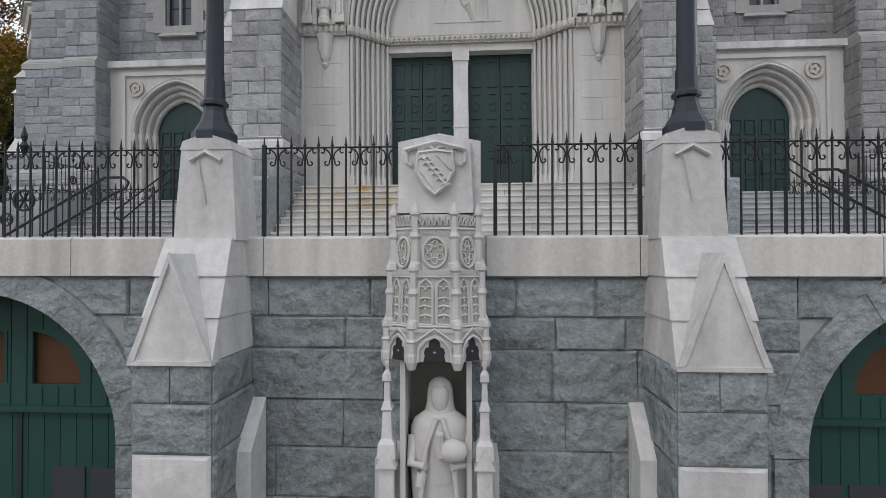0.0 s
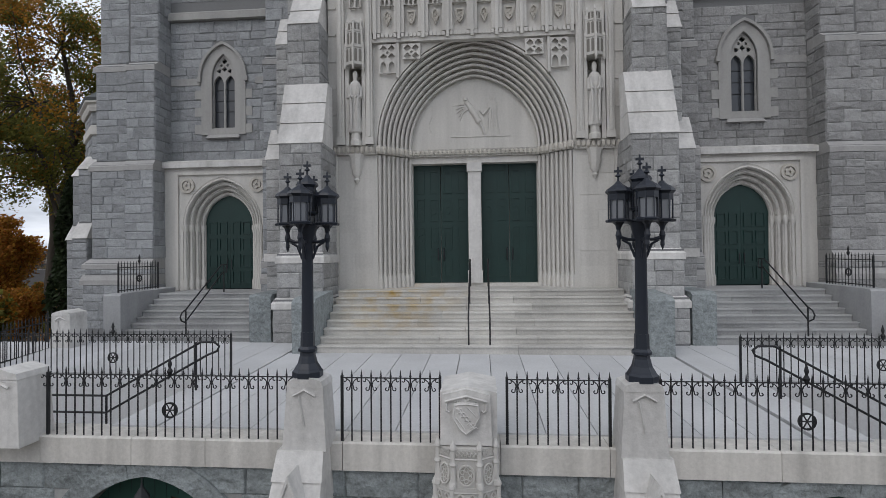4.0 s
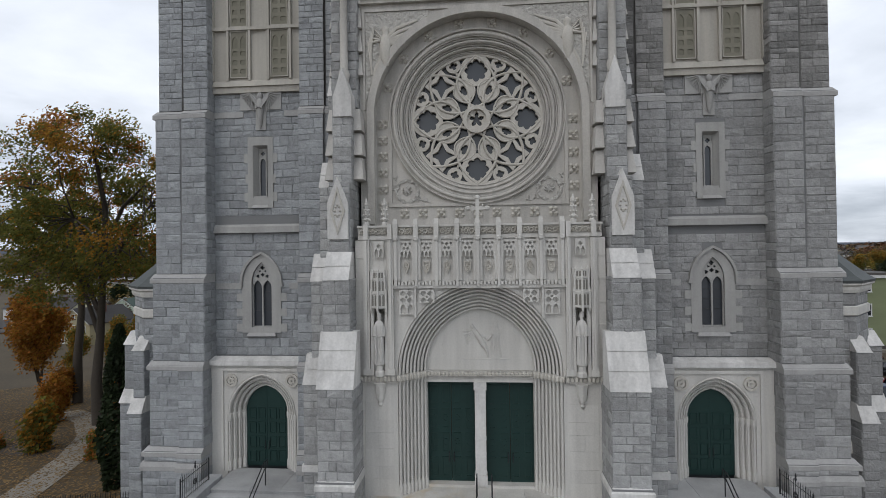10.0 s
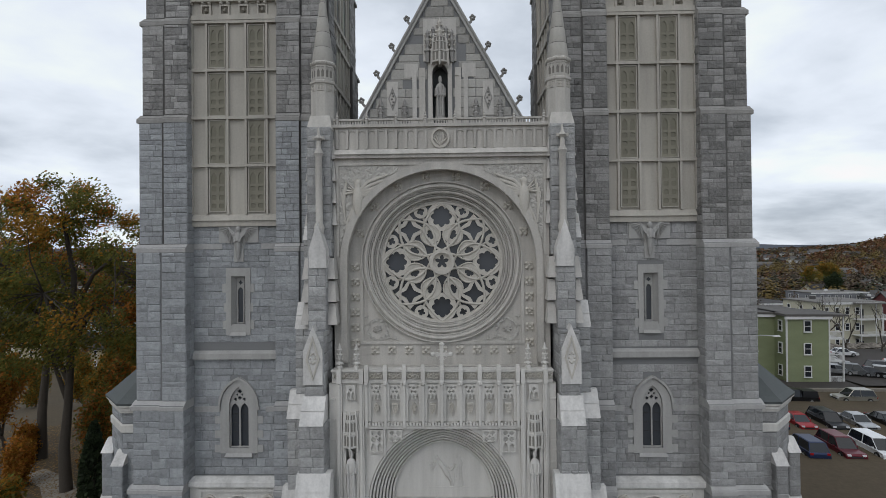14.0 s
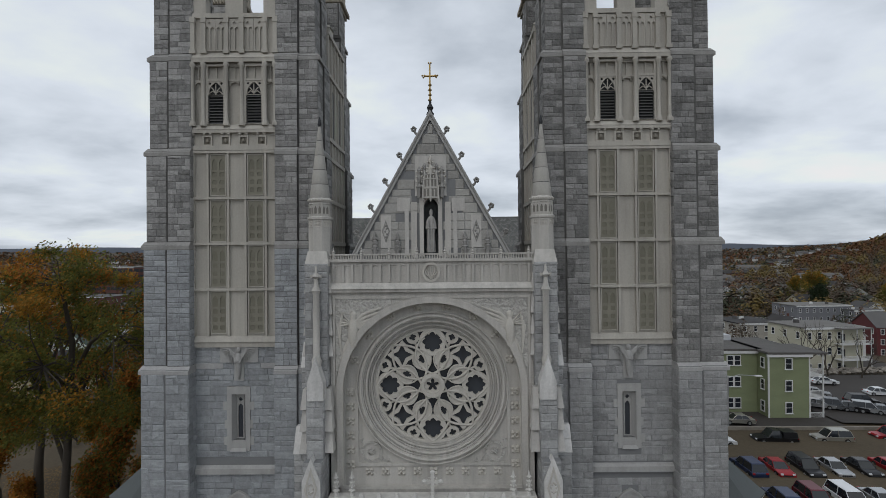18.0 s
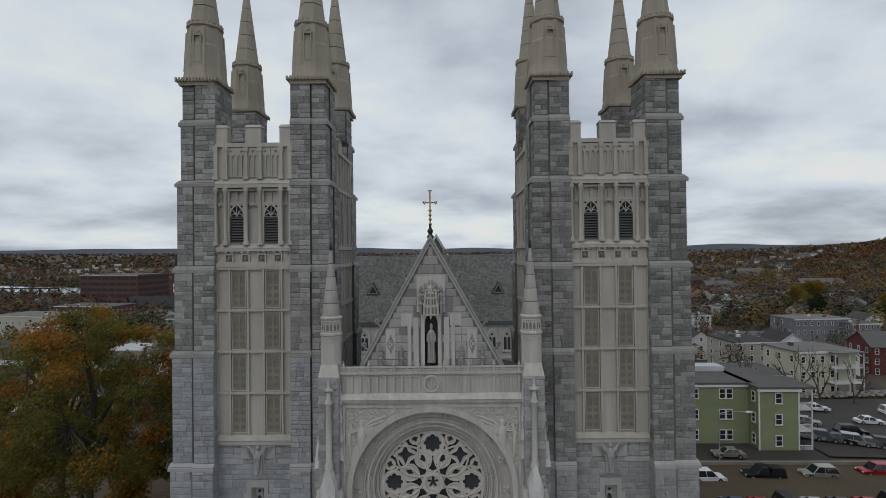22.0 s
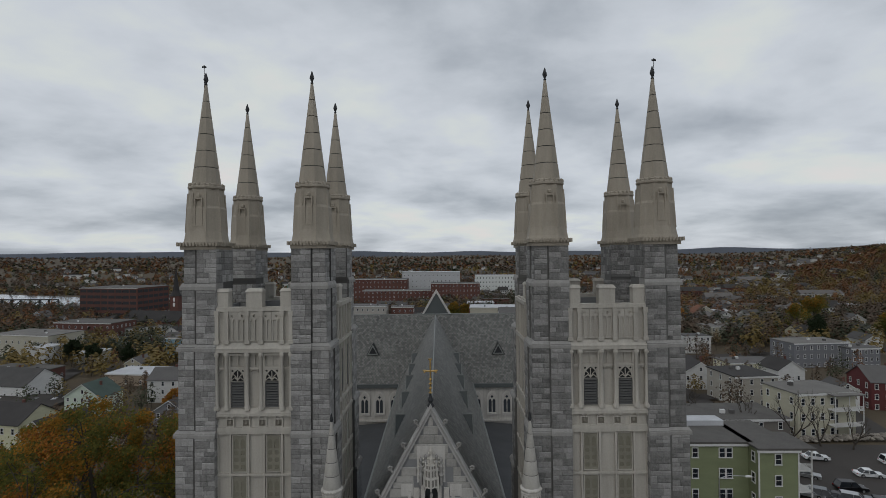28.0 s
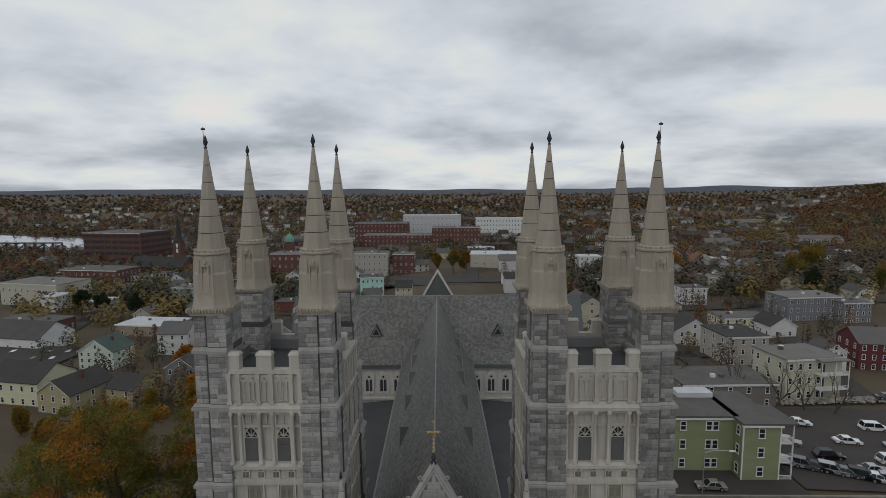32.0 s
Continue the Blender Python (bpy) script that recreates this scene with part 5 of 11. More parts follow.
def canopy(parent, cx, cy, z0, z1, w, m="limestone"):
    """A gothic niche canopy: three faces with arches below, tiers with shade-coloured lights, and small spirelets."""
    for tier, (a, b, k) in enumerate(((z0, z0 + (z1 - z0) * 0.42, 1.0), (z0 + (z1 - z0) * 0.42, z0 + (z1 - z0) * 0.8, 0.86), (z0 + (z1 - z0) * 0.8, z1, 0.74))):
        s = Shape()
        ww = w * k
        t = math.pi / 6
        s.lathe([(ww * 0.55, a), (ww * 0.55, b - 0.05), (ww * 0.60, b - 0.04), (ww * 0.60, b)], 6, cx, cy, t)
        o = s.obj("canopy_tier", M[m], parent)
        r = Shape()
        for i in range(6):
            an = math.pi / 3 * i + t
            x, y = cx + ww * 0.56 * math.cos(an), cy + ww * 0.56 * math.sin(an)
            if y < cy + 0.02:
                r.lathe([(0.045, a - 0.08), (0.045, b), (0.06, b + 0.02), (0.01, b + 0.16)], 4, x, y, math.pi / 4)
                r.lathe([(0.01, a - 0.2), (0.05, a - 0.08), (0.05, a)], 5, x, y)
        r.obj("spirelet_set", M[m], o)
        # lights drawn as flat faces, the shade of openings put into their colour
        d = Shape()
        for i in range(6):
            an = math.pi / 3 * i + math.pi / 3
            nx, ny = math.cos(an), math.sin(an)
            if ny < 0.1:
                apo = ww * 0.55 * math.cos(math.pi / 6) + 0.004
                for sg in (-1, 1):
                    tx, ty = -ny, nx
                    px, py = cx + nx * apo + tx * sg * ww * 0.12, cy + ny * apo + ty * sg * ww * 0.12
                    hw = ww * 0.075
                    zz0, zz1 = a + (b - a) * 0.15, a + (b - a) * 0.8
                    d.add([(px - tx * hw, py - ty * hw, zz0), (px + tx * hw, py + ty * hw, zz0), (px + tx * hw, py + ty * hw, zz1), (px, py, zz1 + hw), (px - tx * hw, py - ty * hw, zz1)], [(0, 1, 2, 3, 4)])
        d.obj("opening_shade", M["shade"], o)


def build_portal():
    rng = random.Random(9)
    po = thing("portal", "pale limestone gothic portal with stepped round arch", "portal")

    def P(shape, name, m, label="", smooth=0, parent=None):
        return shape.obj(name, M[m], parent or po, label, smooth)
    A, ZS, RI, AI, RJ = 3.24, 6.42, 3.62, 2.18, 2.42
    front = [(-4.72, 1.3), (4.72, 1.3), (4.72, 11.9), (-4.72, 11.9)]
    plate_part("wall", front, [[(A, 1.35)] + arch(0, ZS, A, RI, 16) + [(-A, 1.35)]] + [[(x_ - 0.21, 6.75), (x_ + 0.21, 6.75), (x_ + 0.21, 9.1), (x_ - 0.21, 9.1)] for x_ in (-3.93, 3.93)], -2.5, -2.1, M["limestone"], po)
    n = 8
    for k in range(n):
        a0 = A - (A - AI) * k / n
        a1 = A - (A - AI) * (k + 1) / n
        r0 = RI - (RI - RJ) * k / n
        r1 = RI - (RI - RJ) * (k + 1) / n
        y0 = -2.5 + 0.115 * k + 0.02
        s = Shape()
        s.strip_y([(a1 + 0.02, 6.3)] + arch(0, ZS, a1 + 0.02, r1 + 0.02, 18) + [(-a1 - 0.02, 6.3)], [(a0, 6.3)] + arch(0, ZS, a0, r0, 18) + [(-a0, 6.3)], y0 + 0.16, y0 + 0.55)
        ord_ = P(s, "archivolt", "limestone")
        # roll moulding on the order's edge and the shaft below it
        roll = Shape()
        pts = [(x, y0 + 0.045, z) for x, z in [(a1 + 0.07, 6.3)] + arch(0, ZS, a1 + 0.07, r1 + 0.07, 18) + [(-a1 - 0.07, 6.3)]]
        roll.tube(pts, 0.05, 8)
        roll.obj("roll_moulding", M["limestone"], ord_, smooth=60)
        for sg in (-1, 1):
            jb = Shape()
            jb.box(min(sg * a0, sg * a1), max(sg * a0, sg * a1), y0 + 0.16, y0 + 0.65, 1.3, 6.1)
            jb.obj("jamb", M["limestone"], ord_)
            sh = Shape()
            sh.lathe([(0.09, 1.5), (0.09, 1.9), (0.06, 2.0), (0.05, 2.06), (0.05, 5.9), (0.08, 6.05)], 8, sg * (a1 + 0.07), y0 + 0.05)
            sh.obj("shaft", M["limestone"], ord_, smooth=40)
    # ashlar blocks of the flanking walls, with fine joints
    for sg in (-1, 1):
        z, k = 1.62, 0
        while z < 5.95:
            h = min((0.62, 0.5, 0.7)[k % 3], 6.02 - z)
            cuts = (3.42, 4.02, 4.55) if k % 2 else (3.42, 4.55)
            for xa, xb in zip(cuts[:-1], cuts[1:]):
                lo, hi = sorted((sg * xa, sg * xb))
                P(Shape().box(lo + 0.006, hi - 0.006, -2.512, -2.4, z + 0.006, z + h - 0.006), "block", "limestone_block")
            z += h
            k += 1
    # frieze band under the arch
    for sg in (-1, 1):
        xa, xb = sorted((sg * 3.3, sg * 4.74))
        fb = Shape().box(xa, xb, -2.62, -2.2, 6.05, 6.36)
        pts = [(sg * (A - (A - AI) * k / n), -2.58 + 0.115 * k) for k in range(n + 1)]
        for (xa, ya), (xb, yb) in zip(pts[:-1], pts[1:]):
            P(Shape().box(min(xa, xb) - 0.04, max(xa, xb) + 0.04, min(ya, yb), -1.3, 6.07, 6.35), "frieze_block", "carved")
        P(fb, "frieze", "carved", "carved foliage frieze")
    fb = Shape().box(-2.35, 2.35, -1.72, -1.3, 6.08, 6.34)
    band = P(fb, "frieze", "carved", "carved foliage frieze")
    cv = Shape()
    for k in range(30):
        x = -2.25 + k * 0.155
        cv.lathe([(0.02, 6.12), (0.06, 6.16), (0.065, 6.24), (0.02, 6.3)], 5, x, -1.73)
        cv.strip_y(ring_pts(x + 0.078, 6.21, 0.03, 8), ring_pts(x + 0.078, 6.21, 0.06, 8), -1.77, -1.7, True)
    for sg in (-1, 1):
        for k in range(n):
            for q in range(2):
                t_ = (k + 0.25 + 0.5 * q) / n
                cv.lathe([(0.02, 6.08), (0.07, 6.14), (0.075, 6.26), (0.02, 6.34)], 5, sg * (A - (A - AI) * t_), -2.59 + 0.115 * int(k))
    for sg in (-1, 1):
        for k in range(9):
            x = sg * (3.4 + k * 0.16)
            cv.lathe([(0.02, 6.1), (0.07, 6.15), (0.075, 6.26), (0.02, 6.33)], 5, x, -2.63)
    cv.obj("carving", M["tracery"], band)["kind"] = "stuff"
    # tympanum with a plain flat relief
    ty = Shape()
    ty.extrude_y([(2.22, 6.3)] + arch(0, ZS, 2.22, 2.46, 14) + [(-2.22, 6.3)], -1.5, -1.3)
    tym = P(ty, "tympanum", "limestone")
    rl = Shape()
    # a tall robed form, a winged one leaning to it, and a ground line, in very low relief
    rl.lathe([(0.24, 6.8), (0.25, 6.9), (0.2, 7.4), (0.18, 7.6), (0.22, 7.85), (0.15, 8.0), (0.06, 8.05), (0.1, 8.12), (0.105, 8.22), (0.03, 8.31)], 14, 0.66, -1.5, 0, 0.16)
    for k in range(4):
        rl.tube([(0.52 + 0.09 * k, -1.525, 7.75), (0.5 + 0.1 * k, -1.535, 7.3), (0.48 + 0.12 * k, -1.52, 6.84)], 0.022, 5, 0.016)
    rl.tube([(0.55, -1.52, 7.8), (0.34, -1.53, 7.55), (0.22, -1.52, 7.7)], 0.05, 6, 0.035)
    rl.tube([(0.2, -1.5, 7.3), (0.02, -1.5, 7.62), (-0.14, -1.5, 7.86), (-0.26, -1.5, 8.02)], 0.12, 8, 0.1)
    rl.tube([(-0.27, -1.5, 8.08), (-0.31, -1.5, 8.2)], 0.085, 8, 0.05)
    rl.tube([(0.16, -1.5, 7.36), (0.3, -1.5, 7.1), (0.36, -1.5, 6.86)], 0.09, 6, 0.05)
    for k in range(5):
        rl.tube([(-0.12, -1.505, 7.84), (-0.4, -1.515, 7.95 - 0.08 * k), (-0.72 + 0.06 * k, -1.505, 7.9 - 0.13 * k)], 0.05, 5, 0.02)
    rl.tube([(-0.8, -1.502, 6.8), (1.25, -1.502, 6.8)], 0.025, 5)
    rl.tube([(-1.5, -1.502, 6.98), (-1.58, -1.502, 7.3), (-1.47, -1.502, 7.55)], 0.022, 5)
    rl.obj("relief", M["limestone"], tym, smooth=60)
    # lintel, middle post, back wall round the doors
    P(Shape().box(-2.32, 2.32, -1.62, -1.2, 5.86, 6.08), "lintel", "limestone")
    tr = Shape()
    tr.box(-0.225, 0.225, -1.66, -1.2, 1.66, 5.86)
    P(tr, "trumeau", "cap", "white stone post between the doors")
    P(Shape().box(-0.26, 0.26, -1.7, -1.3, 1.665, 2.1), "trumeau_base", "cap")
    P(Shape().box(-0.24, 0.24, -1.68, -1.3, 3.52, 3.56), "trumeau_band", "cap")
    P(Shape().box(-0.26, 0.26, -1.7, -1.3, 5.55, 5.855), "trumeau_capital", "cap")
    P(Shape().box(-4.7, -2.2, -1.5, -1.0, 1.2, 6.1), "door_wall", "limestone")
    P(Shape().box(2.2, 4.7, -1.5, -1.0, 1.2, 6.1), "door_wall", "limestone")
    P(Shape().box(-2.3, 2.3, -1.6, -1.0, 1.3, 1.66), "threshold", "step")
    # panelled wall over the arch: broad pilasters, pierced heads, shields
    for k in range(9):
        x = -3.24 + 0.81 * k
        s = Shape()
        s.box(x - 0.17, x + 0.17, -2.66, -2.45, 10.1, 11.72).box(x - 0.055, x + 0.055, -2.74, -2.6, 9.86, 11.72)
        s.box(x - 0.09, x + 0.09, -2.78, -2.6, 11.72, 12.32).lathe([(0.02, 11.6), (0.1, 11.68), (0.1, 11.8), (0.05, 11.86)], 6, x, -2.72)
        s.taper(x - 0.1, x + 0.1, -2.76, -2.56, 12.3, x - 0.07, x + 0.07, -2.72, -2.6, 12.52)
        P(s, "pilaster", "limestone")
    for k in range(8):
        x = -3.24 + 0.81 * (k + 0.5)
        plate_part("panel_head", [(x - 0.24, 11.02), (x + 0.24, 11.02), (x + 0.24, 11.66), (x - 0.24, 11.66)],
                   [lancet(x - 0.15, 11.03, 11.13, 0.05, 0.12, 4), lancet(x, 11.03, 11.13, 0.05, 0.12, 4), lancet(x + 0.15, 11.03, 11.13, 0.05, 0.12, 4), foil(x - 0.075, 11.36, 0.06, 4), foil(x + 0.075, 11.36, 0.06, 4), foil(x, 11.52, 0.065, 4),
                    foil(x - 0.165, 11.54, 0.055, 3), foil(x + 0.165, 11.54, 0.055, 3)], -2.62, -2.53, M["limestone"], po)
        sh = Shape()
        if k % 2:
            out_ = [(x - 0.15, 10.9), (x - 0.16, 10.66), (x - 0.1, 10.46), (x, 10.36), (x + 0.1, 10.46), (x + 0.16, 10.66), (x + 0.15, 10.9)]
        else:
            out_ = [(x, 10.95), (x - 0.11, 10.83), (x - 0.14, 10.64), (x, 10.33), (x + 0.14, 10.64), (x + 0.11, 10.83)]
        out_ = [(x + (a - x) * 0.86, 10.62 + (b - 10.64) * 0.86) for a, b in out_]
        mid_ = [(x + (a - x) * 0.74, 10.62 + (b - 10.62) * 0.74) for a, b in out_]
        sh.extrude_y(out_, -2.56, -2.49)
        sh.strip_y(mid_, out_, -2.61, -2.55, True)
        for q in range(5):
            zq = 10.48 + 0.075 * q
            sh.lathe([(0.008, zq - 0.035), (0.034, zq), (0.008, zq + 0.035)], 5, x + (0.035 if q % 2 else -0.035) * (q > 0), -2.57)
        P(sh, "shield", "tracery")
        # cresting below
        b2 = Shape()
        for j in range(5):
            xx = x - 0.28 + j * 0.14
            b2.box(xx - 0.045, xx + 0.045, -2.72, -2.55, 9.92, 10.05)
        P(b2, "cresting", "limestone")
    # tall square shafts beside the niches, and a pierced head over each canopy
    for sg in (-1, 1):
        for xs_, w_ in ((3.46, 0.11), (4.42, 0.12)):
            sf = Shape().box(sg * xs_ - w_, sg * xs_ + w_, -2.70, -2.45, 6.38, 11.70)
            sf.box(sg * xs_ - w_ - 0.03, sg * xs_ + w_ + 0.03, -2.74, -2.45, 6.38, 6.62).box(sg * xs_ - 0.04, sg * xs_ + 0.04, -2.76, -2.69, 6.62, 11.70)
            sf.box(sg * xs_ - 0.09, sg * xs_ + 0.09, -2.78, -2.6, 11.72, 12.32)
            P(sf, "square_shaft", "limestone")
        x = sg * 3.93
        plate_part("panel_head", [(x - 0.2, 11.02), (x + 0.2, 11.02), (x + 0.2, 11.66), (x - 0.2, 11.66)],
                   [lancet(x - 0.095, 11.01, 11.2, 0.07, 0.16, 4), lancet(x + 0.095, 11.01, 11.2, 0.07, 0.16, 4), foil(x, 11.46, 0.08, 4)], -2.62, -2.53, M["limestone"], po)
        for z_ in (7.4, 8.3, 9.2, 10.1, 11.0):
            P(Shape().box(sg * 4.74 - 0.13, sg * 4.74 + 0.13, -2.60, -2.5, z_, z_ + 0.07), "panel_bar", "limestone")
    P(Shape().box(-3.4, 3.4, -2.66, -2.4, 9.78, 9.92), "string_course", "limestone")
    for k in (0, 1, 6, 7):
        x = -3.24 + 0.81 * (k + 0.5)
        zb = 8.75 if k in (0, 7) else 9.2
        hl_ = [foil(x + a_ * 0.135, 9.44 + b_ * 0.135, 0.115, 4, 0.3, 4) for a_ in (-1, 1) for b_ in (-1, 1)] + [foil(x, 9.44, 0.05, 4, 0.3, 3)]
        if zb < 9:
            hl_ += [lancet(x + a_ * 0.14, 8.78, 8.98, 0.1, 0.17, 4) for a_ in (-1, 1)]
        plate_part("blind_tracery", [(x - 0.3, zb), (x + 0.3, zb), (x + 0.3, 9.72), (x - 0.3, 9.72)], hl_, -2.62, -2.54, M["limestone"], po)
    for x in (-3.4, -2.5, 2.5, 3.4):
        P(Shape().box(x - 0.05, x + 0.05, -2.62, -2.48, 7.5 if abs(x) > 3 else 8.6, 9.8), "mullion", "limestone")
    # balcony parapet with carved frieze
    P(Shape().box(-4.75, 4.75, -2.6, -2.0, 11.72, 11.86), "string_course", "limestone")
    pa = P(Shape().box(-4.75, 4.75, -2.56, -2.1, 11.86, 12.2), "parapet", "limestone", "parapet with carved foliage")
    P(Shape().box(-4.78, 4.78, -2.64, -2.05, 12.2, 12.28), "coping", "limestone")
    # darker sheet behind the carving puts the shade of its gaps into colour
    Shape().box(-4.7, 4.7, -2.566, -2.5, 11.89, 12.18).obj("frieze_gap_shade", M["pale_recess_shade"], pa)
    cv = Shape()
    for k in range(41):
        x, z = -4.6 + k * 0.23, 12.03
        cv.strip_y(ring_pts(x, z, 0.06, 10), ring_pts(x, z, 0.092, 10), -2.66, -2.55, True)
        for dx_, dz_ in ((0.115, 0.1), (0.115, -0.1), (0.115, 0.0), (0.0, 0.0)):
            cv.lathe([(0.01, z + dz_ - 0.05), (0.042, z + dz_), (0.01, z + dz_ + 0.05)], 5, x + dx_, -2.59)
        cv.tube([(x - 0.1, -2.6, z - 0.11), (x, -2.63, z + 0.12 * (-1) ** k), (x + 0.1, -2.6, z + 0.11)], 0.016, 4)
    cv.obj("carving", M["tracery"], pa)["kind"] = "stuff"
    P(Shape().box(-4.7, 4.7, -2.1, -0.9, 11.7, 11.8), "balcony_floor", "deck", "dark balcony floor")
    for x in (-4.45, -3.72, 3.72, 4.45):
        f = Shape()
        f.lathe([(0.12, 12.2), (0.12, 12.4), (0.07, 12.45), (0.15, 12.55), (0.06, 12.62), (0.11, 12.9), (0.05, 12.96), (0.08, 13.15), (0.02, 13.4)], 6, x, -2.4)
        for q in range(4):
            for a in range(4):
                zq, rq = 12.52 + 0.2 * q, 0.13 - 0.018 * q
                f.lathe([(0.01, zq - 0.05), (0.05, zq), (0.012, zq + 0.06)], 5, x + rq * math.cos(a * math.pi / 2), -2.4 + rq * math.sin(a * math.pi / 2))
        P(f, "finial", "limestone")
    cr = Shape()
    cr.box(-0.07, 0.07, -2.45, -2.31, 12.25, 13.3).box(-0.36, 0.36, -2.44, -2.32, 12.85, 12.97).lathe([(0.06, 12.2), (0.14, 12.3), (0.08, 12.45)], 6, 0, -2.38)
    for x, z in ((-0.38, 12.91), (0.38, 12.91), (0, 13.34)):
        cr.lathe([(0.03, z - 0.1), (0.12, z - 0.04), (0.12, z + 0.04), (0.03, z + 0.1)], 6, x, -2.38)
    for a in range(8):
        b_ = a * math.pi / 4 + math.pi / 8
        cr.tube([(0.1 * math.cos(b_), -2.4, 12.91 + 0.1 * math.sin(b_)), (0.24 * math.cos(b_), -2.42, 12.91 + 0.24 * math.sin(b_)), (0.26 * math.cos(b_ + 0.4), -2.38, 12.91 + 0.26 * math.sin(b_ + 0.4))], 0.03, 5, 0.018)
    P(cr, "stone_cross", "limestone")
    # niches at both sides
    for sg in (-1, 1):
        x = sg * 3.93
        nb = Shape()
        nb.box(x - 0.34, x - 0.22, -2.66, -2.4, 6.36, 10.5).box(x + 0.22, x + 0.34, -2.66, -2.4, 6.36, 10.5)
        nch = P(nb, "niche_frame", "limestone")
        Shape().box(x - 0.24, x + 0.24, -2.12, -2.08, 6.6, 9.3).obj("recess", M["carved"], nch)
        Shape().lathe([(0.2, 6.34), (0.2, 6.5), (0.15, 6.56), (0.15, 6.75), (0.2, 6.8)], 8, x, -2.62).obj("pedestal", M["limestone"], nch)
        cp = P(Shape().box(x - 0.3, x + 0.3, -2.55, -2.4, 9.0, 10.45), "canopy", "limestone")
        canopy(cp, x, -2.6, 9.02, 10.45, 0.62)
        cb = Shape()
        cb.lathe([(0.03, 5.1), (0.1, 5.2), (0.06, 5.28), (0.16, 5.42), (0.15, 5.52), (0.21, 5.64), (0.2, 5.85), (0.27, 6.05)], 8, x, -2.55)
        P(cb, "corbel", "limestone", smooth=40)
        figure(x, -2.66, 6.8, 2.05, "statue", "statue", "weathered stone statue of a robed figure in a niche", 0.19)
        # outer pilaster strip
        ps = Shape()
        ps.box(sg * 4.72 - 0.16, sg * 4.72 + 0.16, -2.56, -2.2, 1.3, 11.7)
        P(ps, "pilaster", "limestone")
    # doors: four leaves
    for x0, x1, g in ((-2.2, -1.215, 1), (-1.215, -0.23, -1), (0.23, 1.215, 1), (1.215, 2.2, -1)):
        dr = thing("door", "dark green panelled church door leaf", "door", group="main doors", kind="structure")
        lf = Shape()
        lf.box(x0 + 0.012, x1 - 0.012, -1.24, -1.16, 1.67, 5.86)
        leaf = lf.obj("leaf", M["green"], dr)
        for r in range(4):
            for c in range(2):
                w = (x1 - x0) / 2
                a, b = x0 + c * w + 0.09, x0 + (c + 1) * w - 0.09
                z0_, z1_ = 1.85 + r * 1.0, 1.85 + r * 1.0 + 0.82
                p_ = Shape()
                p_.strip_y([(a + 0.05, z0_ + 0.05), (b - 0.05, z0_ + 0.05), (b - 0.05, z1_ - 0.05), (a + 0.05, z1_ - 0.05)], [(a, z0_), (b, z0_), (b, z1_), (a, z1_)], -1.275, -1.23, True)
                if r in (1, 2):
                    p_.strip_y(foil((a + b) / 2, (z0_ + z1_) / 2, 0.10, 4), foil((a + b) / 2, (z0_ + z1_) / 2, 0.16, 4), -1.27, -1.23, True)
                p_.obj("panel", M["green"], dr)
        hx = x1 - 0.1 if g > 0 else x0 + 0.1
        Shape().tube([(hx, -1.24, 2.45), (hx, -1.32, 2.5), (hx, -1.32, 2.85), (hx, -1.24, 2.9)], 0.022, 6).obj("handle", M["dark"], dr)


M["limestone_block"] = mat("limestone_block", (0.56, 0.545, 0.515), grain=14, vary=0.12, stain=0.16, stain_scale=0.8, stretch=0.25, bump=0.2, bump_scale=40, rough=0.85, piece=0.05, speck=0.07, streak=0.10)
build_portal()


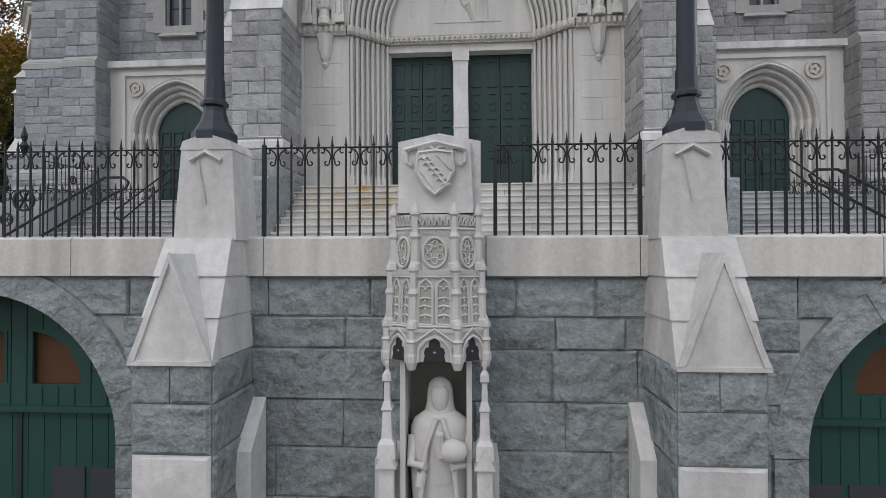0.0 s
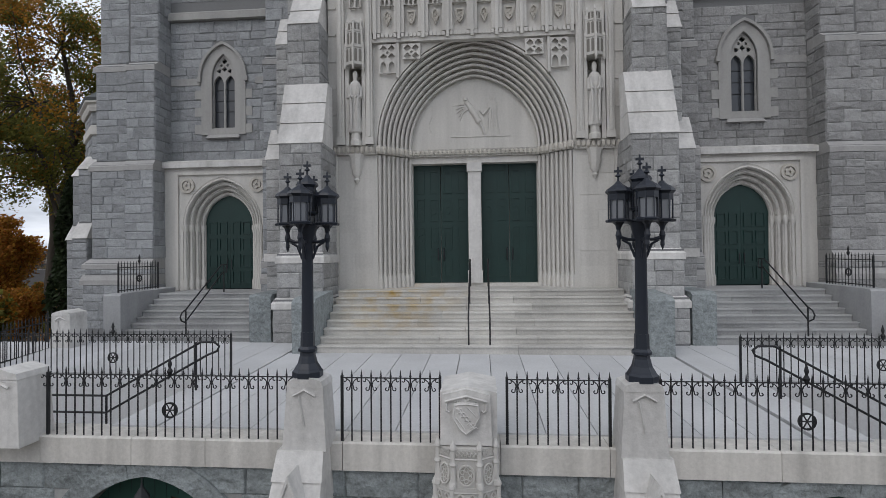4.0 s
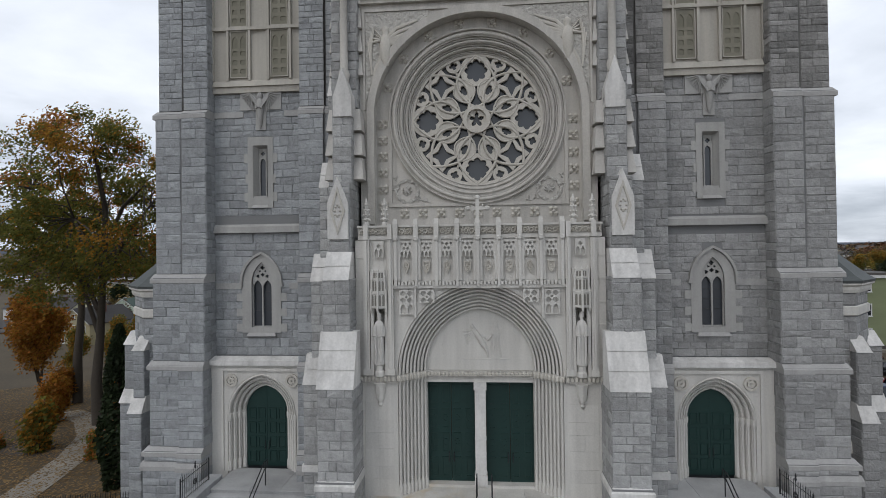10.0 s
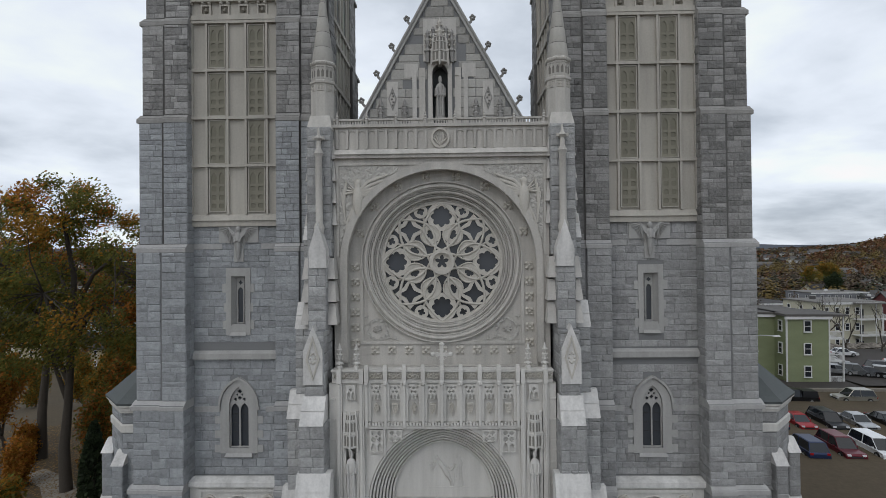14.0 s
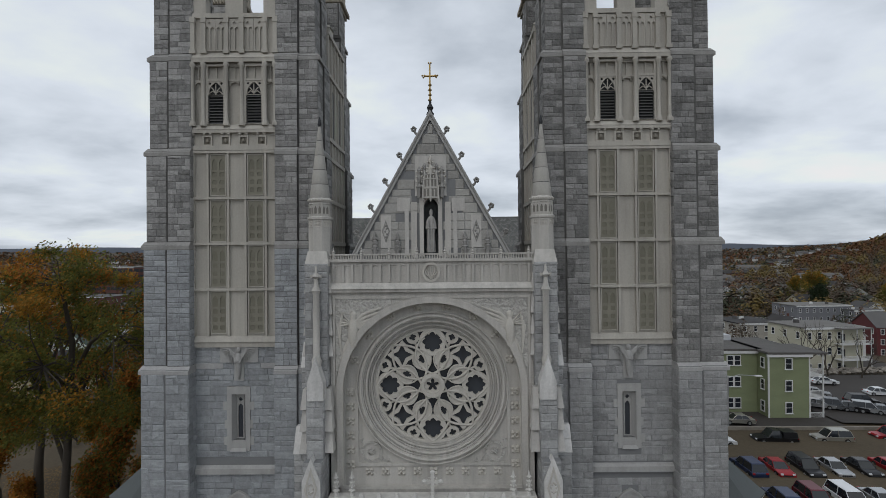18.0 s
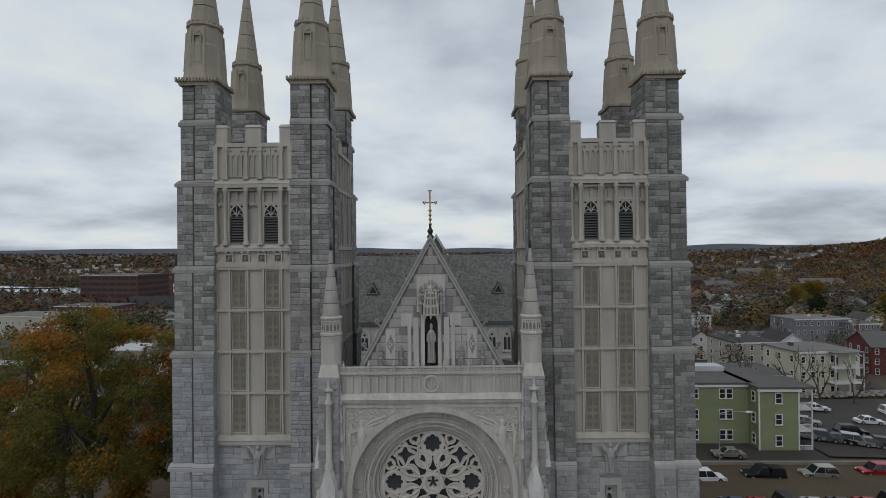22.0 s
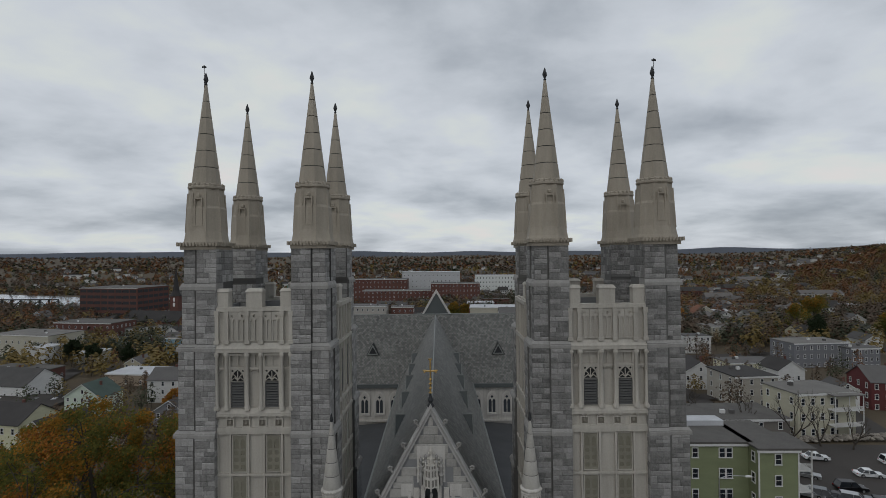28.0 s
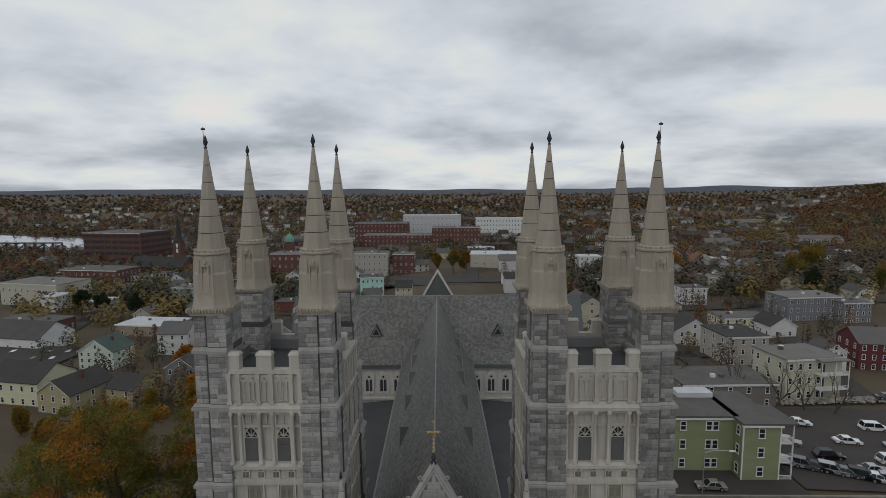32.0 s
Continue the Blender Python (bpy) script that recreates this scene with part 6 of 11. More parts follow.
def build_rose():
    ro = thing("rose_window", "great round tracery window in a carved stone frame", "window")

    def P(shape, name, m, label="", smooth=0, parent=None):
        return shape.obj(name, M[m], parent or ro, label, smooth)
    CZ, R = 16.9, 2.83
    A = 4.28
    plate_part("wall", [(-4.86, 11.8), (4.86, 11.8), (4.86, 21.62), (-4.86, 21.62)], [[(A, 12.2)] + arch(0, CZ, A, 4.2, 20) + [(-A, 12.2)]], -1.55, -1.0, M["limestone_upper"], ro)
    s = Shape()
    path_in = [(A - 0.02, 12.4)] + arch(0, CZ, A - 0.02, 4.18, 24) + [(-A + 0.02, 12.4)]
    path_out = [(A + 0.28, 12.4)] + arch(0, CZ, A + 0.28, 4.5, 24) + [(-A - 0.28, 12.4)]
    s.strip_y(path_in, path_out, -1.68, -1.5)
    P(s, "great_arch", "limestone_upper", "broad round arch band")
    plate_part("back_wall", [(-4.4, 12.2), (4.4, 12.2), (4.4, 21.3), (-4.4, 21.3)], [ring_pts(0, CZ, 3.62, 64)], -1.08, -0.8, M["limestone_upper"], ro)
    # square panel edge below the circle
    e = Shape()
    e.strip_y([(3.62, CZ), (3.62, 13.28), (-3.62, 13.28), (-3.62, CZ)], [(3.76, CZ), (3.76, 13.14), (-3.76, 13.14), (-3.76, CZ)], -1.16, -1.06)
    P(e, "panel_edge", "limestone_upper")
    # ring mouldings
    edge, y0 = 3.72, -1.2
    for wd_, dy_ in ((0.10, 0.06), (0.24, 0.10), (0.07, 0.05), (0.16, 0.13), (0.07, 0.05), (0.13, 0.13), (0.06, 0.05), (0.08, 0.10)):
        rg = Shape()
        rg.strip_y(ring_pts(0, CZ, edge - wd_ + 0.015, 72), ring_pts(0, CZ, edge, 72), y0, y0 + 0.4, True)
        g = P(rg, "ring", "limestone_upper")
        if wd_ > 0.075:
            tb = Shape()
            tb.tube([(x, y0 - 0.01, z) for x, z in ring_pts(0, CZ, edge - wd_ * 0.5, 72) + [(edge - wd_ * 0.5, CZ)]], wd_ * 0.3, 7)
            tb.obj("bead", M["limestone_upper"], g, smooth=60)
        edge -= wd_
        y0 += dy_
    # tracery: crossing leaf-shaped bars, foiled rings and starred squares, with dark glass open between them
    U = 2.83 / 225
    Q = math.pi / 4

    def at(r, a):
        return (r * U * math.cos(a), CZ + r * U * math.sin(a))

    rim = Shape().strip_y(ring_pts(0, CZ, 2.72, 72), ring_pts(0, CZ, 2.93, 72), -0.62, -0.38, True)
    tr = P(rim, "tracery", "tracery", "open stone tracery with foiled rings")

    def frame_ring(name, x, z, inner, r_out, turn, ya=-0.60, yb=-0.42):
        m_ = len(inner)
        outer = [(x + r_out * math.cos(turn + 2 * math.pi * i / m_), z + r_out * math.sin(turn + 2 * math.pi * i / m_)) for i in range(m_)]
        Shape().strip_y(inner, outer, ya, yb, True).obj(name, M["tracery"], tr)

    def bar(pts, w, y, name="tracery_bar"):
        b_ = Shape().tube([(x, y, z) for x, z in pts], w, 8)
        b_.v = [(p[0], y + (p[1] - y) * 1.35, p[2]) for p in b_.v]
        b_.obj(name, M["tracery"], tr, smooth=60)

    for k in range(8):
        a = k * Q
        for sg in (-1, 1):
            pts = []
            for i in range(17):
                t = i / 16
                rad = (42 + (221 - 42) * t) * U
                wv = sg * (66 if k % 2 == 0 else 60) * U * math.sin(math.pi * min(1.0, t ** 0.9)) ** 0.85
                pts.append((rad * math.cos(a) - wv * math.sin(a), CZ + rad * math.sin(a) + wv * math.cos(a)))
            bar(pts, 0.062, -0.545 - 0.004 * (2 * k + (sg > 0)) / 4)
        if k % 2 == 0:
            x, z = at(170, a)
            frame_ring("foiled_ring", x, z, foil(x, z, 40 * U, 8, 0.22, 6, a), 54 * U, a)
        else:
            x, z = at(170, a)
            star, big = [], []
            for i in range(16):
                t = a + i * math.pi / 8 + Q
                for lst, rr in ((star, (44, 25, 20, 25)[i % 4]), (big, (58, 42, 35, 42)[i % 4])):
                    lst.append((x + rr * U * math.cos(t), z + rr * U * math.sin(t)))
            Shape().strip_y(star, big, -0.60, -0.42, True).obj("starred_square", M["tracery"], tr)
        b = a + Q / 2
        for d_, r_in, r_o in ((110, 18, 35), (204, 15, 26)):
            x, z = at(d_, b)
            frame_ring("foiled_ring", x, z, foil(x, z, r_in * U, 4, 0.42, 6, b), r_o * U, b, -0.57, -0.42)
        # pointed eyelet round the inner quatrefoil
        eye = []
        for sg in (1, -1):
            for i in range(9):
                t = i / 8 if sg > 0 else 1 - i / 8
                rad, wv = (62 + 92 * t) * U, sg * 37 * U * math.sin(math.pi * t) ** 0.8
                eye.append((rad * math.cos(b) - wv * math.sin(b), CZ + rad * math.sin(b) + wv * math.cos(b)))
        bar(eye, 0.042, -0.565, "eyelet")
        bar([at(138, b), at(158, b), at(180, b)], 0.06, -0.50)
    Shape().strip_y(ring_pts(0, CZ, 0.42, 28), ring_pts(0, CZ, 0.60, 28), -0.74, -0.42, True).obj("hub_ring", M["tracery"], tr)
    frame_ring("hub_star", 0, CZ, foil(0, CZ, 26 * U, 5, 0.6, 6, math.pi / 2), 36 * U, math.pi / 2, -0.60, -0.42)
    P(Shape().lathe([(2.92, 0), (2.92, 0.02)], 48), "glass", "glass", "dark window glass").matrix_local = Matrix.Translation((0, -0.36, CZ)) @ Matrix.Rotation(radians(90), 4, "X")
    # bosses round the frame, carved spandrels
    pos = [(sg * 4.0, z) for sg in (-1, 1) for z in (13.2, 13.9, 14.6, 15.3, 16.0, 16.7)]
    pos += [(4.0 * math.cos(t), CZ + 4.0 * math.sin(t)) for t in (math.pi * k / 9 for k in range(1, 9))]
    pos += [(-3.1 + 0.78 * k, 12.85) for k in range(9)]
    bm_ = Shape()
    for u_ in (-1, 1):
        for v_ in (-1, 1):
            bm_.lathe([(0.02, -0.055 + 0.06 * v_), (0.06, 0.06 * v_), (0.02, 0.055 + 0.06 * v_)], 5, 0.06 * u_, 0)
    bm_.lathe([(0.02, -0.04), (0.045, 0), (0.02, 0.04)], 6, 0, -0.04)
    bm_.box(-0.11, 0.11, 0.0, 0.03, -0.11, 0.11)
    me = bm_.mesh("boss", M["tracery"])
    for x, z in pos:
        o = new("boss", me)
        o.parent = ro
        o.location, o.scale = (x, -1.1, z), (1.75, 1.6, 1.75)
    for sg in (-1, 1):
        sp = Shape()
        # winged figure as a plain shape in the spandrel
        x = sg * 3.75
        sp.lathe([(0.14, 19.0), (0.24, 19.4), (0.26, 19.9), (0.18, 20.25), (0.11, 20.32), (0.16, 20.48), (0.15, 20.6), (0.05, 20.7)], 10, x, -1.58)
        for k in range(5):
            sp.tube([(x - sg * 0.1, -1.6, 20.15 - 0.05 * k), (x - sg * (0.45 + 0.1 * k), -1.62, 20.55 - 0.15 * k), (x - sg * (1.35 - 0.2 * k), -1.58, 20.88 - 0.26 * k)], 0.11, 6, 0.045)
        for k in range(4):
            sp.tube([(x + sg * 0.1, -1.6, 20.1), (x + sg * (0.5 + 0.07 * k), -1.62, 20.6 - 0.2 * k), (x + sg * (0.66 - 0.03 * k), -1.6, 19.1 - 0.25 * k + 0.3)], 0.09, 6, 0.04)
        for k in range(3):
            sp.tube([(x + sg * (0.1 * k - 0.1), -1.6, 19.6), (x + sg * (0.2 + 0.12 * k), -1.6, 18.9), (x + sg * (0.42 + 0.08 * k), -1.58, 18.1 + 0.1 * k)], 0.08, 6, 0.05)
        sp.tube([(x, -1.6, 19.1), (x + sg * 0.35, -1.6, 18.5), (x + sg * 0.45, -1.6, 17.9)], 0.1, 6, 0.05)
        sp.v = [(p[0], -1.585 + (p[1] + 1.585) * 0.8, p[2]) for p in sp.v]
        P(sp, "spandrel_carving", "tracery", smooth=60)
        ap = [(sg * 4.62 * math.cos(t), CZ + 4.55 * math.sin(t)) for t in (0.12 + 1.02 * i / 10 for i in range(11))]
        pts = ap + [(sg * 1.95, 21.28), (sg * 4.6, 21.28)]
        P(Shape().extrude_y(pts if sg < 0 else pts[::-1], -1.575, -1.5), "relief_panel", "carved")
        lo = Shape()
        cx, cz = sg * 2.98, 13.92
        lo.strip_y(foil(cx, cz - 0.12, 0.43, 8, 0.16), [(cx + 0.52 * math.cos(2 * math.pi * q / 64), cz - 0.12 + 0.52 * math.sin(2 * math.pi * q / 64)) for q in range(64)], -1.14, -1.06, True)
        for k in range(7):
            a = k * 2 * math.pi / 7
            px_, pz_ = cx + 0.2 * math.cos(a), cz - 0.12 + 0.17 * math.sin(a)
            lo.tube([(cx, -1.09, cz - 0.12), (px_, -1.13, pz_), (px_ + 0.06 * math.sin(a), -1.09, pz_ + 0.06)], 0.045, 5, 0.02)
        for ux_, uz_ in ((0.5, 0.5), (0.62, 0.1), (-0.55, -0.42), (-0.85, -0.5)):
            qx, qz = cx + sg * ux_, cz - 0.05 + uz_
            for k in range(3):
                a = k * 2.1 + ux_
                lo.tube([(qx, -1.08, qz), (qx + 0.09 * math.cos(a), -1.12, qz + 0.09 * math.sin(a)), (qx + 0.15 * math.cos(a + 0.5), -1.08, qz + 0.15 * math.sin(a + 0.5))], 0.03, 5, 0.012)
        P(lo, "leaf_carving", "carved", smooth=60)
        e2 = Shape()
        e2.strip_y([(sg * 4.62, 17.2), (sg * 4.62, 21.3), (sg * 0.9, 21.3)], [(sg * 4.72, 17.2), (sg * 4.72, 21.42), (sg * 0.9, 21.42)], -1.62, -1.54)
        P(e2, "spandrel_edge", "limestone_upper")
    # string course, upper parapet
    P(Shape().box(-4.9, 4.9, -1.72, -0.9, 21.62, 21.78).taper(-4.9, 4.9, -1.8, -0.9, 21.78, -4.9, 4.9, -1.5, -0.9, 22.05), "string_course", "limestone_upper")
    P(Shape().box(-4.9, 4.9, -1.4, -0.8, 22.05, 23.1), "parapet", "limestone_upper")
    for k in range(22):
        x = -4.7 + k * 9.4 / 21
        if abs(x) < 0.4:
            continue
        s = Shape().box(x - 0.055, x + 0.055, -1.5, -1.38, 22.08, 22.95)
        if k % 3 == 0:
            s.lathe([(0.07, 23.2), (0.07, 23.4), (0.1, 23.44), (0.05, 23.5), (0.085, 23.56), (0.03, 23.64), (0.05, 23.69), (0.01, 23.78)], 6, x, -1.45)
        P(s, "pilaster", "limestone_upper")
        if k < 21:
            xm = x + 9.4 / 42
            if abs(xm) > 0.6:
                hd = Shape()
                hd.tube([(xm + 0.15 * math.cos(math.pi * q / 6), -1.42, 22.8 + 0.12 * math.sin(math.pi * q / 6)) for q in range(7)], 0.03, 5)
                P(hd, "panel_arch", "limestone_upper")
    oval = Shape().strip_y([(0.33 * math.cos(t), 22.55 + 0.37 * math.sin(t)) for t in (2 * math.pi * i / 24 for i in range(24))], [(0.43 * math.cos(t), 22.55 + 0.48 * math.sin(t)) for t in (2 * math.pi * i / 24 for i in range(24))], -1.52, -1.38, True)
    ov = P(oval, "medallion", "tracery")
    lf = Shape()
    for a in (-1.0, -0.55, 0, 0.55, 1.0):
        lf.tube([(0, -1.42, 22.22), (0.2 * a, -1.47, 22.42), (0.3 * a, -1.44, 22.66 - 0.12 * abs(a)), (0.2 * a, -1.42, 22.84 - 0.16 * abs(a))], 0.045, 5, 0.02)
    lf.obj("leaf", M["tracery"], ov)
    P(Shape().box(-4.95, 4.95, -1.52, -0.8, 23.06, 23.2), "coping", "limestone_upper")
    bal = Shape()
    for k in range(80):
        x = -4.85 + k * 9.7 / 79
        bal.box(x - 0.03, x + 0.03, -1.42, -1.34, 23.2, 23.38)
    P(bal, "balustrade", "limestone_upper")
    P(Shape().box(-4.9, 4.9, -1.46, -1.3, 23.38, 23.46), "rail", "limestone_upper")
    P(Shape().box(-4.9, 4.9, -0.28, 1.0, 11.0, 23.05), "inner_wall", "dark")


build_rose()


def build_gable():
    rng = random.Random(3)
    ga = thing("gable", "steep granite gable with crockets and a statue niche", "gable")
    B, Z0, Z1, Y = 3.95, 23.2, 30.35, -0.72

    def P(shape, name, m, label="", smooth=0, parent=None):
        return shape.obj(name, M[m], parent or ga, label, smooth)
    core = plate_part("wall", [(-B, Z0), (B, Z0), (0, Z1)], [lancet(0, 23.3, 25.7, 0.36, 0.5, 6)], Y, -0.12, M["mortar"], ga)
    z = Z0 + 0.15
    cnt = 0
    while z < Z1 - 0.5:
        h = rng.choice((0.34, 0.42, 0.5))
        half = B * (Z1 - z - h) / (Z1 - Z0) - 0.12
        x = -half
        while x < half - 0.05:
            w = rng.uniform(0.6, 1.3)
            if x + w > half - 0.3:
                w = half - x
            if not (x < 0.55 and x + w > -0.55 and z < 27.3):
                s = Shape()
                rock(s, rng, (x + 0.008, Y, z + 0.008), (1, 0), (0, -1), w - 0.016, h - 0.016, 0.03, 0.2)
                s.obj("stone", M["gable_stone"], core)
            x += w
        z += h
    L = math.hypot(B, Z1 - Z0)
    ux, uz = B / L, (Z1 - Z0) / L
    for sg in (-1, 1):
        s = Shape()
        s.extrude_y([(sg * (B + 0.12), Z0), (sg * (B - 0.14), Z0), (0, Z1 - 0.28), (0, Z1 + 0.22)], Y - 0.14, -0.1)
        cop = P(s, "coping", "dressing")
        for k in range(5):
            t = (k + 0.75) / 5.6
            x, zz = sg * (B + 0.1) * (1 - t), Z0 + (Z1 - Z0) * t + 0.12
            c = Shape()
            c.tube([(x, Y + 0.05, zz - 0.05), (x + sg * 0.12, Y + 0.03, zz + 0.05), (x + sg * 0.2, Y + 0.03, zz + 0.2)], 0.07, 6, 0.06)
            # curled leaves gathered into a knob
            for q in range(5):
                a = q * 1.257 + 0.4
                px, pz = x + sg * 0.21 + 0.085 * math.cos(a), zz + 0.24 + 0.085 * math.sin(a)
                c.lathe([(0.015, pz - 0.075), (0.07, pz - 0.03), (0.075, pz + 0.03), (0.015, pz + 0.075)], 6, px, Y + 0.03 - 0.04 * (q % 2))
            c.obj("crocket", M["ledge_upper"], cop, smooth=50)
        roll = Shape().tube([(sg * (B + 0.02), Y - 0.15, Z0 + 0.05), (0, Y - 0.15, Z1 + 0.02)], 0.05, 6)
        roll.obj("coping_roll", M["ledge_upper"], cop, smooth=40)
        # small pinnacles and diamonds standing against the gable
        for x, h in ((sg * 1.66, 1.32), (sg * 2.78, 1.36)):
            f = Shape().lathe([(0.12, 23.2), (0.12, 23.2 + h * 0.4), (0.16, 23.2 + h * 0.45), (0.08, 23.2 + h * 0.5), (0.13, 23.2 + h * 0.65), (0.05, 23.2 + h * 0.7), (0.09, 23.2 + h * 0.85), (0.02, 23.2 + h)], 6, x, Y - 0.16)
            for q in range(3):
                zq = 23.2 + h * (0.34 + 0.2 * q)
                for sq in (-1, 1):
                    f.lathe([(0.01, zq - 0.06), (0.06, zq - 0.01), (0.055, zq + 0.04), (0.01, zq + 0.08)], 5, x + sq * (0.13 - 0.025 * q), Y - 0.17)
            P(f, "spirelet", "ledge_upper", smooth=40)
        dx_ = sg * 2.24
        d = Shape().strip_y([(dx_, 24.12), (dx_ + 0.14, 24.55), (dx_, 24.98), (dx_ - 0.14, 24.55)], [(dx_, 23.98), (dx_ + 0.2, 24.55), (dx_, 25.12), (dx_ - 0.2, 24.55)], Y - 0.09, Y, True)
        for q in range(5):
            zq = 24.27 + 0.14 * q
            d.lathe([(0.01, zq - 0.06), (0.055, zq - 0.01), (0.05, zq + 0.03), (0.01, zq + 0.06)], 5, dx_ + (0.04 if q % 2 else -0.04) * (1 if 0 < q < 4 else 0), Y - 0.06)
        P(d, "diamond_carving", "ledge_upper")
    P(Shape().box(-0.78, 0.78, Y - 0.05, Y + 0.05, 26.3, 28.3), "canopy_slab", "dressing_pale")
    for sg in (-1, 1):
        P(Shape().box(sg * 2.24 - 0.25, sg * 2.24 + 0.25, Y - 0.055, Y + 0.05, 23.75, 25.35), "diamond_slab", "dressing_pale")
        P(Shape().box(sg * 1.35 - 0.32, sg * 1.35 + 0.32, Y - 0.05, Y + 0.05, 25.55, 26.2), "shoulder_slab", "dressing_pale")
        P(Shape().box(sg * 1.2 - 0.1, sg * 1.2 + 0.1, Y - 0.1, Y + 0.05, 23.3, 25.8), "flank_shaft", "dressing_pale")
    # niche
    nf = Shape()
    for sg in (-1, 1):
        nf.box(min(sg * 0.36, sg * 0.56), max(sg * 0.36, sg * 0.56), Y - 0.14, Y + 0.1, 23.3, 26.3)
        nf.box(min(sg * 0.7, sg * 0.98), max(sg * 0.7, sg * 0.98), Y - 0.06, Y + 0.1, 23.3, 26.0)
    nf.strip_y(arch(0, 25.7, 0.36, 0.5, 6), arch(0, 25.7, 0.5, 0.7, 6), Y - 0.16, Y + 0.05)
    ni = P(nf, "niche_frame", "limestone_upper")
    for sg in (-1, 1):
        P(Shape().box(sg * 0.78 - 0.1, sg * 0.78 + 0.1, Y - 0.22, Y, 23.25, 23.75), "niche_buttress", "limestone_upper")
        P(Shape().extrude_y([(sg * 0.78 - 0.1, 25.6), (sg * 0.78 + 0.1, 25.6), (sg * 0.78, 25.85)], Y - 0.1, Y), "buttress_head", "limestone_upper")
    # niche back in the dark recess tone, its shade put into the colour
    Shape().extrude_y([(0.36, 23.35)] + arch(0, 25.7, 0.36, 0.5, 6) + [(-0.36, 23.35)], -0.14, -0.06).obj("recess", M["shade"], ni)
    cp = P(Shape().box(-0.3, 0.3, Y - 0.15, Y, 26.5, 27.6), "canopy", "limestone_upper")
    canopy(cp, 0, Y - 0.12, 26.15, 27.35, 0.8, "limestone_upper")
    for x, z0_, h in ((0, 26.4, 1.9), (-0.56, 26.2, 1.55), (0.56, 26.2, 1.55), (-0.3, 26.6, 1.3), (0.3, 26.6, 1.3)):
        Shape().lathe([(0.1, z0_), (0.12, z0_ + h * 0.3), (0.17, z0_ + h * 0.34), (0.07, z0_ + h * 0.45), (0.13, z0_ + h * 0.66), (0.05, z0_ + h * 0.75), (0.1, z0_ + h * 0.88), (0.02, z0_ + h)], 6, x, Y - 0.15).obj("spirelet", M["ledge_upper" if x else "tracery"], cp)
        for q in range(4):
            for sq in (-1, 1):
                zq = z0_ + h * (0.36 + 0.15 * q)
                Shape().lathe([(0.01, zq - 0.06), (0.055, zq), (0.01, zq + 0.07)], 5, x + sq * 0.12, Y - 0.17).obj("leaf_knob", M["tracery"], cp)
    figure(0, Y + 0.08, 23.5, 2.15, "statue_grey", "statue", "weathered stone statue in a gable niche", 0.19)
    # cross
    fb = Shape().lathe([(0.14, 30.3), (0.2, 30.45), (0.1, 30.6), (0.17, 30.75), (0.07, 30.95), (0.05, 31.2)], 8, 0, Y + 0.25)
    P(fb, "cross_base", "dark", "dark metal cross base", 40)
    cr = Shape()
    y = Y + 0.25
    cr.tube([(0, y, 31.0), (0, y, 32.9)], 0.045, 6).tube([(-0.3, y, 32.35), (0.3, y, 32.35)], 0.045, 6)
    for x, z in ((-0.32, 32.35), (0.32, 32.35), (0, 32.98)):
        for a in range(3):
            t = a * 2.09 + 0.5
            cr.lathe([(0.02, z + 0.06 * math.sin(t) - 0.05), (0.055, z + 0.06 * math.sin(t)), (0.02, z + 0.06 * math.sin(t) + 0.05)], 6, x + 0.06 * math.cos(t), y)
    for z in (31.15, 31.4, 31.65, 31.9):
        cr.lathe([(0.05, z - 0.06), (0.11, z), (0.05, z + 0.06)], 6, 0, y)
    ob = cr.obj("gable_cross", M["gold"])
    tagged(ob, "gilded metal cross on the gable's point", "cross")


M["gable_stone"] = mat("gable_stone", (0.335, 0.326, 0.305), grain=9, vary=0.22, stain=0.22, piece=0.17, speck=0.14, bump=0.3, bump_scale=20)
M["statue_grey"] = mat("statue_grey", (0.36, 0.352, 0.335), rough=0.8, grain=14, vary=0.15, stain=0.3, stain_scale=2.5, bump=0.15)
build_gable()


# ---- nave and transept roofs ----
def axis(y):
    return -0.021 * y


def slates(shape, rng, p00, p10, p11, p01, rows, length):
    """Slate courses over a roof slope: p00, p10 along the eave, p01, p11 along the ridge."""
    a, b, c, d = Vector(p00), Vector(p10), Vector(p11), Vector(p01)
    nrm = (b - a).cross(d - a).normalized()
    if nrm.z < 0:
        nrm = -nrm
    for r in range(rows):
        t0, t1 = r / rows, (r + 1) / rows
        l0, r0 = a.lerp(d, t0), b.lerp(c, t0)
        l1, r1 = a.lerp(d, t1), b.lerp(c, t1)
        n = max(1, int((r0 - l0).length / length))
        sh = 0.5 / n if r % 2 else 0.0
        for k in range(n + (1 if r % 2 else 0)):
            u0, u1 = max(0, k / n - sh), min(1, (k + 1) / n - sh)
            if u1 - u0 < 0.002:
                continue
            o = nrm * (0.035 + 0.03 * rng.random())
            vs = [l0.lerp(r0, u0) + o, l0.lerp(r0, u1 - 0.003) + o, l1.lerp(r1, u1 - 0.003) + nrm * 0.012, l1.lerp(r1, u0) + nrm * 0.012]
            shape.add([tuple(v) for v in vs], [(0, 1, 2, 3)])


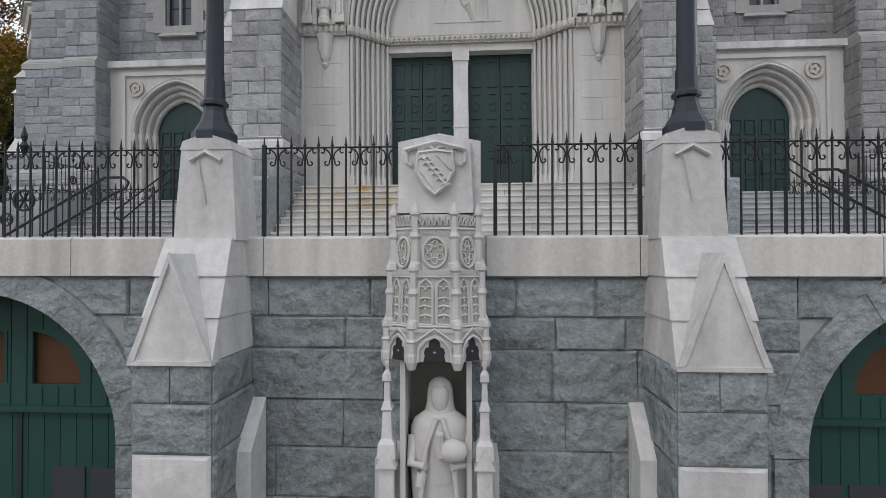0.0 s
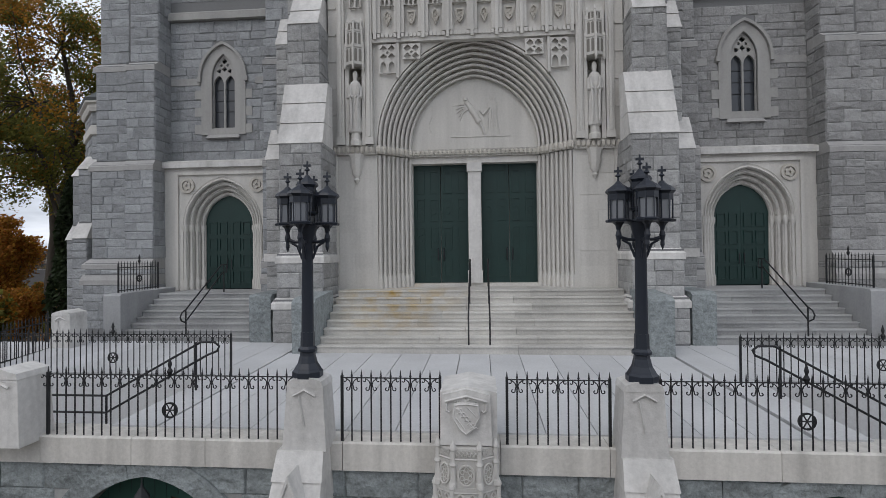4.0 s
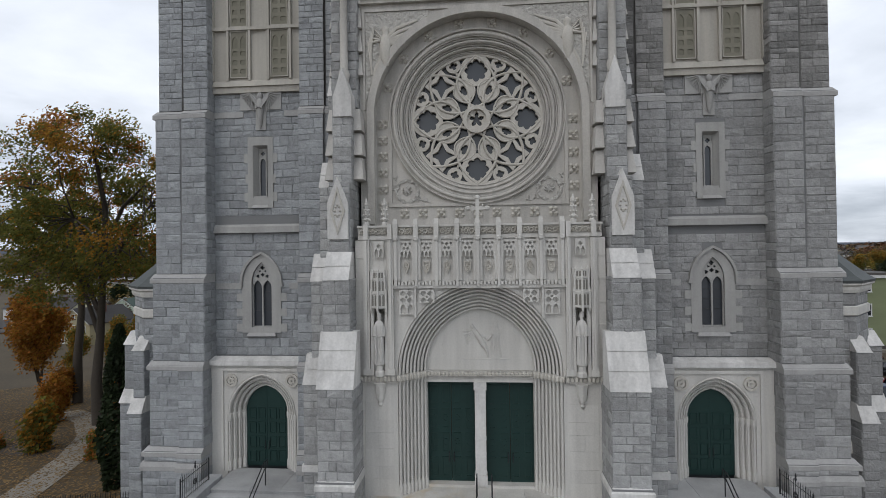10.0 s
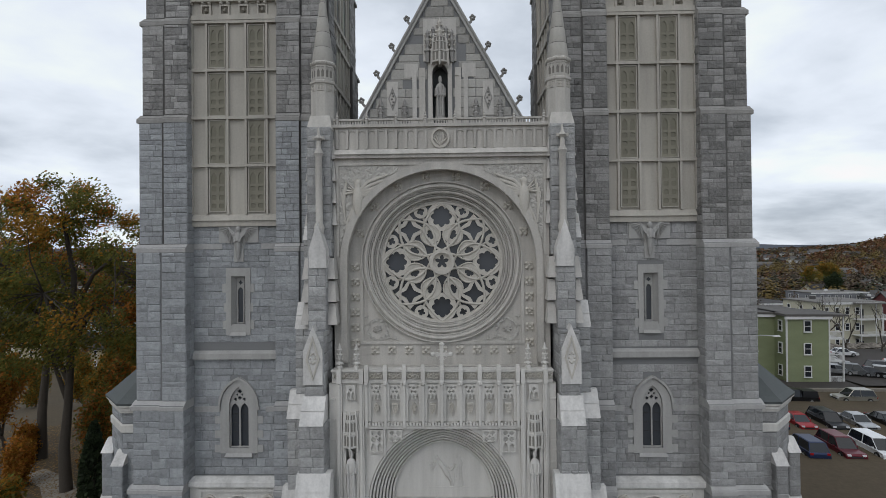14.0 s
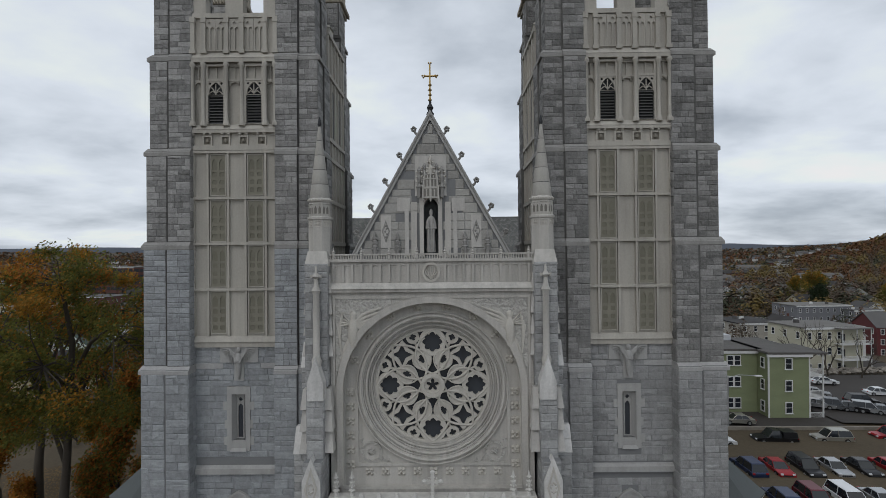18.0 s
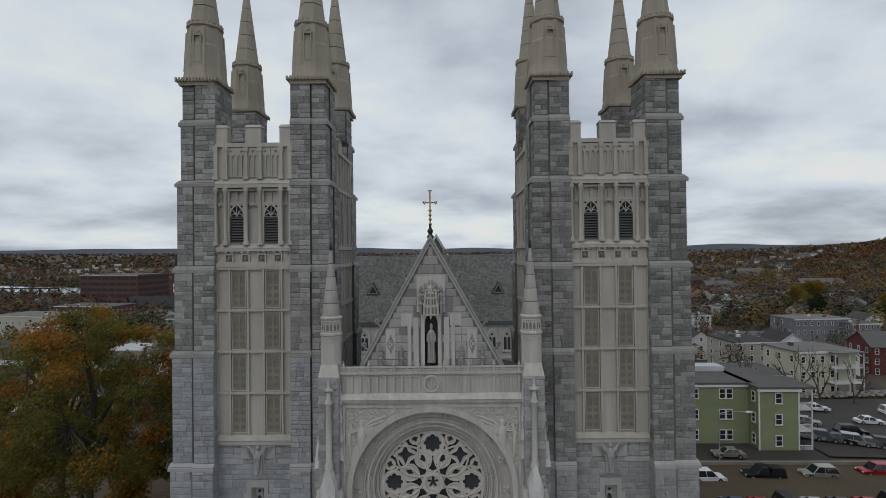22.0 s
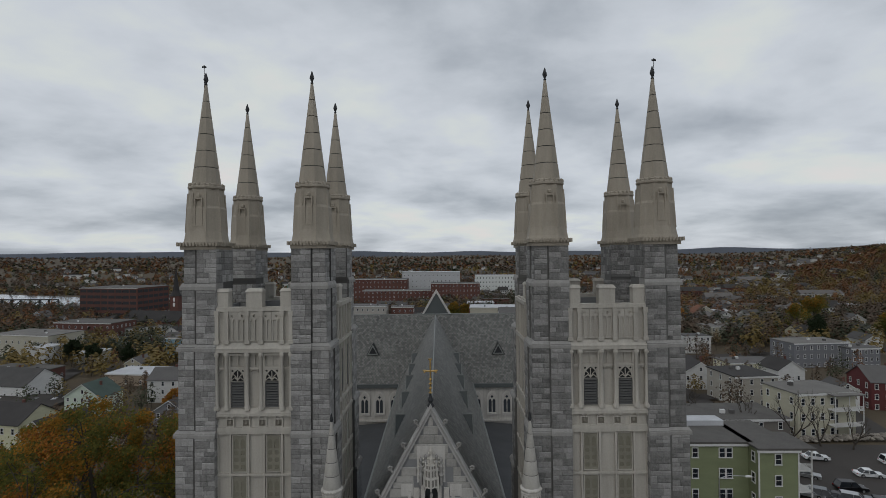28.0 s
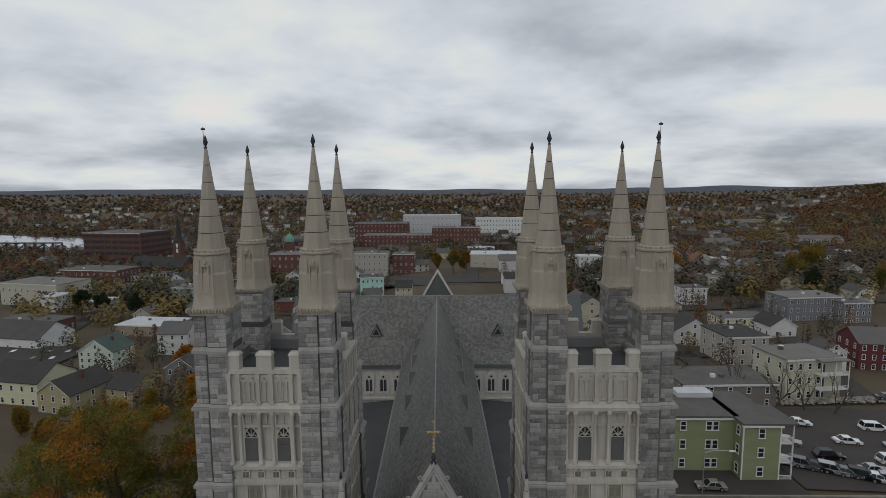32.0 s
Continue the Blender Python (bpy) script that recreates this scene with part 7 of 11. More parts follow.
def build_roofs():
    rng = random.Random(17)
    na = thing("nave", "long church nave with a steep grey-green slate roof", "nave")
    HW, ZE, ZR = 5.6, 19.0, 29.6
    y0, y1 = -0.15, 50.0
    ya, yb = axis(y0), axis(54.5)
    def A(x, y, z):
        return (x + axis(y), y, z)
    s = Shape()
    s.add([A(-HW, y0, ZE), A(HW, y0, ZE), A(0, y0, ZR), A(-HW, y1, ZE), A(HW, y1, ZE), A(0, 54.5, ZR - 0.6), A(0, y1, ZR)],
          [(0, 1, 2), (0, 2, 6, 3), (1, 4, 6, 2), (3, 6, 5), (4, 5, 6), (3, 4, 1, 0)])
    s.obj("roof", M["slate_base"], na)
    for sg in (-1, 1):
        sl = Shape()
        slates(sl, rng, A(sg * HW, y0, ZE), A(sg * HW, y1 + 0.3, ZE), A(0, y1 + 0.3, ZR), A(0, y0, ZR), 44, 0.45)
        o = sl.obj("slate_covering", M["slate"], na, "overlapping grey-green slates")
        o["kind"] = "stuff"
        gt = Shape()
        gt.tube([A(sg * (HW + 0.1), y0, ZE - 0.02), A(sg * (HW + 0.1), y1, ZE - 0.02)], 0.11, 6)
        gt.obj("gutter", M["copper"], na, "pale lead gutter")
        w = Shape()
        w.add([A(sg * (HW - 0.3), 0, 10), A(sg * (HW - 0.3), y1, 10), A(sg * (HW - 0.3), y1, ZE), A(sg * (HW - 0.3), 0, ZE)], [(0, 1, 2, 3)])
        w.add([A(sg * (HW - 0.8), 0, 10), A(sg * (HW - 0.8), y1, 10), A(sg * (HW - 0.8), y1, ZE), A(sg * (HW - 0.8), 0, ZE)], [(0, 1, 2, 3)])
        w.obj("wall", M["limestone"], na)
        # small three-cornered dormers in a row along the slope
        K = (ZR - ZE) / HW
        for y in (15.9, 23.5, 30.6, 37.0, 44.3):
            xf, za, zt = 3.35, ZR - 3.35 * K - 0.05, ZR - 3.35 * K + 1.6
            xb = (ZR - zt) / K
            v = Shape()
            v.add([A(sg * xf, y - 1.05, za), A(sg * xf, y + 1.05, za), A(sg * xf, y, zt), A(sg * (xb - 0.05), y, zt)], [(0, 1, 2), (0, 2, 3), (1, 3, 2)])
            # darker body and pale edge bars put side shade and top light into colour
            dm = v.obj("roof_dormer", M["slate_base"], na, "small three-cornered slate dormer")
            Shape().tube([A(sg * (xf + 0.05), y, zt + 0.02), A(sg * xb, y, zt + 0.02)], 0.05, 5).obj("lit_ridge", M["copper"], dm)
            Shape().tube([A(sg * (xf + 0.03), y - 1.08, za), A(sg * (xf + 0.03), y, zt + 0.02), A(sg * (xf + 0.03), y + 1.08, za)], 0.05, 5).obj("barge_board", M["copper"], dm)
    rd = Shape()
    rd.tube([A(0, y0 + 0.3, ZR + 0.02), A(0, y1, ZR + 0.02), A(0, 54.5, ZR - 0.5)], 0.06, 6)
    rd.obj("ridge_cap", M["copper"], na, "pale metal ridge cap")
    for sg in (-1, 1):
        fl = Shape()
        fl.add([A(sg * 5.2, 0.4, 13.5), A(sg * 13, 8.6, 13.0), A(sg * 17, 49.5, 12.5), A(sg * 5.2, 49.5, 13.5)], [(0, 1, 2, 3)])
        fl.obj("aisle_roof", M["deck"], na, "dark flat aisle roof")

    tr = thing("transept", "broad church transept with slate roof and pointed windows", "transept")
    yf, yr, ybk, zr, ze, hx = 50.0, 55.5, 61.0, 29.1, 19.0, 24.0
    cx = axis(54)
    s = Shape()
    s.add([(cx - hx, yf, ze), (cx + hx, yf, ze), (cx + hx, ybk, ze), (cx - hx, ybk, ze), (cx - hx, yr, zr), (cx + hx, yr, zr)], [(0, 1, 5, 4), (2, 3, 4, 5), (0, 4, 3), (1, 2, 5)])
    s.obj("roof", M["slate_base"], tr)
    sl = Shape()
    slates(sl, rng, (cx - 14, yf, ze), (cx + 14, yf, ze), (cx + 14, yr, zr), (cx - 14, yr, zr), 46, 0.42)
    o = sl.obj("slate_covering", M["slate"], tr, "overlapping grey-green slates")
    o["kind"] = "stuff"
    Shape().box(cx - hx, cx + hx, yf + 0.2, ybk - 0.2, -6, ze + 0.05).obj("wall", M["limestone_upper"], tr)
    Shape().box(cx - hx - 0.1, cx + hx + 0.1, yf - 0.25, yf + 0.3, ze - 0.55, ze + 0.05).obj("cornice", M["slate_base"], tr, "dark metal eave cornice")
    Shape().box(cx - hx, cx + hx, yf - 0.05, yf + 0.2, 13.2, 13.5).obj("string_course", M["limestone_upper"], tr)
    Shape().tube([(cx - 15, yr, zr + 0.03), (cx + 15, yr, zr + 0.03)], 0.1, 6).obj("ridge_cap", M["copper"], tr)
    for sg in (-1, 1):
        for k in range(4):
            x = cx + sg * (6.4 + 2.3 * k)
            fr = plate_part("window", lancet(x, 14.2, 16.6, 0.85, 1.25), [lancet(x, 14.5, 16.6, 0.62, 0.95)], yf + 0.02, yf + 0.22, M["dressing_pale"], tr, label="pointed pale stone window")
            plate_part("tracery", lancet(x, 14.45, 16.6, 0.66, 1.0), [lancet(x - 0.29, 14.55, 16.2, 0.23, 0.4, 4), lancet(x + 0.29, 14.55, 16.2, 0.23, 0.4, 4), foil(x, 16.95, 0.22, 4)], yf + 0.12, yf + 0.18, M["limestone_upper"], fr)
            Shape().extrude_y(lancet(x, 14.5, 16.6, 0.6, 0.9), yf + 0.185, yf + 0.195).obj("pane", M["glass"], fr)
        # triangular dormer
        x, y, z = cx + sg * 9.95, 52.4, 23.3
        d = Shape()
        d.add([(x - 1.05, y - 0.35, z - 0.2), (x + 1.05, y - 0.35, z - 0.2), (x, y - 0.35, z + 1.65), (x, y + 1.7, z + 1.65), (x - 1.05, y + 0.6, z - 0.2), (x + 1.05, y + 0.6, z - 0.2)],
              [(0, 1, 2), (0, 2, 3, 4), (1, 5, 3, 2)])
        dm = d.obj("dormer", M["dark"], tr, "small dark triangular dormer")
        f = Shape().strip_y([(x - 0.62, z + 0.02), (x + 0.62, z + 0.02), (x, z + 1.15)], [(x - 0.9, z - 0.15), (x + 0.9, z - 0.15), (x, z + 1.5)], y - 0.42, y - 0.34, True)
        f.obj("frame", M["copper"], dm)
    # the gable beyond the crossing
    g = Shape()
    g.extrude_y([(cx - 2.6, 28.0), (cx + 2.6, 28.0), (cx, 32.6)], 60.5, 61.0)
    gb = g.obj("far_gable", M["slate_base"], tr)
    for sg in (-1, 1):
        Shape().extrude_y([(cx + sg * 2.9, 28.0), (cx + sg * 2.5, 28.0), (cx, 32.3), (cx, 33.0)], 60.3, 60.6).obj("coping", M["dressing_pale"], gb)


build_roofs()

# ---- side doors of the towers ----
def build_side_portal(sx):
    po = thing("side_portal", "pointed pale stone doorway with clustered shafts", "portal", group="side portals")
    cx = 9.9
    A, ZS, RI = 1.62, 3.95, 1.9

    def P(shape, name, m, label="", smooth=0, parent=None):
        return shape.obj(name, M[m], parent or po, label, smooth)
    plate_part("wall", [(7.9, 1.0), (12.35, 1.0), (12.35, 6.32), (7.9, 6.32)], [lancet(cx, 1.05, ZS, A, RI, 10)], -0.12, 0.3, M["limestone"], po, sx)
    # label mould and roundels
    e = Shape(sx)
    e.strip_y([(cx - 1.78, 1.4), (cx - 1.78, 5.92), (cx + 1.78, 5.92), (cx + 1.78, 1.4)], [(cx - 1.9, 1.4), (cx - 1.9, 6.06), (cx + 1.9, 6.06), (cx + 1.9, 1.4)], -0.2, -0.1)
    P(e, "label_mould", "limestone")
    P(Shape(sx).box(7.88, 12.3, -0.3, 0.2, 6.2, 6.42).taper(7.88, 12.3, -0.3, 0.2, 6.42, 7.88, 12.3, 0.1, 0.2, 6.55), "cornice", "cap", "pale stone cornice")
    for sg in (-1, 1):
        r = Shape(sx)
        r.strip_y(ring_pts(cx + sg * 1.42, 5.5, 0.2, 20), ring_pts(cx + sg * 1.42, 5.5, 0.3, 20), -0.2, -0.1, True)
        r.strip_y(foil(cx + sg * 1.42, 5.5, 0.06, 5), foil(cx + sg * 1.42, 5.5, 0.17, 5), -0.19, -0.1, True)
        P(r, "roundel", "tracery")
    n = 4
    for k in range(n):
        a0, a1 = A - (A - 0.98) * k / n, A - (A - 0.98) * (k + 1) / n
        r0, r1 = RI - (RI - 1.18) * k / n, RI - (RI - 1.18) * (k + 1) / n
        y0 = -0.1 + 0.15 * k
        s = Shape(sx)
        s.strip_y(arch(cx, ZS, a1 + 0.02, r1 + 0.02, 12), arch(cx, ZS, a0, r0, 12), y0, y0 + 0.4)
        o = P(s, "archivolt", "limestone")
        Shape(sx).tube([(x, y0 + 0.0, z) for x, z in arch(cx, ZS, a1 + 0.07, r1 + 0.07, 12)], 0.045, 6).obj("roll_moulding", M["limestone"], o, smooth=60)
        for sg in (-1, 1):
            xa, xb = sorted((cx + sg * a0, cx + sg * a1))
            Shape(sx).box(xa, xb, y0 + 0.05, y0 + 0.6, 1.3, ZS + 0.02).obj("jamb", M["limestone"], o)
            Shape(sx).lathe([(0.1, 1.4), (0.1, 1.75), (0.06, 1.85), (0.055, 3.6), (0.11, 3.8), (0.1, 3.95)], 8, cx + sg * (a1 + 0.08), y0 + 0.02).obj("shaft", M["limestone"], o, smooth=40)
    # two green leaves under a pointed head
    for sg in (-1, 1):
        d = thing("side_door", "dark green panelled leaf of a pointed double door", "door", group="side doors", kind="structure")
        half = [p for p in arch(cx, ZS, 1.0, 1.22, 10) if sg * (p[0] - cx) >= -1e-6]
        pts = ([(cx + sg * 1.0, 1.42)] + half + [(cx + sg * 0.01, 1.42)]) if sg > 0 else ([(cx - 0.01, 1.42)] + half + [(cx - 1.0, 1.42)])
        Shape(sx).extrude_y(pts, 0.46, 0.54).obj("leaf", M["green"], d)
        for r in range(4):
            for c in range(2):
                xa, xb = sorted((cx + sg * (0.1 + 0.43 * c), cx + sg * (0.1 + 0.43 * c + 0.34)))
                z0, z1 = 1.6 + 0.66 * r, 1.6 + 0.66 * r + 0.52
                q = Shape(sx)
                q.strip_y([(xa + 0.04, z0 + 0.04), (xb - 0.04, z0 + 0.04), (xb - 0.04, z1 - 0.04), (xa + 0.04, z1 - 0.04)], [(xa, z0), (xb, z0), (xb, z1), (xa, z1)], 0.425, 0.47, True)
                q.obj("panel", M["green"], d)
        Shape(sx).tube([(cx + sg * 0.09, 0.45, 2.2), (cx + sg * 0.09, 0.40, 2.25), (cx + sg * 0.09, 0.40, 2.55), (cx + sg * 0.09, 0.45, 2.6)], 0.02, 6).obj("handle", M["dark"], d)
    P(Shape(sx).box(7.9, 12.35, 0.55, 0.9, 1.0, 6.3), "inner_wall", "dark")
    # carved panel on the pier beside the steps
    return po


for sgn in (-1, 1):
    build_side_portal(sgn)


# ---- steps ----
def build_steps(name, label, x0, x1, yf, run, rise, n, ztop_y, m="step"):
    st = thing(name, label, "steps", kind="structure")
    for k in range(n):
        y0 = yf + run * k
        z0, z1 = (-0.1 if k == 0 else rise * k + 0.004), rise * (k + 1)
        # each course of three or four stones with a worn nosing
        cuts = [x0, x0 + (x1 - x0) * (0.3 + 0.08 * (k % 3)), x0 + (x1 - x0) * (0.62 + 0.06 * (k % 2)), x1]
        back = ztop_y if k == n - 1 else y0 + run + 0.12
        for a, b in zip(cuts[:-1], cuts[1:]):
            s = Shape()
            s.extrude_x([(y0, z0), (y0 + 0.0, z1 - 0.05), (y0 - 0.045, z1 - 0.045), (y0 - 0.04, z1 - 0.008), (y0 + 0.01, z1), (back, z1), (back, z0)][::-1], a + 0.004, b - 0.004)
            s.obj("step", M[m], st)
    return st


RISE = 1.55 / 8
main = build_steps("main_steps", "broad worn stone steps to the main doors", -4.35, 4.55, -5.6, 0.31, RISE, 8, -1.2)
for sgn in (-1, 1):
    ck = Shape()
    x0, x1 = (-5.0, -4.36) if sgn < 0 else (4.56, 5.2)
    ck.extrude_x([(-5.75, -0.15), (-5.77, 1.38), (-5.6, 1.5), (-4.0, 1.6), (-4.0, -0.15)][::-1], x0, x1)
    tagged(ck.obj("cheek_block", M["granite_piece"]), "rough granite block flanking the main steps", "block", group="step blocks")


def handrail(name, pts_list, posts, label):
    h = thing(name, label, "handrail", group="handrails")
    for pts in pts_list:
        Shape().tube(pts, 0.024, 7).obj("rail", M["iron"], h, smooth=60)
    for p, q in posts:
        Shape().tube([p, q], 0.024, 7).obj("post", M["iron"], h)
    return h


for x in (-0.16, 0.42):
    handrail("handrail", [[(x, -5.5, 0.02), (x, -5.5, 0.95), (x, -5.3, 1.08), (x, -2.95, 2.5), (x, -2.5, 2.5), (x, -2.45, 1.6)]], [((x, -3.9, 1.05), (x, -3.9, 1.95))], "black iron handrail down the middle of the steps")

for sgn in (-1, 1):
    xa, xb = (6.95, 11.35)
    x0, x1 = (xa, xb) if sgn > 0 else (-xb, -xa)
    build_steps("side_steps", "flight of pale stone steps to a side door", x0, x1, -3.95, 0.29, 1.40 / 8, 8, 0.2, "step_grey")
    # low cheek on the inner side, tall sloping wall on the outer one
    s = Shape(sgn)
    s.extrude_x([(-4.2, -0.15), (-4.22, 1.42), (-4.1, 1.5), (-2.6, 1.54), (-2.6, -0.15)][::-1], 6.25, 6.93)
    tagged(s.obj("cheek_block", M["granite_piece"]), "granite block beside the side steps", "block", group="step blocks")
    s = Shape(sgn)
    s.extrude_x([(-3.85, -0.6), (-3.85, 1.46), (-3.78, 1.52), (-0.9, 1.56), (-0.9, -0.6)][::-1], 11.37, 11.95)
    w = s.obj("steps_wall", M["steps_wall"])
    tagged(w, "smooth grey level-topped wall beside the side steps", "wall", kind="structure")
    xr = 9.15 if sgn < 0 else 9.6
    xs = sgn * xr
    handrail("handrail", [[(xs, -3.95, 0.62), (xs, -4.15, 0.7), (xs, -4.2, 0.82), (xs, -4.1, 0.95), (xs, -3.9, 1.02), (xs, -1.65, 2.4), (xs, -1.3, 2.4), (xs, -1.3, 2.1), (xs, -1.6, 2.1), (xs, -3.95, 0.62)]],
             [((xs, -3.9, 0.0), (xs, -3.9, 1.02)), ((xs, -1.5, 1.3), (xs, -1.5, 2.4))], "black iron handrail of the side steps")

# the church stands a third of a degree out of plumb to the terrace
LEAN = Matrix.Translation((0.17, 0, 0)) @ Matrix.Rotation(-0.0062, 4, "Y")
for ob in list(scene.objects):
    if ob.parent is None and ob.type in {"EMPTY", "MESH"} and ob.name != "ground":
        ob.matrix_basis = LEAN @ ob.matrix_basis

# ---- plaza ----
pz = thing("plaza", "pale concrete plaza of long slabs before the church", "pavement", kind="structure")


def plaza_z(y):
    return -0.02 * max(0.0, min(7.5, -4.0 - y))


def slab(x0, x1, y0, y1, th=0.25, parent=None, m="concrete"):
    s = Shape()
    g = 0.008
    za, zb = plaza_z(y0), plaza_z(y1)
    s.add([(x0 + g, y0 + g, za - th), (x1 - g, y0 + g, za - th), (x1 - g, y1 - g, zb - th), (x0 + g, y1 - g, zb - th),
           (x0 + g, y0 + g, za), (x1 - g, y0 + g, za), (x1 - g, y1 - g, zb), (x0 + g, y1 - g, zb)],
          [(3, 2, 1, 0), (4, 5, 6, 7), (0, 1, 5, 4), (1, 2, 6, 5), (2, 3, 7, 6), (3, 0, 4, 7)])
    return s.obj("slab", M[m], parent or pz)


k = 0
x = -4.96
while x < 5.3:
    slab(x, x + 0.79, -11.35, -5.6)
    x += 0.79
for sgn in (-1, 1):
    x = 5.4 if sgn > 0 else 5.0
    while x < 14.5:
        w = 0.79
        a, b = (x, x + w) if sgn > 0 else (-x - w, -x)
        slab(a, b, -8.0, -4.1 if x < 11.4 else -4.3)
        if x < 5.6:
            slab(a, b, -11.35, -8.0)
        x += w
for sgn in (-1, 1):
    a, b = (5.2, 6.3) if sgn > 0 else (-6.3, -5.0)
    slab(a, b, -5.6 + 1.5, -2.4)
Shape().add([(-15, -8.0, -0.3), (15, -8.0, -0.3), (15, 0.5, -0.26), (-15, 0.5, -0.26), (-15, -8.0, -4.5), (15, -8.0, -4.5)], [(0, 1, 2, 3), (4, 5, 1, 0)]).obj("bed", M["mortar"], pz)
Shape().add([(-5.4, -11.4, -0.5), (5.9, -11.4, -0.5), (5.9, -8.0, -0.34), (-5.4, -8.0, -0.34)], [(0, 1, 2, 3)]).obj("bed", M["mortar"], pz)

# sunken landings at both ends, with steps down to them
for sgn in (-1, 1):
    x0 = X0 + sgn * 5.75
    ln = thing("landing", "pale stone landing and steps at the terrace's end", "steps", kind="structure")
    for k in range(6):
        xa, xb = sorted((x0 + sgn * 0.32 * k, x0 + sgn * 0.32 * (k + 1) + sgn * 0.04))
        Shape().box(xa, xb, -11.35, -8.35, -1.6, -0.17 - 0.17 * (k + 1)).obj("step", M["step"], ln)
    xa, xb = sorted((x0 + sgn * 1.9, x0 + sgn * 9.0))
    Shape().box(xa, xb, -11.35, -8.35, -1.6, -1.25).obj("floor", M["concrete"], ln)
    xa, xb = sorted((x0 - sgn * 0.3, x0 + sgn * 9.0))
    Shape().box(xa, xb, -8.36, -8.0, -1.6, -0.12).obj("kerb_wall", M["concrete"], ln)
    zt = -0.2
    y = -9.3
    handrail("handrail", [[(x0 - sgn * 0.25, y, 0.62), (x0 - sgn * 0.45, y, 0.70), (x0 - sgn * 0.5, y, 0.8), (x0 - sgn * 0.4, y, 0.88), (x0 - sgn * 0.1, y, 0.88), (x0 + sgn * 1.95, y, -0.25), (x0 + sgn * 3.4, y, -0.25)],
                          [(x0 - sgn * 0.25, y, 0.62), (x0 + sgn * 1.95, y, -0.6), (x0 + sgn * 3.4, y, -0.6)]],
             [((x0 + sgn * 0.0, y, -0.2), (x0 + sgn * 0.0, y, 0.88)), ((x0 + sgn * 1.95, y, -1.25), (x0 + sgn * 1.95, y, -0.25)), ((x0 + sgn * 3.4, y, -1.25), (x0 + sgn * 3.4, y, -0.25))],
             "black iron handrail of the end steps")


# ---- fences ----
def scroll_pts(sg):
    """One C-scroll: curled end under the rail, back against the picket, curled end below."""
    pts = []
    for k in range(7):
        a = -2.6 + k * 0.62
        pts.append((sg * (0.108 - 0.028 * math.cos(a) * (0.55 + 0.075 * k)), 0, 0.925 + 0.028 * math.sin(a) * (0.55 + 0.075 * k)))
    pts += [(sg * 0.07, 0, 0.945), (sg * 0.03, 0, 0.91), (sg * 0.014, 0, 0.865), (sg * 0.028, 0, 0.815)]
    for k in range(7):
        a = 3.6 + k * 0.7
        rr = 0.032 * (1 - 0.09 * k)
        pts.append((sg * (0.06 + rr * math.cos(a)), 0, 0.80 + rr * math.sin(a)))
    return pts


FENCE = {}


def fence_meshes():
    pk = Shape()
    pk.lathe([(0.0125, 0.0), (0.0125, 0.98), (0.02, 0.99), (0.013, 1.005), (0.003, 1.09)], 6)
    FENCE["picket"] = pk.mesh("picket", M["iron"])
    sc = Shape()
    for sg in (-1, 1):
        sc.tube(scroll_pts(sg), 0.009, 5)
    FENCE["scroll"] = sc.mesh("scroll", M["iron"])
    md = Shape()
    md.strip_y(ring_pts(0, 0.42, 0.10, 20), ring_pts(0, 0.42, 0.125, 20), -0.015, 0.015, True)
    for k in range(6):
        a = k * math.pi / 3
        md.tube([(0, 0, 0.42), (0.1 * math.cos(a), 0, 0.42 + 0.1 * math.sin(a))], 0.012, 4)
    md.lathe([(0.02, 0.95), (0.05, 1.03), (0.02, 1.08), (0.035, 1.14), (0.003, 1.26)], 6)
    FENCE["medallion"] = md.mesh("medallion", M["iron"])


fence_meshes()


def fence(p, q, step=0.148, scrolls=True, medal=(), label="black wrought-iron fence with scrolls and pointed pickets", scale=1.0):
    """Pickets between two rails from p to q, each in its own place."""
    f = thing("fence", label, "fence", group="terrace fences")
    P, Q = Vector(p), Vector(q)
    L = (Q - P).length
    d = (Q - P) / L
    ang = math.atan2(d.y, d.x)
    flat = math.hypot(d.x, d.y)
    n = max(2, int(round(L / step)))
    for z in ((0.965,) if scrolls else (0.07, 0.86)):
        Shape().tube([tuple(P + Vector((0, 0, z * scale))), tuple(Q + Vector((0, 0, z * scale)))], 0.010 if scrolls else 0.015, 4).obj("rail", M["iron"], f)
    for k in range(n + 1):
        o = new("picket", FENCE["picket"])
        o.parent = f
        at_ = P + d * (L * k / n)
        o.matrix_local = Matrix.Translation(at_) @ Matrix.Scale(scale, 4)
        if scrolls and k % 2:
            c = new("scroll", FENCE["scroll"])
            c.parent = f
            c.matrix_local = Matrix.Translation(at_) @ Matrix.Rotation(ang, 4, "Z")
    for t in medal:
        o = new("medallion", FENCE["medallion"])
        o.parent = f
        o.matrix_local = Matrix.Translation(P + d * (L * t)) @ Matrix.Rotation(ang, 4, "Z")
    for e in (P, Q):
        Shape().box(e.x - 0.02, e.x + 0.02, e.y - 0.02, e.y + 0.02, e.z, e.z + 1.0 * scale).obj("post", M["iron"], f)
    return f


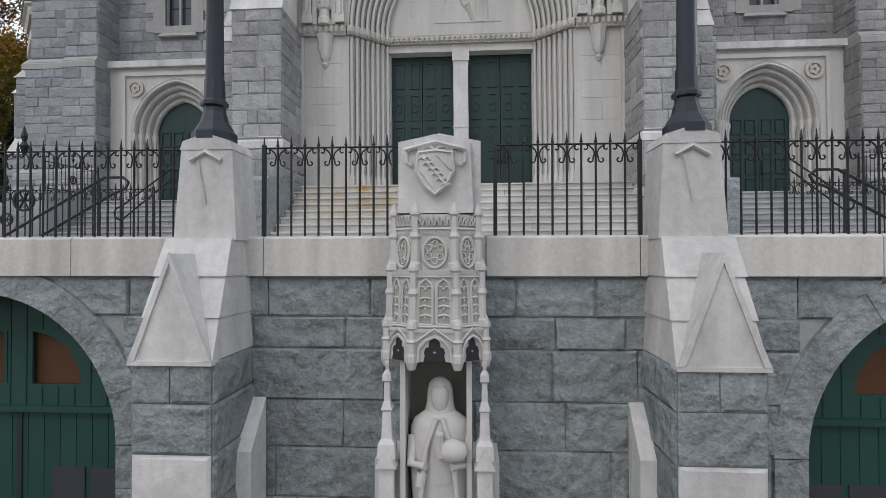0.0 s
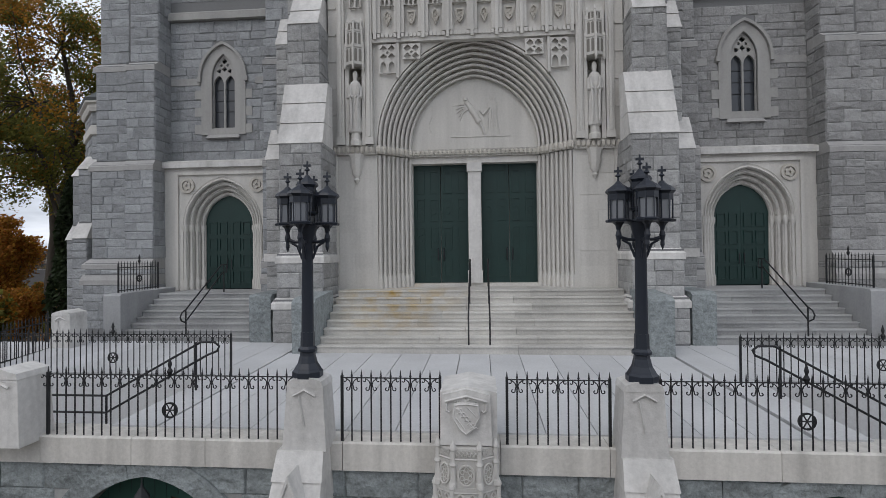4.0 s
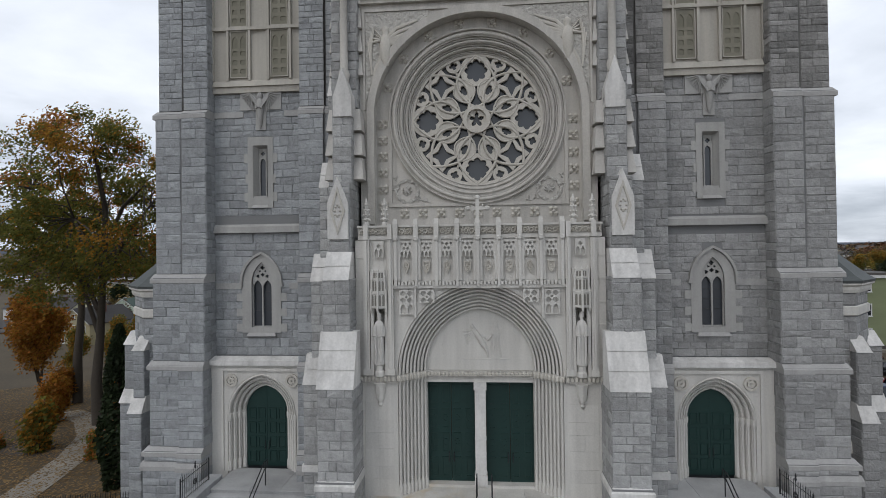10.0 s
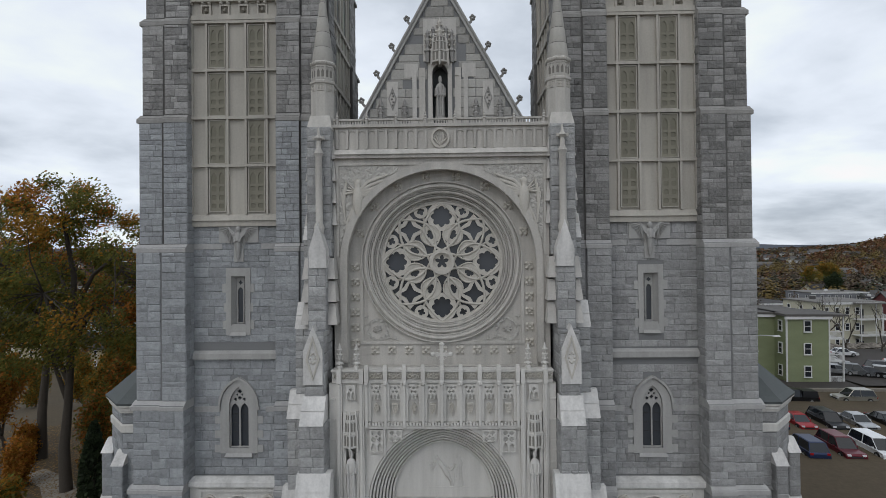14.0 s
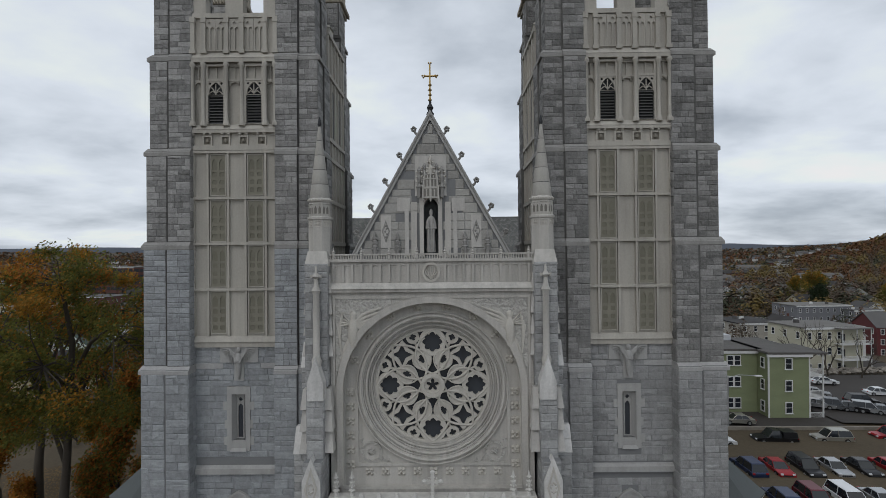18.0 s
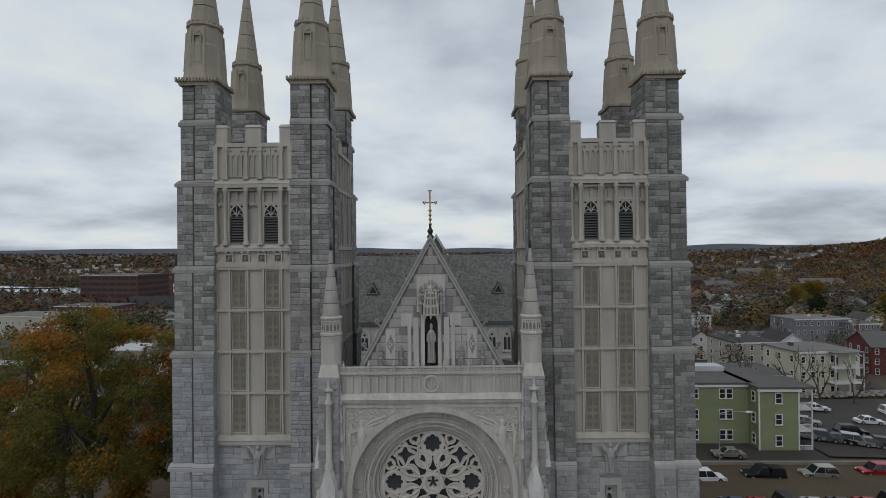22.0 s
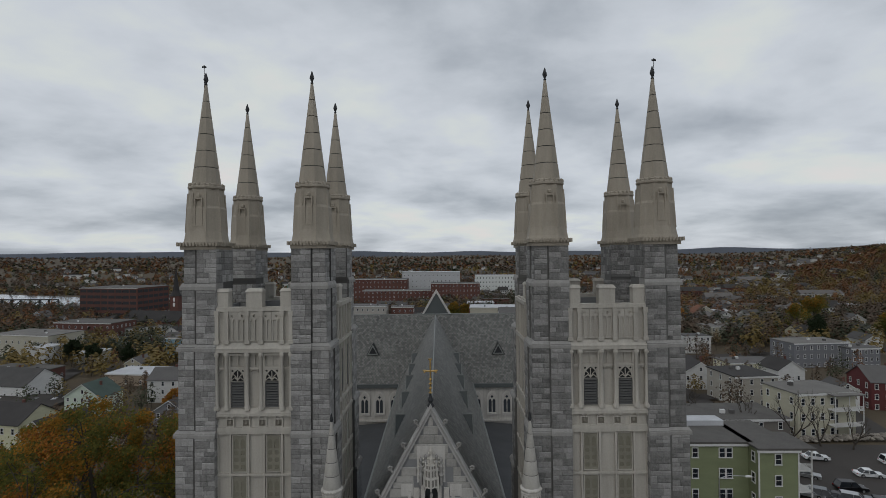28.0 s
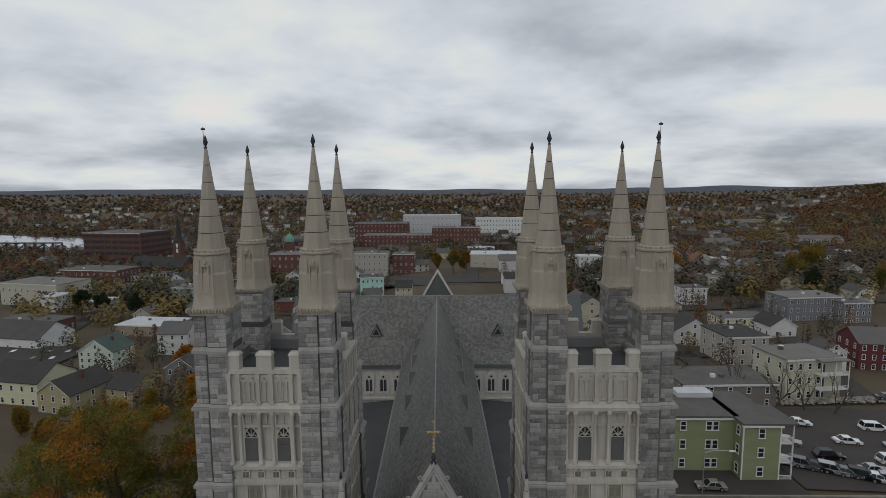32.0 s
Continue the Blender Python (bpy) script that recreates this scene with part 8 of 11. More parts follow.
YF, ZC = -11.75, -0.18
fence((X0 - 2.0, YF, ZC), (X0 - 0.5, YF, ZC))
fence((X0 + 0.5, YF, ZC), (X0 + 2.0, YF, ZC))
for sgn in (-1, 1):
    fence((X0 + sgn * 2.72, YF, ZC), (X0 + sgn * 6.78, YF, ZC), medal=(0.5,))
    fence((X0 + sgn * 7.75, YF, ZC), (X0 + sgn * 11.6, YF, ZC), medal=(0.5,), scrolls=sgn < 0)
    fence((X0 + sgn * 5.6, -8.12, -0.12), (X0 + sgn * 11.3, -8.12, -0.12), medal=(0.5,))
    fence((0.16 + sgn * 11.66, -3.55, 1.54 + sgn * 0.07), (0.16 + sgn * 11.66, -1.5, 1.56 + sgn * 0.07), scrolls=False, medal=(0.5,), label="short black iron fence on the wall beside the steps", scale=0.95)
    fence((sgn * 12.2, -4.4, -0.1), (sgn * 13.2, -4.4, -0.1), scrolls=False, label="short black iron fence beside a pier")
fence((-25.0, 2.0, height(-25.0, 2.0)), (-14.6, 1.6, height(-14.6, 1.6)), scrolls=False, label="black iron fence with curved tops along the slope", step=0.14, scale=1.45)
fence((-11.75, -8.0, -0.12), (-12.5, -4.6, -0.1), scrolls=False, label="black iron fence beside the terrace lamp")


# ---- terrace wall ----
def pier(x, y, w0, w1, dp, z0, z1, name="fence_pier", label="weathered white stone fence pier with peaked top"):
    p = thing(name, label, "pier", group="terrace piers")
    s = Shape()
    h0, h1 = w0 / 2, w1 / 2
    s.taper(x - h0, x + h0, y - dp / 2, y + dp / 2 + 0.1, z0, x - h1, x + h1, y - dp / 2 + 0.03, y + dp / 2 + 0.08, z1 - 0.14)
    s.obj("shaft", M["cap"], p)
    t = Shape()
    t.extrude_y([(x - h1 - 0.01, z1 - 0.14), (x + h1 + 0.01, z1 - 0.14), (x + h1 - 0.02, z1 - 0.05), (x, z1 + 0.03), (x - h1 + 0.02, z1 - 0.05)], y - dp / 2 + 0.02, y + dp / 2 + 0.09)
    t.obj("cap", M["cap"], p)
    m_ = Shape()
    for sg in (-1, 1):
        m_.add([(x + sg * h1 * 0.62, y - dp / 2 - 0.002, z1 - 0.28), (x + sg * h1 * 0.62, y - dp / 2 + 0.004, z1 - 0.22), (x, y - dp / 2 + 0.004, z1 - 0.13), (x, y - dp / 2 - 0.002, z1 - 0.19)], [(0, 1, 2, 3)])
    m_.tube([(x - h1 * 0.6, y - dp / 2 + 0.0, z1 - 0.26), (x, y - dp / 2 + 0.0, z1 - 0.17), (x + h1 * 0.6, y - dp / 2 + 0.0, z1 - 0.26)], 0.018, 5)
    m_.tube([(x - h1 * 0.3, y - dp / 2 + 0.0, z1 - 0.26), (x + 0.0, y - dp / 2 - 0.0, z1 - 0.7)], 0.012, 5)
    m_.obj("incised_moulding", M["cap"], p)
    return p


YW = -11.72
wall_st = thing("wall_terrace", "retaining wall of big rock-faced granite blocks", "wall", kind="structure")
rngw = random.Random(21)


def terrace_stone(org, u, n, w, h, d):
    s = Shape()
    rock(s, rngw, org, u, n, w, h, d, 0.6, 0.022)
    # a finer broken face: more facets
    s.obj("stone", M["granite_piece"], wall_st)


ARX, ARW, ARS, ARR = 5.15, 1.5, -2.45, 1.65
for sgn in (-1, 1):
    xa = X0 + sgn * ARX
    plate_part("backing", [(X0 + min(0, sgn * 16), -4.4), (X0 + max(0, sgn * 16), -4.4), (X0 + max(0, sgn * 16), -0.6), (X0 + min(0, sgn * 16), -0.6)], [lancet(xa, -4.35, ARS, ARW + 0.05, ARR + 0.05, 18), lancet(X0 + sgn * 9.8, -4.35, ARS, ARW, ARR, 12)] , YW + 0.004, YW + 0.6, M["mortar_light"], wall_st)
    # voussoirs
    pts_i, pts_o = arch(xa, ARS, ARW, ARR, 18), arch(xa, ARS, ARW + 0.34, ARR + 0.34, 18)
    for i in range(0, len(pts_i) - 1, 4):
        s = Shape()
        s.strip_y(pts_i[i:i + 5], pts_o[i:i + 5], YW - 0.05 - 0.02 * rngw.random(), YW + 0.4)
        s.obj("voussoir", M["granite_piece"], wall_st)
    for sd in (-1, 1):
        z = -4.3
        while z < ARS - 0.05:
            s = Shape()
            xs = xa + sd * (ARW + 0.17)
            s.box(xs - 0.165, xs + 0.165, YW - 0.06, YW + 0.4, z + 0.005, min(z + 0.46, ARS) - 0.005)
            s.obj("quoin", M["granite_piece"], wall_st)
            z += 0.46
# courses of big blocks between arches and buttresses
zs = [-4.3, -3.75, -3.3, -2.98, -2.44, -1.93, -1.38, -1.04, -0.62]
for za, zb in zip(zs[:-1], zs[1:]):
    spans = [(-16, X0 - ARX - ARW - 0.34), (X0 - ARX + ARW + 0.34, X0 + ARX - ARW - 0.34), (X0 + ARX + ARW + 0.34, 16)]
    if zb > -1.0:
        spans = [(-16, X0 - ARX - 0.75), (X0 - ARX + 0.75, X0 + ARX - 0.75), (X0 + ARX + 0.75, 16)]
    elif zb > -2.0:
        spans = [(-16, X0 - ARX - 1.55), (X0 - ARX + 1.55, X0 + ARX - 1.55), (X0 + ARX + 1.55, 16)]
    for a, b in spans:
        x = a
        while x < b - 0.02:
            w = rngw.uniform(0.7, 1.6)
            if x + w > b - 0.5:
                w = b - x
            terrace_stone((x + 0.004, YW, za + 0.004), (1, 0), (0, -1), w - 0.008, zb - za - 0.008, rngw.uniform(0.02, 0.04))
            x += w
# coping in long stones
cuts = [-16, -12.1, -9.6, -6.6, -5.1, -3.9, X0 - 2.6, X0 - 1.98, X0 - 0.4, X0 + 0.4, X0 + 1.98, X0 + 2.6, 4.6, 6.8, 9.0, 12.2, 16]
for a, b in zip(cuts[:-1], cuts[1:]):
    s = Shape()
    s.box(a + 0.005, b - 0.005, YW - 0.10, YW + 0.5, -0.60, -0.20).taper(a + 0.005, b - 0.005, YW - 0.10, YW + 0.5, -0.20, a + 0.005, b - 0.005, YW - 0.07, YW + 0.5, -0.175)
    s.obj("coping_stone", M["coping"], wall_st)
Shape().box(-16, 16, -11.2, -11.12, -4.4, -0.25).obj("core", M["mortar"], wall_st)

for sgn in (-1, 1):
    xb = X0 + sgn * 2.35
    pier(0.2 + sgn * 2.43, -11.9, 0.66, 0.54, 0.42, -0.22, 0.85, label="weathered white stone lamp pier with peaked top")
    pier(X0 + sgn * 7.25, -11.9, 0.76, 0.64, 0.55, -0.25, 0.92)
    pier(X0 + sgn * (11.92 if sgn < 0 else 12.1), -8.55 if sgn < 0 else -8.7, 0.78, 0.68, 0.66, -1.3, 0.7)
    pier(sgn * 12.0, -5.0, 0.66, 0.58, 0.6, -0.5, 1.05, label="low white pier beside the side steps")
    # sloped buttress below the lamp pier: granite shaft, white broached top
    bt = thing("terrace_buttress", "granite buttress with a white sloping stone top", "buttress", group="terrace buttresses")
    bx = 0.19 + sgn * 2.47
    w = 0.38
    YB = -12.58
    rb = random.Random(60 + sgn)
    core = Shape().box(bx - w, bx + w, YB, YW, -4.3, -1.36).obj("shaft", M["mortar"], bt)
    z = -4.3
    for h in (0.6, 0.52, 0.5, 0.46, 0.47, 0.39):
        m = "granite_piece"
        cuts_ = ((bx - w, bx - 0.02), (bx - 0.02, bx + w)) if h in (0.39, 0.5) else ((bx - w, bx + w),)
        for xa, x2 in cuts_:
            s = Shape()
            if h == 0.52 or h == 0.46:
                pass
            rock(s, rb, (xa + 0.005, YB, z + 0.005), (1, 0), (0, -1), x2 - xa - 0.01, h - 0.01, 0.03)
            s.obj("stone", M["cap" if h == 0.46 else m], core)
        for u, n_, ox, oy in (((0, -1), (-1, 0), bx - w, YW), ((0, 1), (1, 0), bx + w, YB)):
            s = Shape()
            rock(s, rb, (ox, oy + (-0.005 if u[1] < 0 else 0.005), z + 0.005), u, n_, YW - YB - 0.01, h - 0.01, 0.03)
            s.obj("stone", M[m], core)
        z += h
    # steep weathering in three lapped courses, and a gablet standing before it
    zb_, zt, yt = -1.36, -0.2, -12.13
    for k in range(3):
        t0, t1 = k / 3, (k + 1) / 3
        za, z2 = zb_ + (zt - zb_) * t0, zb_ + (zt - zb_) * t1
        ya, y2 = YB + (yt - YB) * t0 - 0.03, YB + (yt - YB) * t1
        wa, wb = w - 0.035 * t0, w - 0.035 * t1
        Shape().taper(bx - wa - 0.015, bx + wa + 0.015, ya, YW, za + 0.003, bx - wb, bx + wb, y2 - 0.005, YW, z2).obj("sloping_course", M["cap"], bt, "white sloping stone slab")
    gb = Shape()
    yg, za = YB - 0.045, -0.36
    gb.add([(bx - w - 0.01, yg, zb_ + 0.01), (bx + w + 0.01, yg, zb_ + 0.01), (bx, yg, za), (bx, yt - 0.06, za), (bx - w + 0.02, YB + 0.05, zb_ + 0.01), (bx + w - 0.02, YB + 0.05, zb_ + 0.01)],
           [(0, 1, 2), (1, 5, 3, 2), (4, 0, 2, 3), (0, 4, 5, 1)])
    gab = gb.obj("gablet", M["cap"], bt, "white triangular gablet")
    for s2 in (-1, 1):
        e_ = Shape().extrude_y([(bx + s2 * (w + 0.012), zb_ + 0.012), (bx, za + 0.012), (bx, za - 0.09), (bx + s2 * (w - 0.05), zb_ + 0.012)][::s2], yg - 0.022, yg)
        e_.obj("edge_band", M["cap"], gab)
    Shape().box(bx - w - 0.02, bx + w + 0.02, YB - 0.06, YB + 0.1, zb_ - 0.03, zb_ + 0.012).obj("drip", M["cap"], bt)
    # white plinth slab leaning at the wall on the inner side
    lean = Shape()
    xs = bx - sgn * (w + 0.02)
    lean.extrude_x([(-12.15, -3.4), (-12.15, -2.35), (-11.78, -1.9), (-11.78, -3.4)][::-1], min(xs, xs - sgn * 0.16), max(xs, xs - sgn * 0.16))
    lean.obj("side_set_off", M["cap"], bt)


# ---- lamps on the piers ----
def build_lamp(x, y, z):
    lp = thing("street_lamp", "black cast-iron lamp post with a cluster of four glazed lanterns", "lamp", group="lamp posts")
    s = Shape()
    s.lathe([(0.245, 0), (0.245, 0.09), (0.215, 0.12), (0.20, 0.15), (0.155, 0.22), (0.135, 0.30), (0.125, 0.33), (0.12, 0.38), (0.15, 0.40), (0.15, 0.44), (0.115, 0.48), (0.11, 0.7)], 8, x, y, math.pi / 8)
    for i in range(len(s.v)):
        s.v[i] = (s.v[i][0], s.v[i][1], s.v[i][2] + z)
    s.obj("base", M["lamp_iron"], lp)
    Shape().lathe([(0.1, z + 0.68), (0.088, z + 2.1), (0.12, z + 2.2), (0.15, z + 2.32), (0.16, z + 2.38)], 12, x, y).obj("post", M["lamp_iron"], lp, smooth=40)
    tops = [(0, 0, 0.18, 0.13)] + [(0.33 * math.cos(a), 0.33 * math.sin(a), 0.0, 0.15) for a in (0, math.pi / 2, math.pi, 3 * math.pi / 2)]
    for dx, dy, dz, r in tops:
        lx, ly, lz = x + dx, y + dy, z + 2.38 + dz
        if dx or dy:
            Shape().tube([(x, y, z + 2.12), (x + dx * 0.6, y + dy * 0.6, z + 2.12), (lx, ly, z + 2.16)], 0.028, 6).obj("bracket", M["lamp_iron"], lp)
            Shape().tube([(x + dx * 0.25, y + dy * 0.25, z + 1.85), (x + dx * 0.5, y + dy * 0.5, z + 2.05), (x + dx * 0.85, y + dy * 0.85, z + 2.12)], 0.022, 6).obj("brace", M["lamp_iron"], lp)
            Shape().lathe([(0.005, lz - 0.42), (0.035, lz - 0.34), (0.03, lz - 0.28), (0.05, lz - 0.2), (0.03, lz - 0.12), (0.05, lz - 0.05), (0.1, lz)], 8, lx, ly).obj("drop", M["lamp_iron"], lp)
        b = Shape()
        b.lathe([(r + 0.04, lz), (r + 0.05, lz + 0.03), (r, lz + 0.05)], 8, lx, ly, math.pi / 8)
        lan = b.obj("lantern", M["lamp_iron"], lp)
        Shape().lathe([(r - 0.03, lz + 0.05), (r - 0.025, lz + 0.42)], 8, lx, ly, math.pi / 8).obj("glass", M["lamp_glass"], lan, "frosted lantern glass")
        for k in range(8):
            a = math.pi / 8 + k * math.pi / 4
            px, py = lx + r * math.cos(a), ly + r * math.sin(a)
            Shape().tube([(px, py, lz + 0.04), (px, py, lz + 0.46)], 0.012, 4).obj("glazing_bar", M["lamp_iron"], lan)
        hd = Shape()
        hd.lathe([(r + 0.005, lz + 0.33), (r + 0.01, lz + 0.42), (r + 0.05, lz + 0.46), (r + 0.03, lz + 0.5), (0.06, lz + 0.58), (0.03, lz + 0.62)], 8, lx, ly, math.pi / 8)
        hd.obj("hood", M["lamp_iron"], lan)
        fn = Shape()
        fn.lathe([(0.018, lz + 0.6), (0.018, lz + 0.68), (0.05, lz + 0.70), (0.02, lz + 0.73), (0.015, lz + 0.84)], 6, lx, ly)
        fn.box(lx - 0.06, lx + 0.06, ly - 0.018, ly + 0.018, lz + 0.755, lz + 0.79)
        fn.obj("cross_finial", M["lamp_iron"], lan)
    lp.matrix_basis = Matrix.Translation((x, y, z)) @ Matrix.Diagonal((0.93, 0.93, 0.955, 1)) @ Matrix.Translation((-x, -y, -z))
    return lp


build_lamp(0.2 - 2.45, -11.88, 0.83)
build_lamp(0.2 + 2.46, -11.89, 0.83)
build_lamp(X0 - 11.92, -8.55, 0.69)

# ---- middle shrine on the terrace wall ----
def shrine_statue(cx, cy, z0):
    """A caped and veiled figure with a pale bundle on one arm, as one plain mesh."""
    s = Shape()
    def body(prof, n, fold, y_off=0.0, squash=0.62):
        vs, fs = [], []
        for r, z in prof:
            for i in range(n):
                a = 2 * math.pi * i / n
                k = 1 + fold * math.sin(7 * a + 2 * z) * (1 if z < 1.15 else 0.25)
                vs.append((cx + r * k * math.cos(a), cy + y_off + squash * r * k * math.sin(a), z0 + z))
        for i in range(len(prof) - 1):
            for j in range(n):
                fs.append((i * n + j, i * n + (j + 1) % n, (i + 1) * n + (j + 1) % n, (i + 1) * n + j))
        fs += [tuple(range(n - 1, -1, -1)), tuple(range((len(prof) - 1) * n, len(prof) * n))]
        s.add(vs, fs)
    body([(0.27, 0), (0.28, 0.1), (0.27, 0.7), (0.285, 1.1), (0.29, 1.35), (0.285, 1.5), (0.25, 1.585), (0.16, 1.65), (0.09, 1.69)], 28, 0.05)
    body([(0.2, 1.0), (0.215, 1.2), (0.2, 1.42), (0.1, 1.62)], 20, 0.03, -0.06)
    # veil falling to the shoulders, then the face before it
    body([(0.16, 1.52), (0.165, 1.6), (0.135, 1.72), (0.125, 1.85), (0.105, 1.92), (0.06, 1.965), (0.01, 1.975)], 18, 0.06, 0.02, 0.8)
    body([(0.04, 1.66), (0.07, 1.7), (0.088, 1.78), (0.085, 1.85), (0.06, 1.9)], 14, 0.0, -0.06, 0.75)
    # folds of the cape edge
    for sg in (-1, 1):
        s.tube([(cx + sg * 0.03, cy - 0.16, z0 + 1.62), (cx + sg * 0.12, cy - 0.2, z0 + 1.35), (cx + sg * 0.17, cy - 0.21, z0 + 0.9), (cx + sg * 0.16, cy - 0.2, z0 + 0.1)], 0.03, 6, 0.022)
        s.tube([(cx + sg * 0.26, cy - 0.03, z0 + 1.42), (cx + sg * 0.27, cy - 0.13, z0 + 1.18), (cx + sg * 0.12, cy - 0.24, z0 + 1.2)], 0.06, 7, 0.04)
    # the bundle and the forearm under it
    s.lathe([(0.02, z0 + 1.24), (0.12, z0 + 1.27), (0.15, z0 + 1.34), (0.12, z0 + 1.42), (0.03, z0 + 1.46)], 12, cx + 0.13, cy - 0.24, 0, 0.6)
    s.tube([(cx + 0.02, cy - 0.25, z0 + 1.3), (cx + 0.0, cy - 0.26, z0 + 1.44), (cx + 0.01, cy - 0.28, z0 + 1.52)], 0.05, 7, 0.038)
    s.tube([(cx - 0.16, cy - 0.18, z0 + 1.12), (cx - 0.18, cy - 0.2, z0 + 1.0)], 0.055, 7, 0.05)
    ob = s.obj("statue", M["statue"], smooth=70)
    return tagged(ob, "pale stone statue of a caped figure holding a bundle", "statue")


def build_shrine():
    x = X0 - 0.09
    sh = thing("wall_shrine", "carved white stone shrine with shield, canopy and statue niche", "shrine")

    def P(shape, name, m="statue", label="", smooth=0, parent=None):
        return shape.obj(name, M[m], parent or sh, label, smooth)
    P(Shape().box(x - 0.37, x + 0.43, -12.25, YW + 0.4, -1.4, 0.66).extrude_y([(x - 0.37, 0.66), (x + 0.43, 0.66), (x + 0.43, 0.72), (x + 0.03, 0.80), (x - 0.37, 0.72)], -12.25, YW + 0.4), "block", "cap")
    face = P(Shape().taper(x - 0.36, x + 0.36, -12.36, -12.2, 0.02, x - 0.33, x + 0.33, -12.32, -12.2, 0.70).extrude_y([(x - 0.33, 0.70), (x + 0.33, 0.70), (x, 0.78)], -12.32, -12.2), "face", "cap")
    s = Shape()
    s.extrude_y([(x - 0.17, 0.6), (x - 0.19, 0.4), (x - 0.1, 0.25), (x, 0.17), (x + 0.1, 0.25), (x + 0.19, 0.4), (x + 0.17, 0.6), (x, 0.62)], -12.41, -12.3)
    shd = P(s, "shield", "cap")
    # moulded edge of the shield and a charge of diagonal leafy bands
    edge = [(x - 0.16, 0.58), (x - 0.175, 0.41), (x - 0.09, 0.265), (x, 0.19), (x + 0.09, 0.265), (x + 0.175, 0.41), (x + 0.16, 0.58), (x, 0.60), (x - 0.16, 0.58)]
    Shape().tube([(u, -12.412, z) for u, z in edge], 0.013, 5).obj("shield_edge", M["cap"], shd)
    c = Shape()
    for k in range(6):
        u, z = x - 0.1 + 0.042 * k, 0.52 - 0.05 * k
        for sg in (-1, 1):
            c.tube([(u, -12.41, z), (u + sg * 0.03, -12.425, z + 0.02), (u + sg * 0.055, -12.412, z - 0.005)], 0.014, 5, 0.006)
    c.tube([(x - 0.12, -12.412, 0.55), (x + 0.1, -12.418, 0.28)], 0.012, 5)
    c.tube([(x + 0.02, -12.412, 0.56), (x + 0.15, -12.418, 0.42)], 0.01, 5)
    c.tube([(x - 0.14, -12.412, 0.42), (x - 0.02, -12.418, 0.26)], 0.01, 5)
    c.obj("charge", M["cap"], shd)
    # cusped arches hanging under the gablet beside the shield
    cu = Shape()
    for cx_, r_ in ((x - 0.2, 0.08), (x - 0.07, 0.065), (x + 0.07, 0.065), (x + 0.2, 0.08)):
        cu.tube([(cx_ + r_ * math.cos(math.pi * q / 8), -12.345, 0.575 + (0.03 if abs(cx_ - x) < 0.1 else 0.0) + r_ * 0.8 * math.sin(math.pi * q / 8)) for q in range(9)], 0.016, 5)
    for sg in (-1, 1):
        cu.tube([(x + sg * 0.28, -12.345, 0.575), (x + sg * 0.275, -12.36, 0.5), (x + sg * 0.235, -12.36, 0.47), (x + sg * 0.215, -12.355, 0.5)], 0.017, 5, 0.012)
    P(cu, "cusped_arches", "cap")
    P(Shape().tube([(x - 0.29, -12.36, 0.62), (x, -12.36, 0.695), (x + 0.29, -12.36, 0.62)], 0.02, 5), "moulding", "cap")
    # canopy: three tiers on a three-sided front
    def tier(z0, z1, w0, w1, y0, name):
        t = Shape()
        def ringp(w, z):
            return [(x - w, -12.15, z), (x - w, -12.30 - y0 * 0.2, z), (x - w * 0.45, -12.45 - y0, z), (x + w * 0.45, -12.45 - y0, z), (x + w, -12.30 - y0 * 0.2, z), (x + w, -12.15, z)]
        a, b = ringp(w0, z0), ringp(w1, z1)
        t.add(a + b, [(i, i + 1, i + 7, i + 6) for i in range(5)] + [(0, 1, 2, 3, 4, 5), (11, 10, 9, 8, 7, 6)])
        return P(t, name), a, b
    t1, a1, b1 = tier(-0.52, 0.0, 0.42, 0.38, 0.0, "upper_tier")
    t2, a2, b2 = tier(-1.05, -0.52, 0.45, 0.42, 0.02, "middle_tier")
    t3, a3, b3 = tier(-1.36, -1.05, 0.48, 0.46, 0.04, "lower_tier")
    # facet decoration: each of the three faces
    for (t_, lo, hi, kind) in ((t1, a1, b1, 0), (t2, a2, b2, 1), (t3, a3, b3, 2)):
        for i in (1, 2, 3):
            A_, B_ = Vector(lo[i]), Vector(lo[i + 1])
            C_, D_ = Vector(hi[i + 1]), Vector(hi[i])
            nrm = (B_ - A_).cross(D_ - A_).normalized()
            if nrm.y > 0:
                nrm = -nrm
            def at_(u, v, d=0.006):
                return tuple(A_.lerp(B_, u).lerp(D_.lerp(C_, u), v) + nrm * d)
            def quad(sh_, u0, u1, v0, v1, d):
                sh_.add([at_(u0, v0, d), at_(u1, v0, d), at_(u1, v1, d), at_(u0, v1, d)], [(0, 1, 2, 3)])
            dk, lt = Shape(), Shape()
            if kind == 0:
                # roundel with a foiled edge below a vine crest and a row of teeth
                rnd = [(0.5 + 0.30 * math.cos(2 * math.pi * j / 20), 0.32 + 0.27 * math.sin(2 * math.pi * j / 20)) for j in range(21)]
                dk.add([at_(u, v, 0.004) for u, v in rnd[:20]], [tuple(range(20))])
                lt.tube([at_(u, v, 0.014) for u, v in rnd], 0.016, 5)
                for j in range(6):
                    a_ = 2 * math.pi * j / 6 + 0.5
                    cu_, cv_ = 0.5 + 0.17 * math.cos(a_), 0.32 + 0.15 * math.sin(a_)
                    lt.tube([at_(cu_ + 0.075 * math.cos(q * 1.05), cv_ + 0.065 * math.sin(q * 1.05), 0.010) for q in range(7)], 0.009, 4)
                for j in range(11):
                    u = 0.05 + 0.09 * j
                    quad(lt, u - 0.026, u + 0.026, 0.64, 0.71, 0.022)
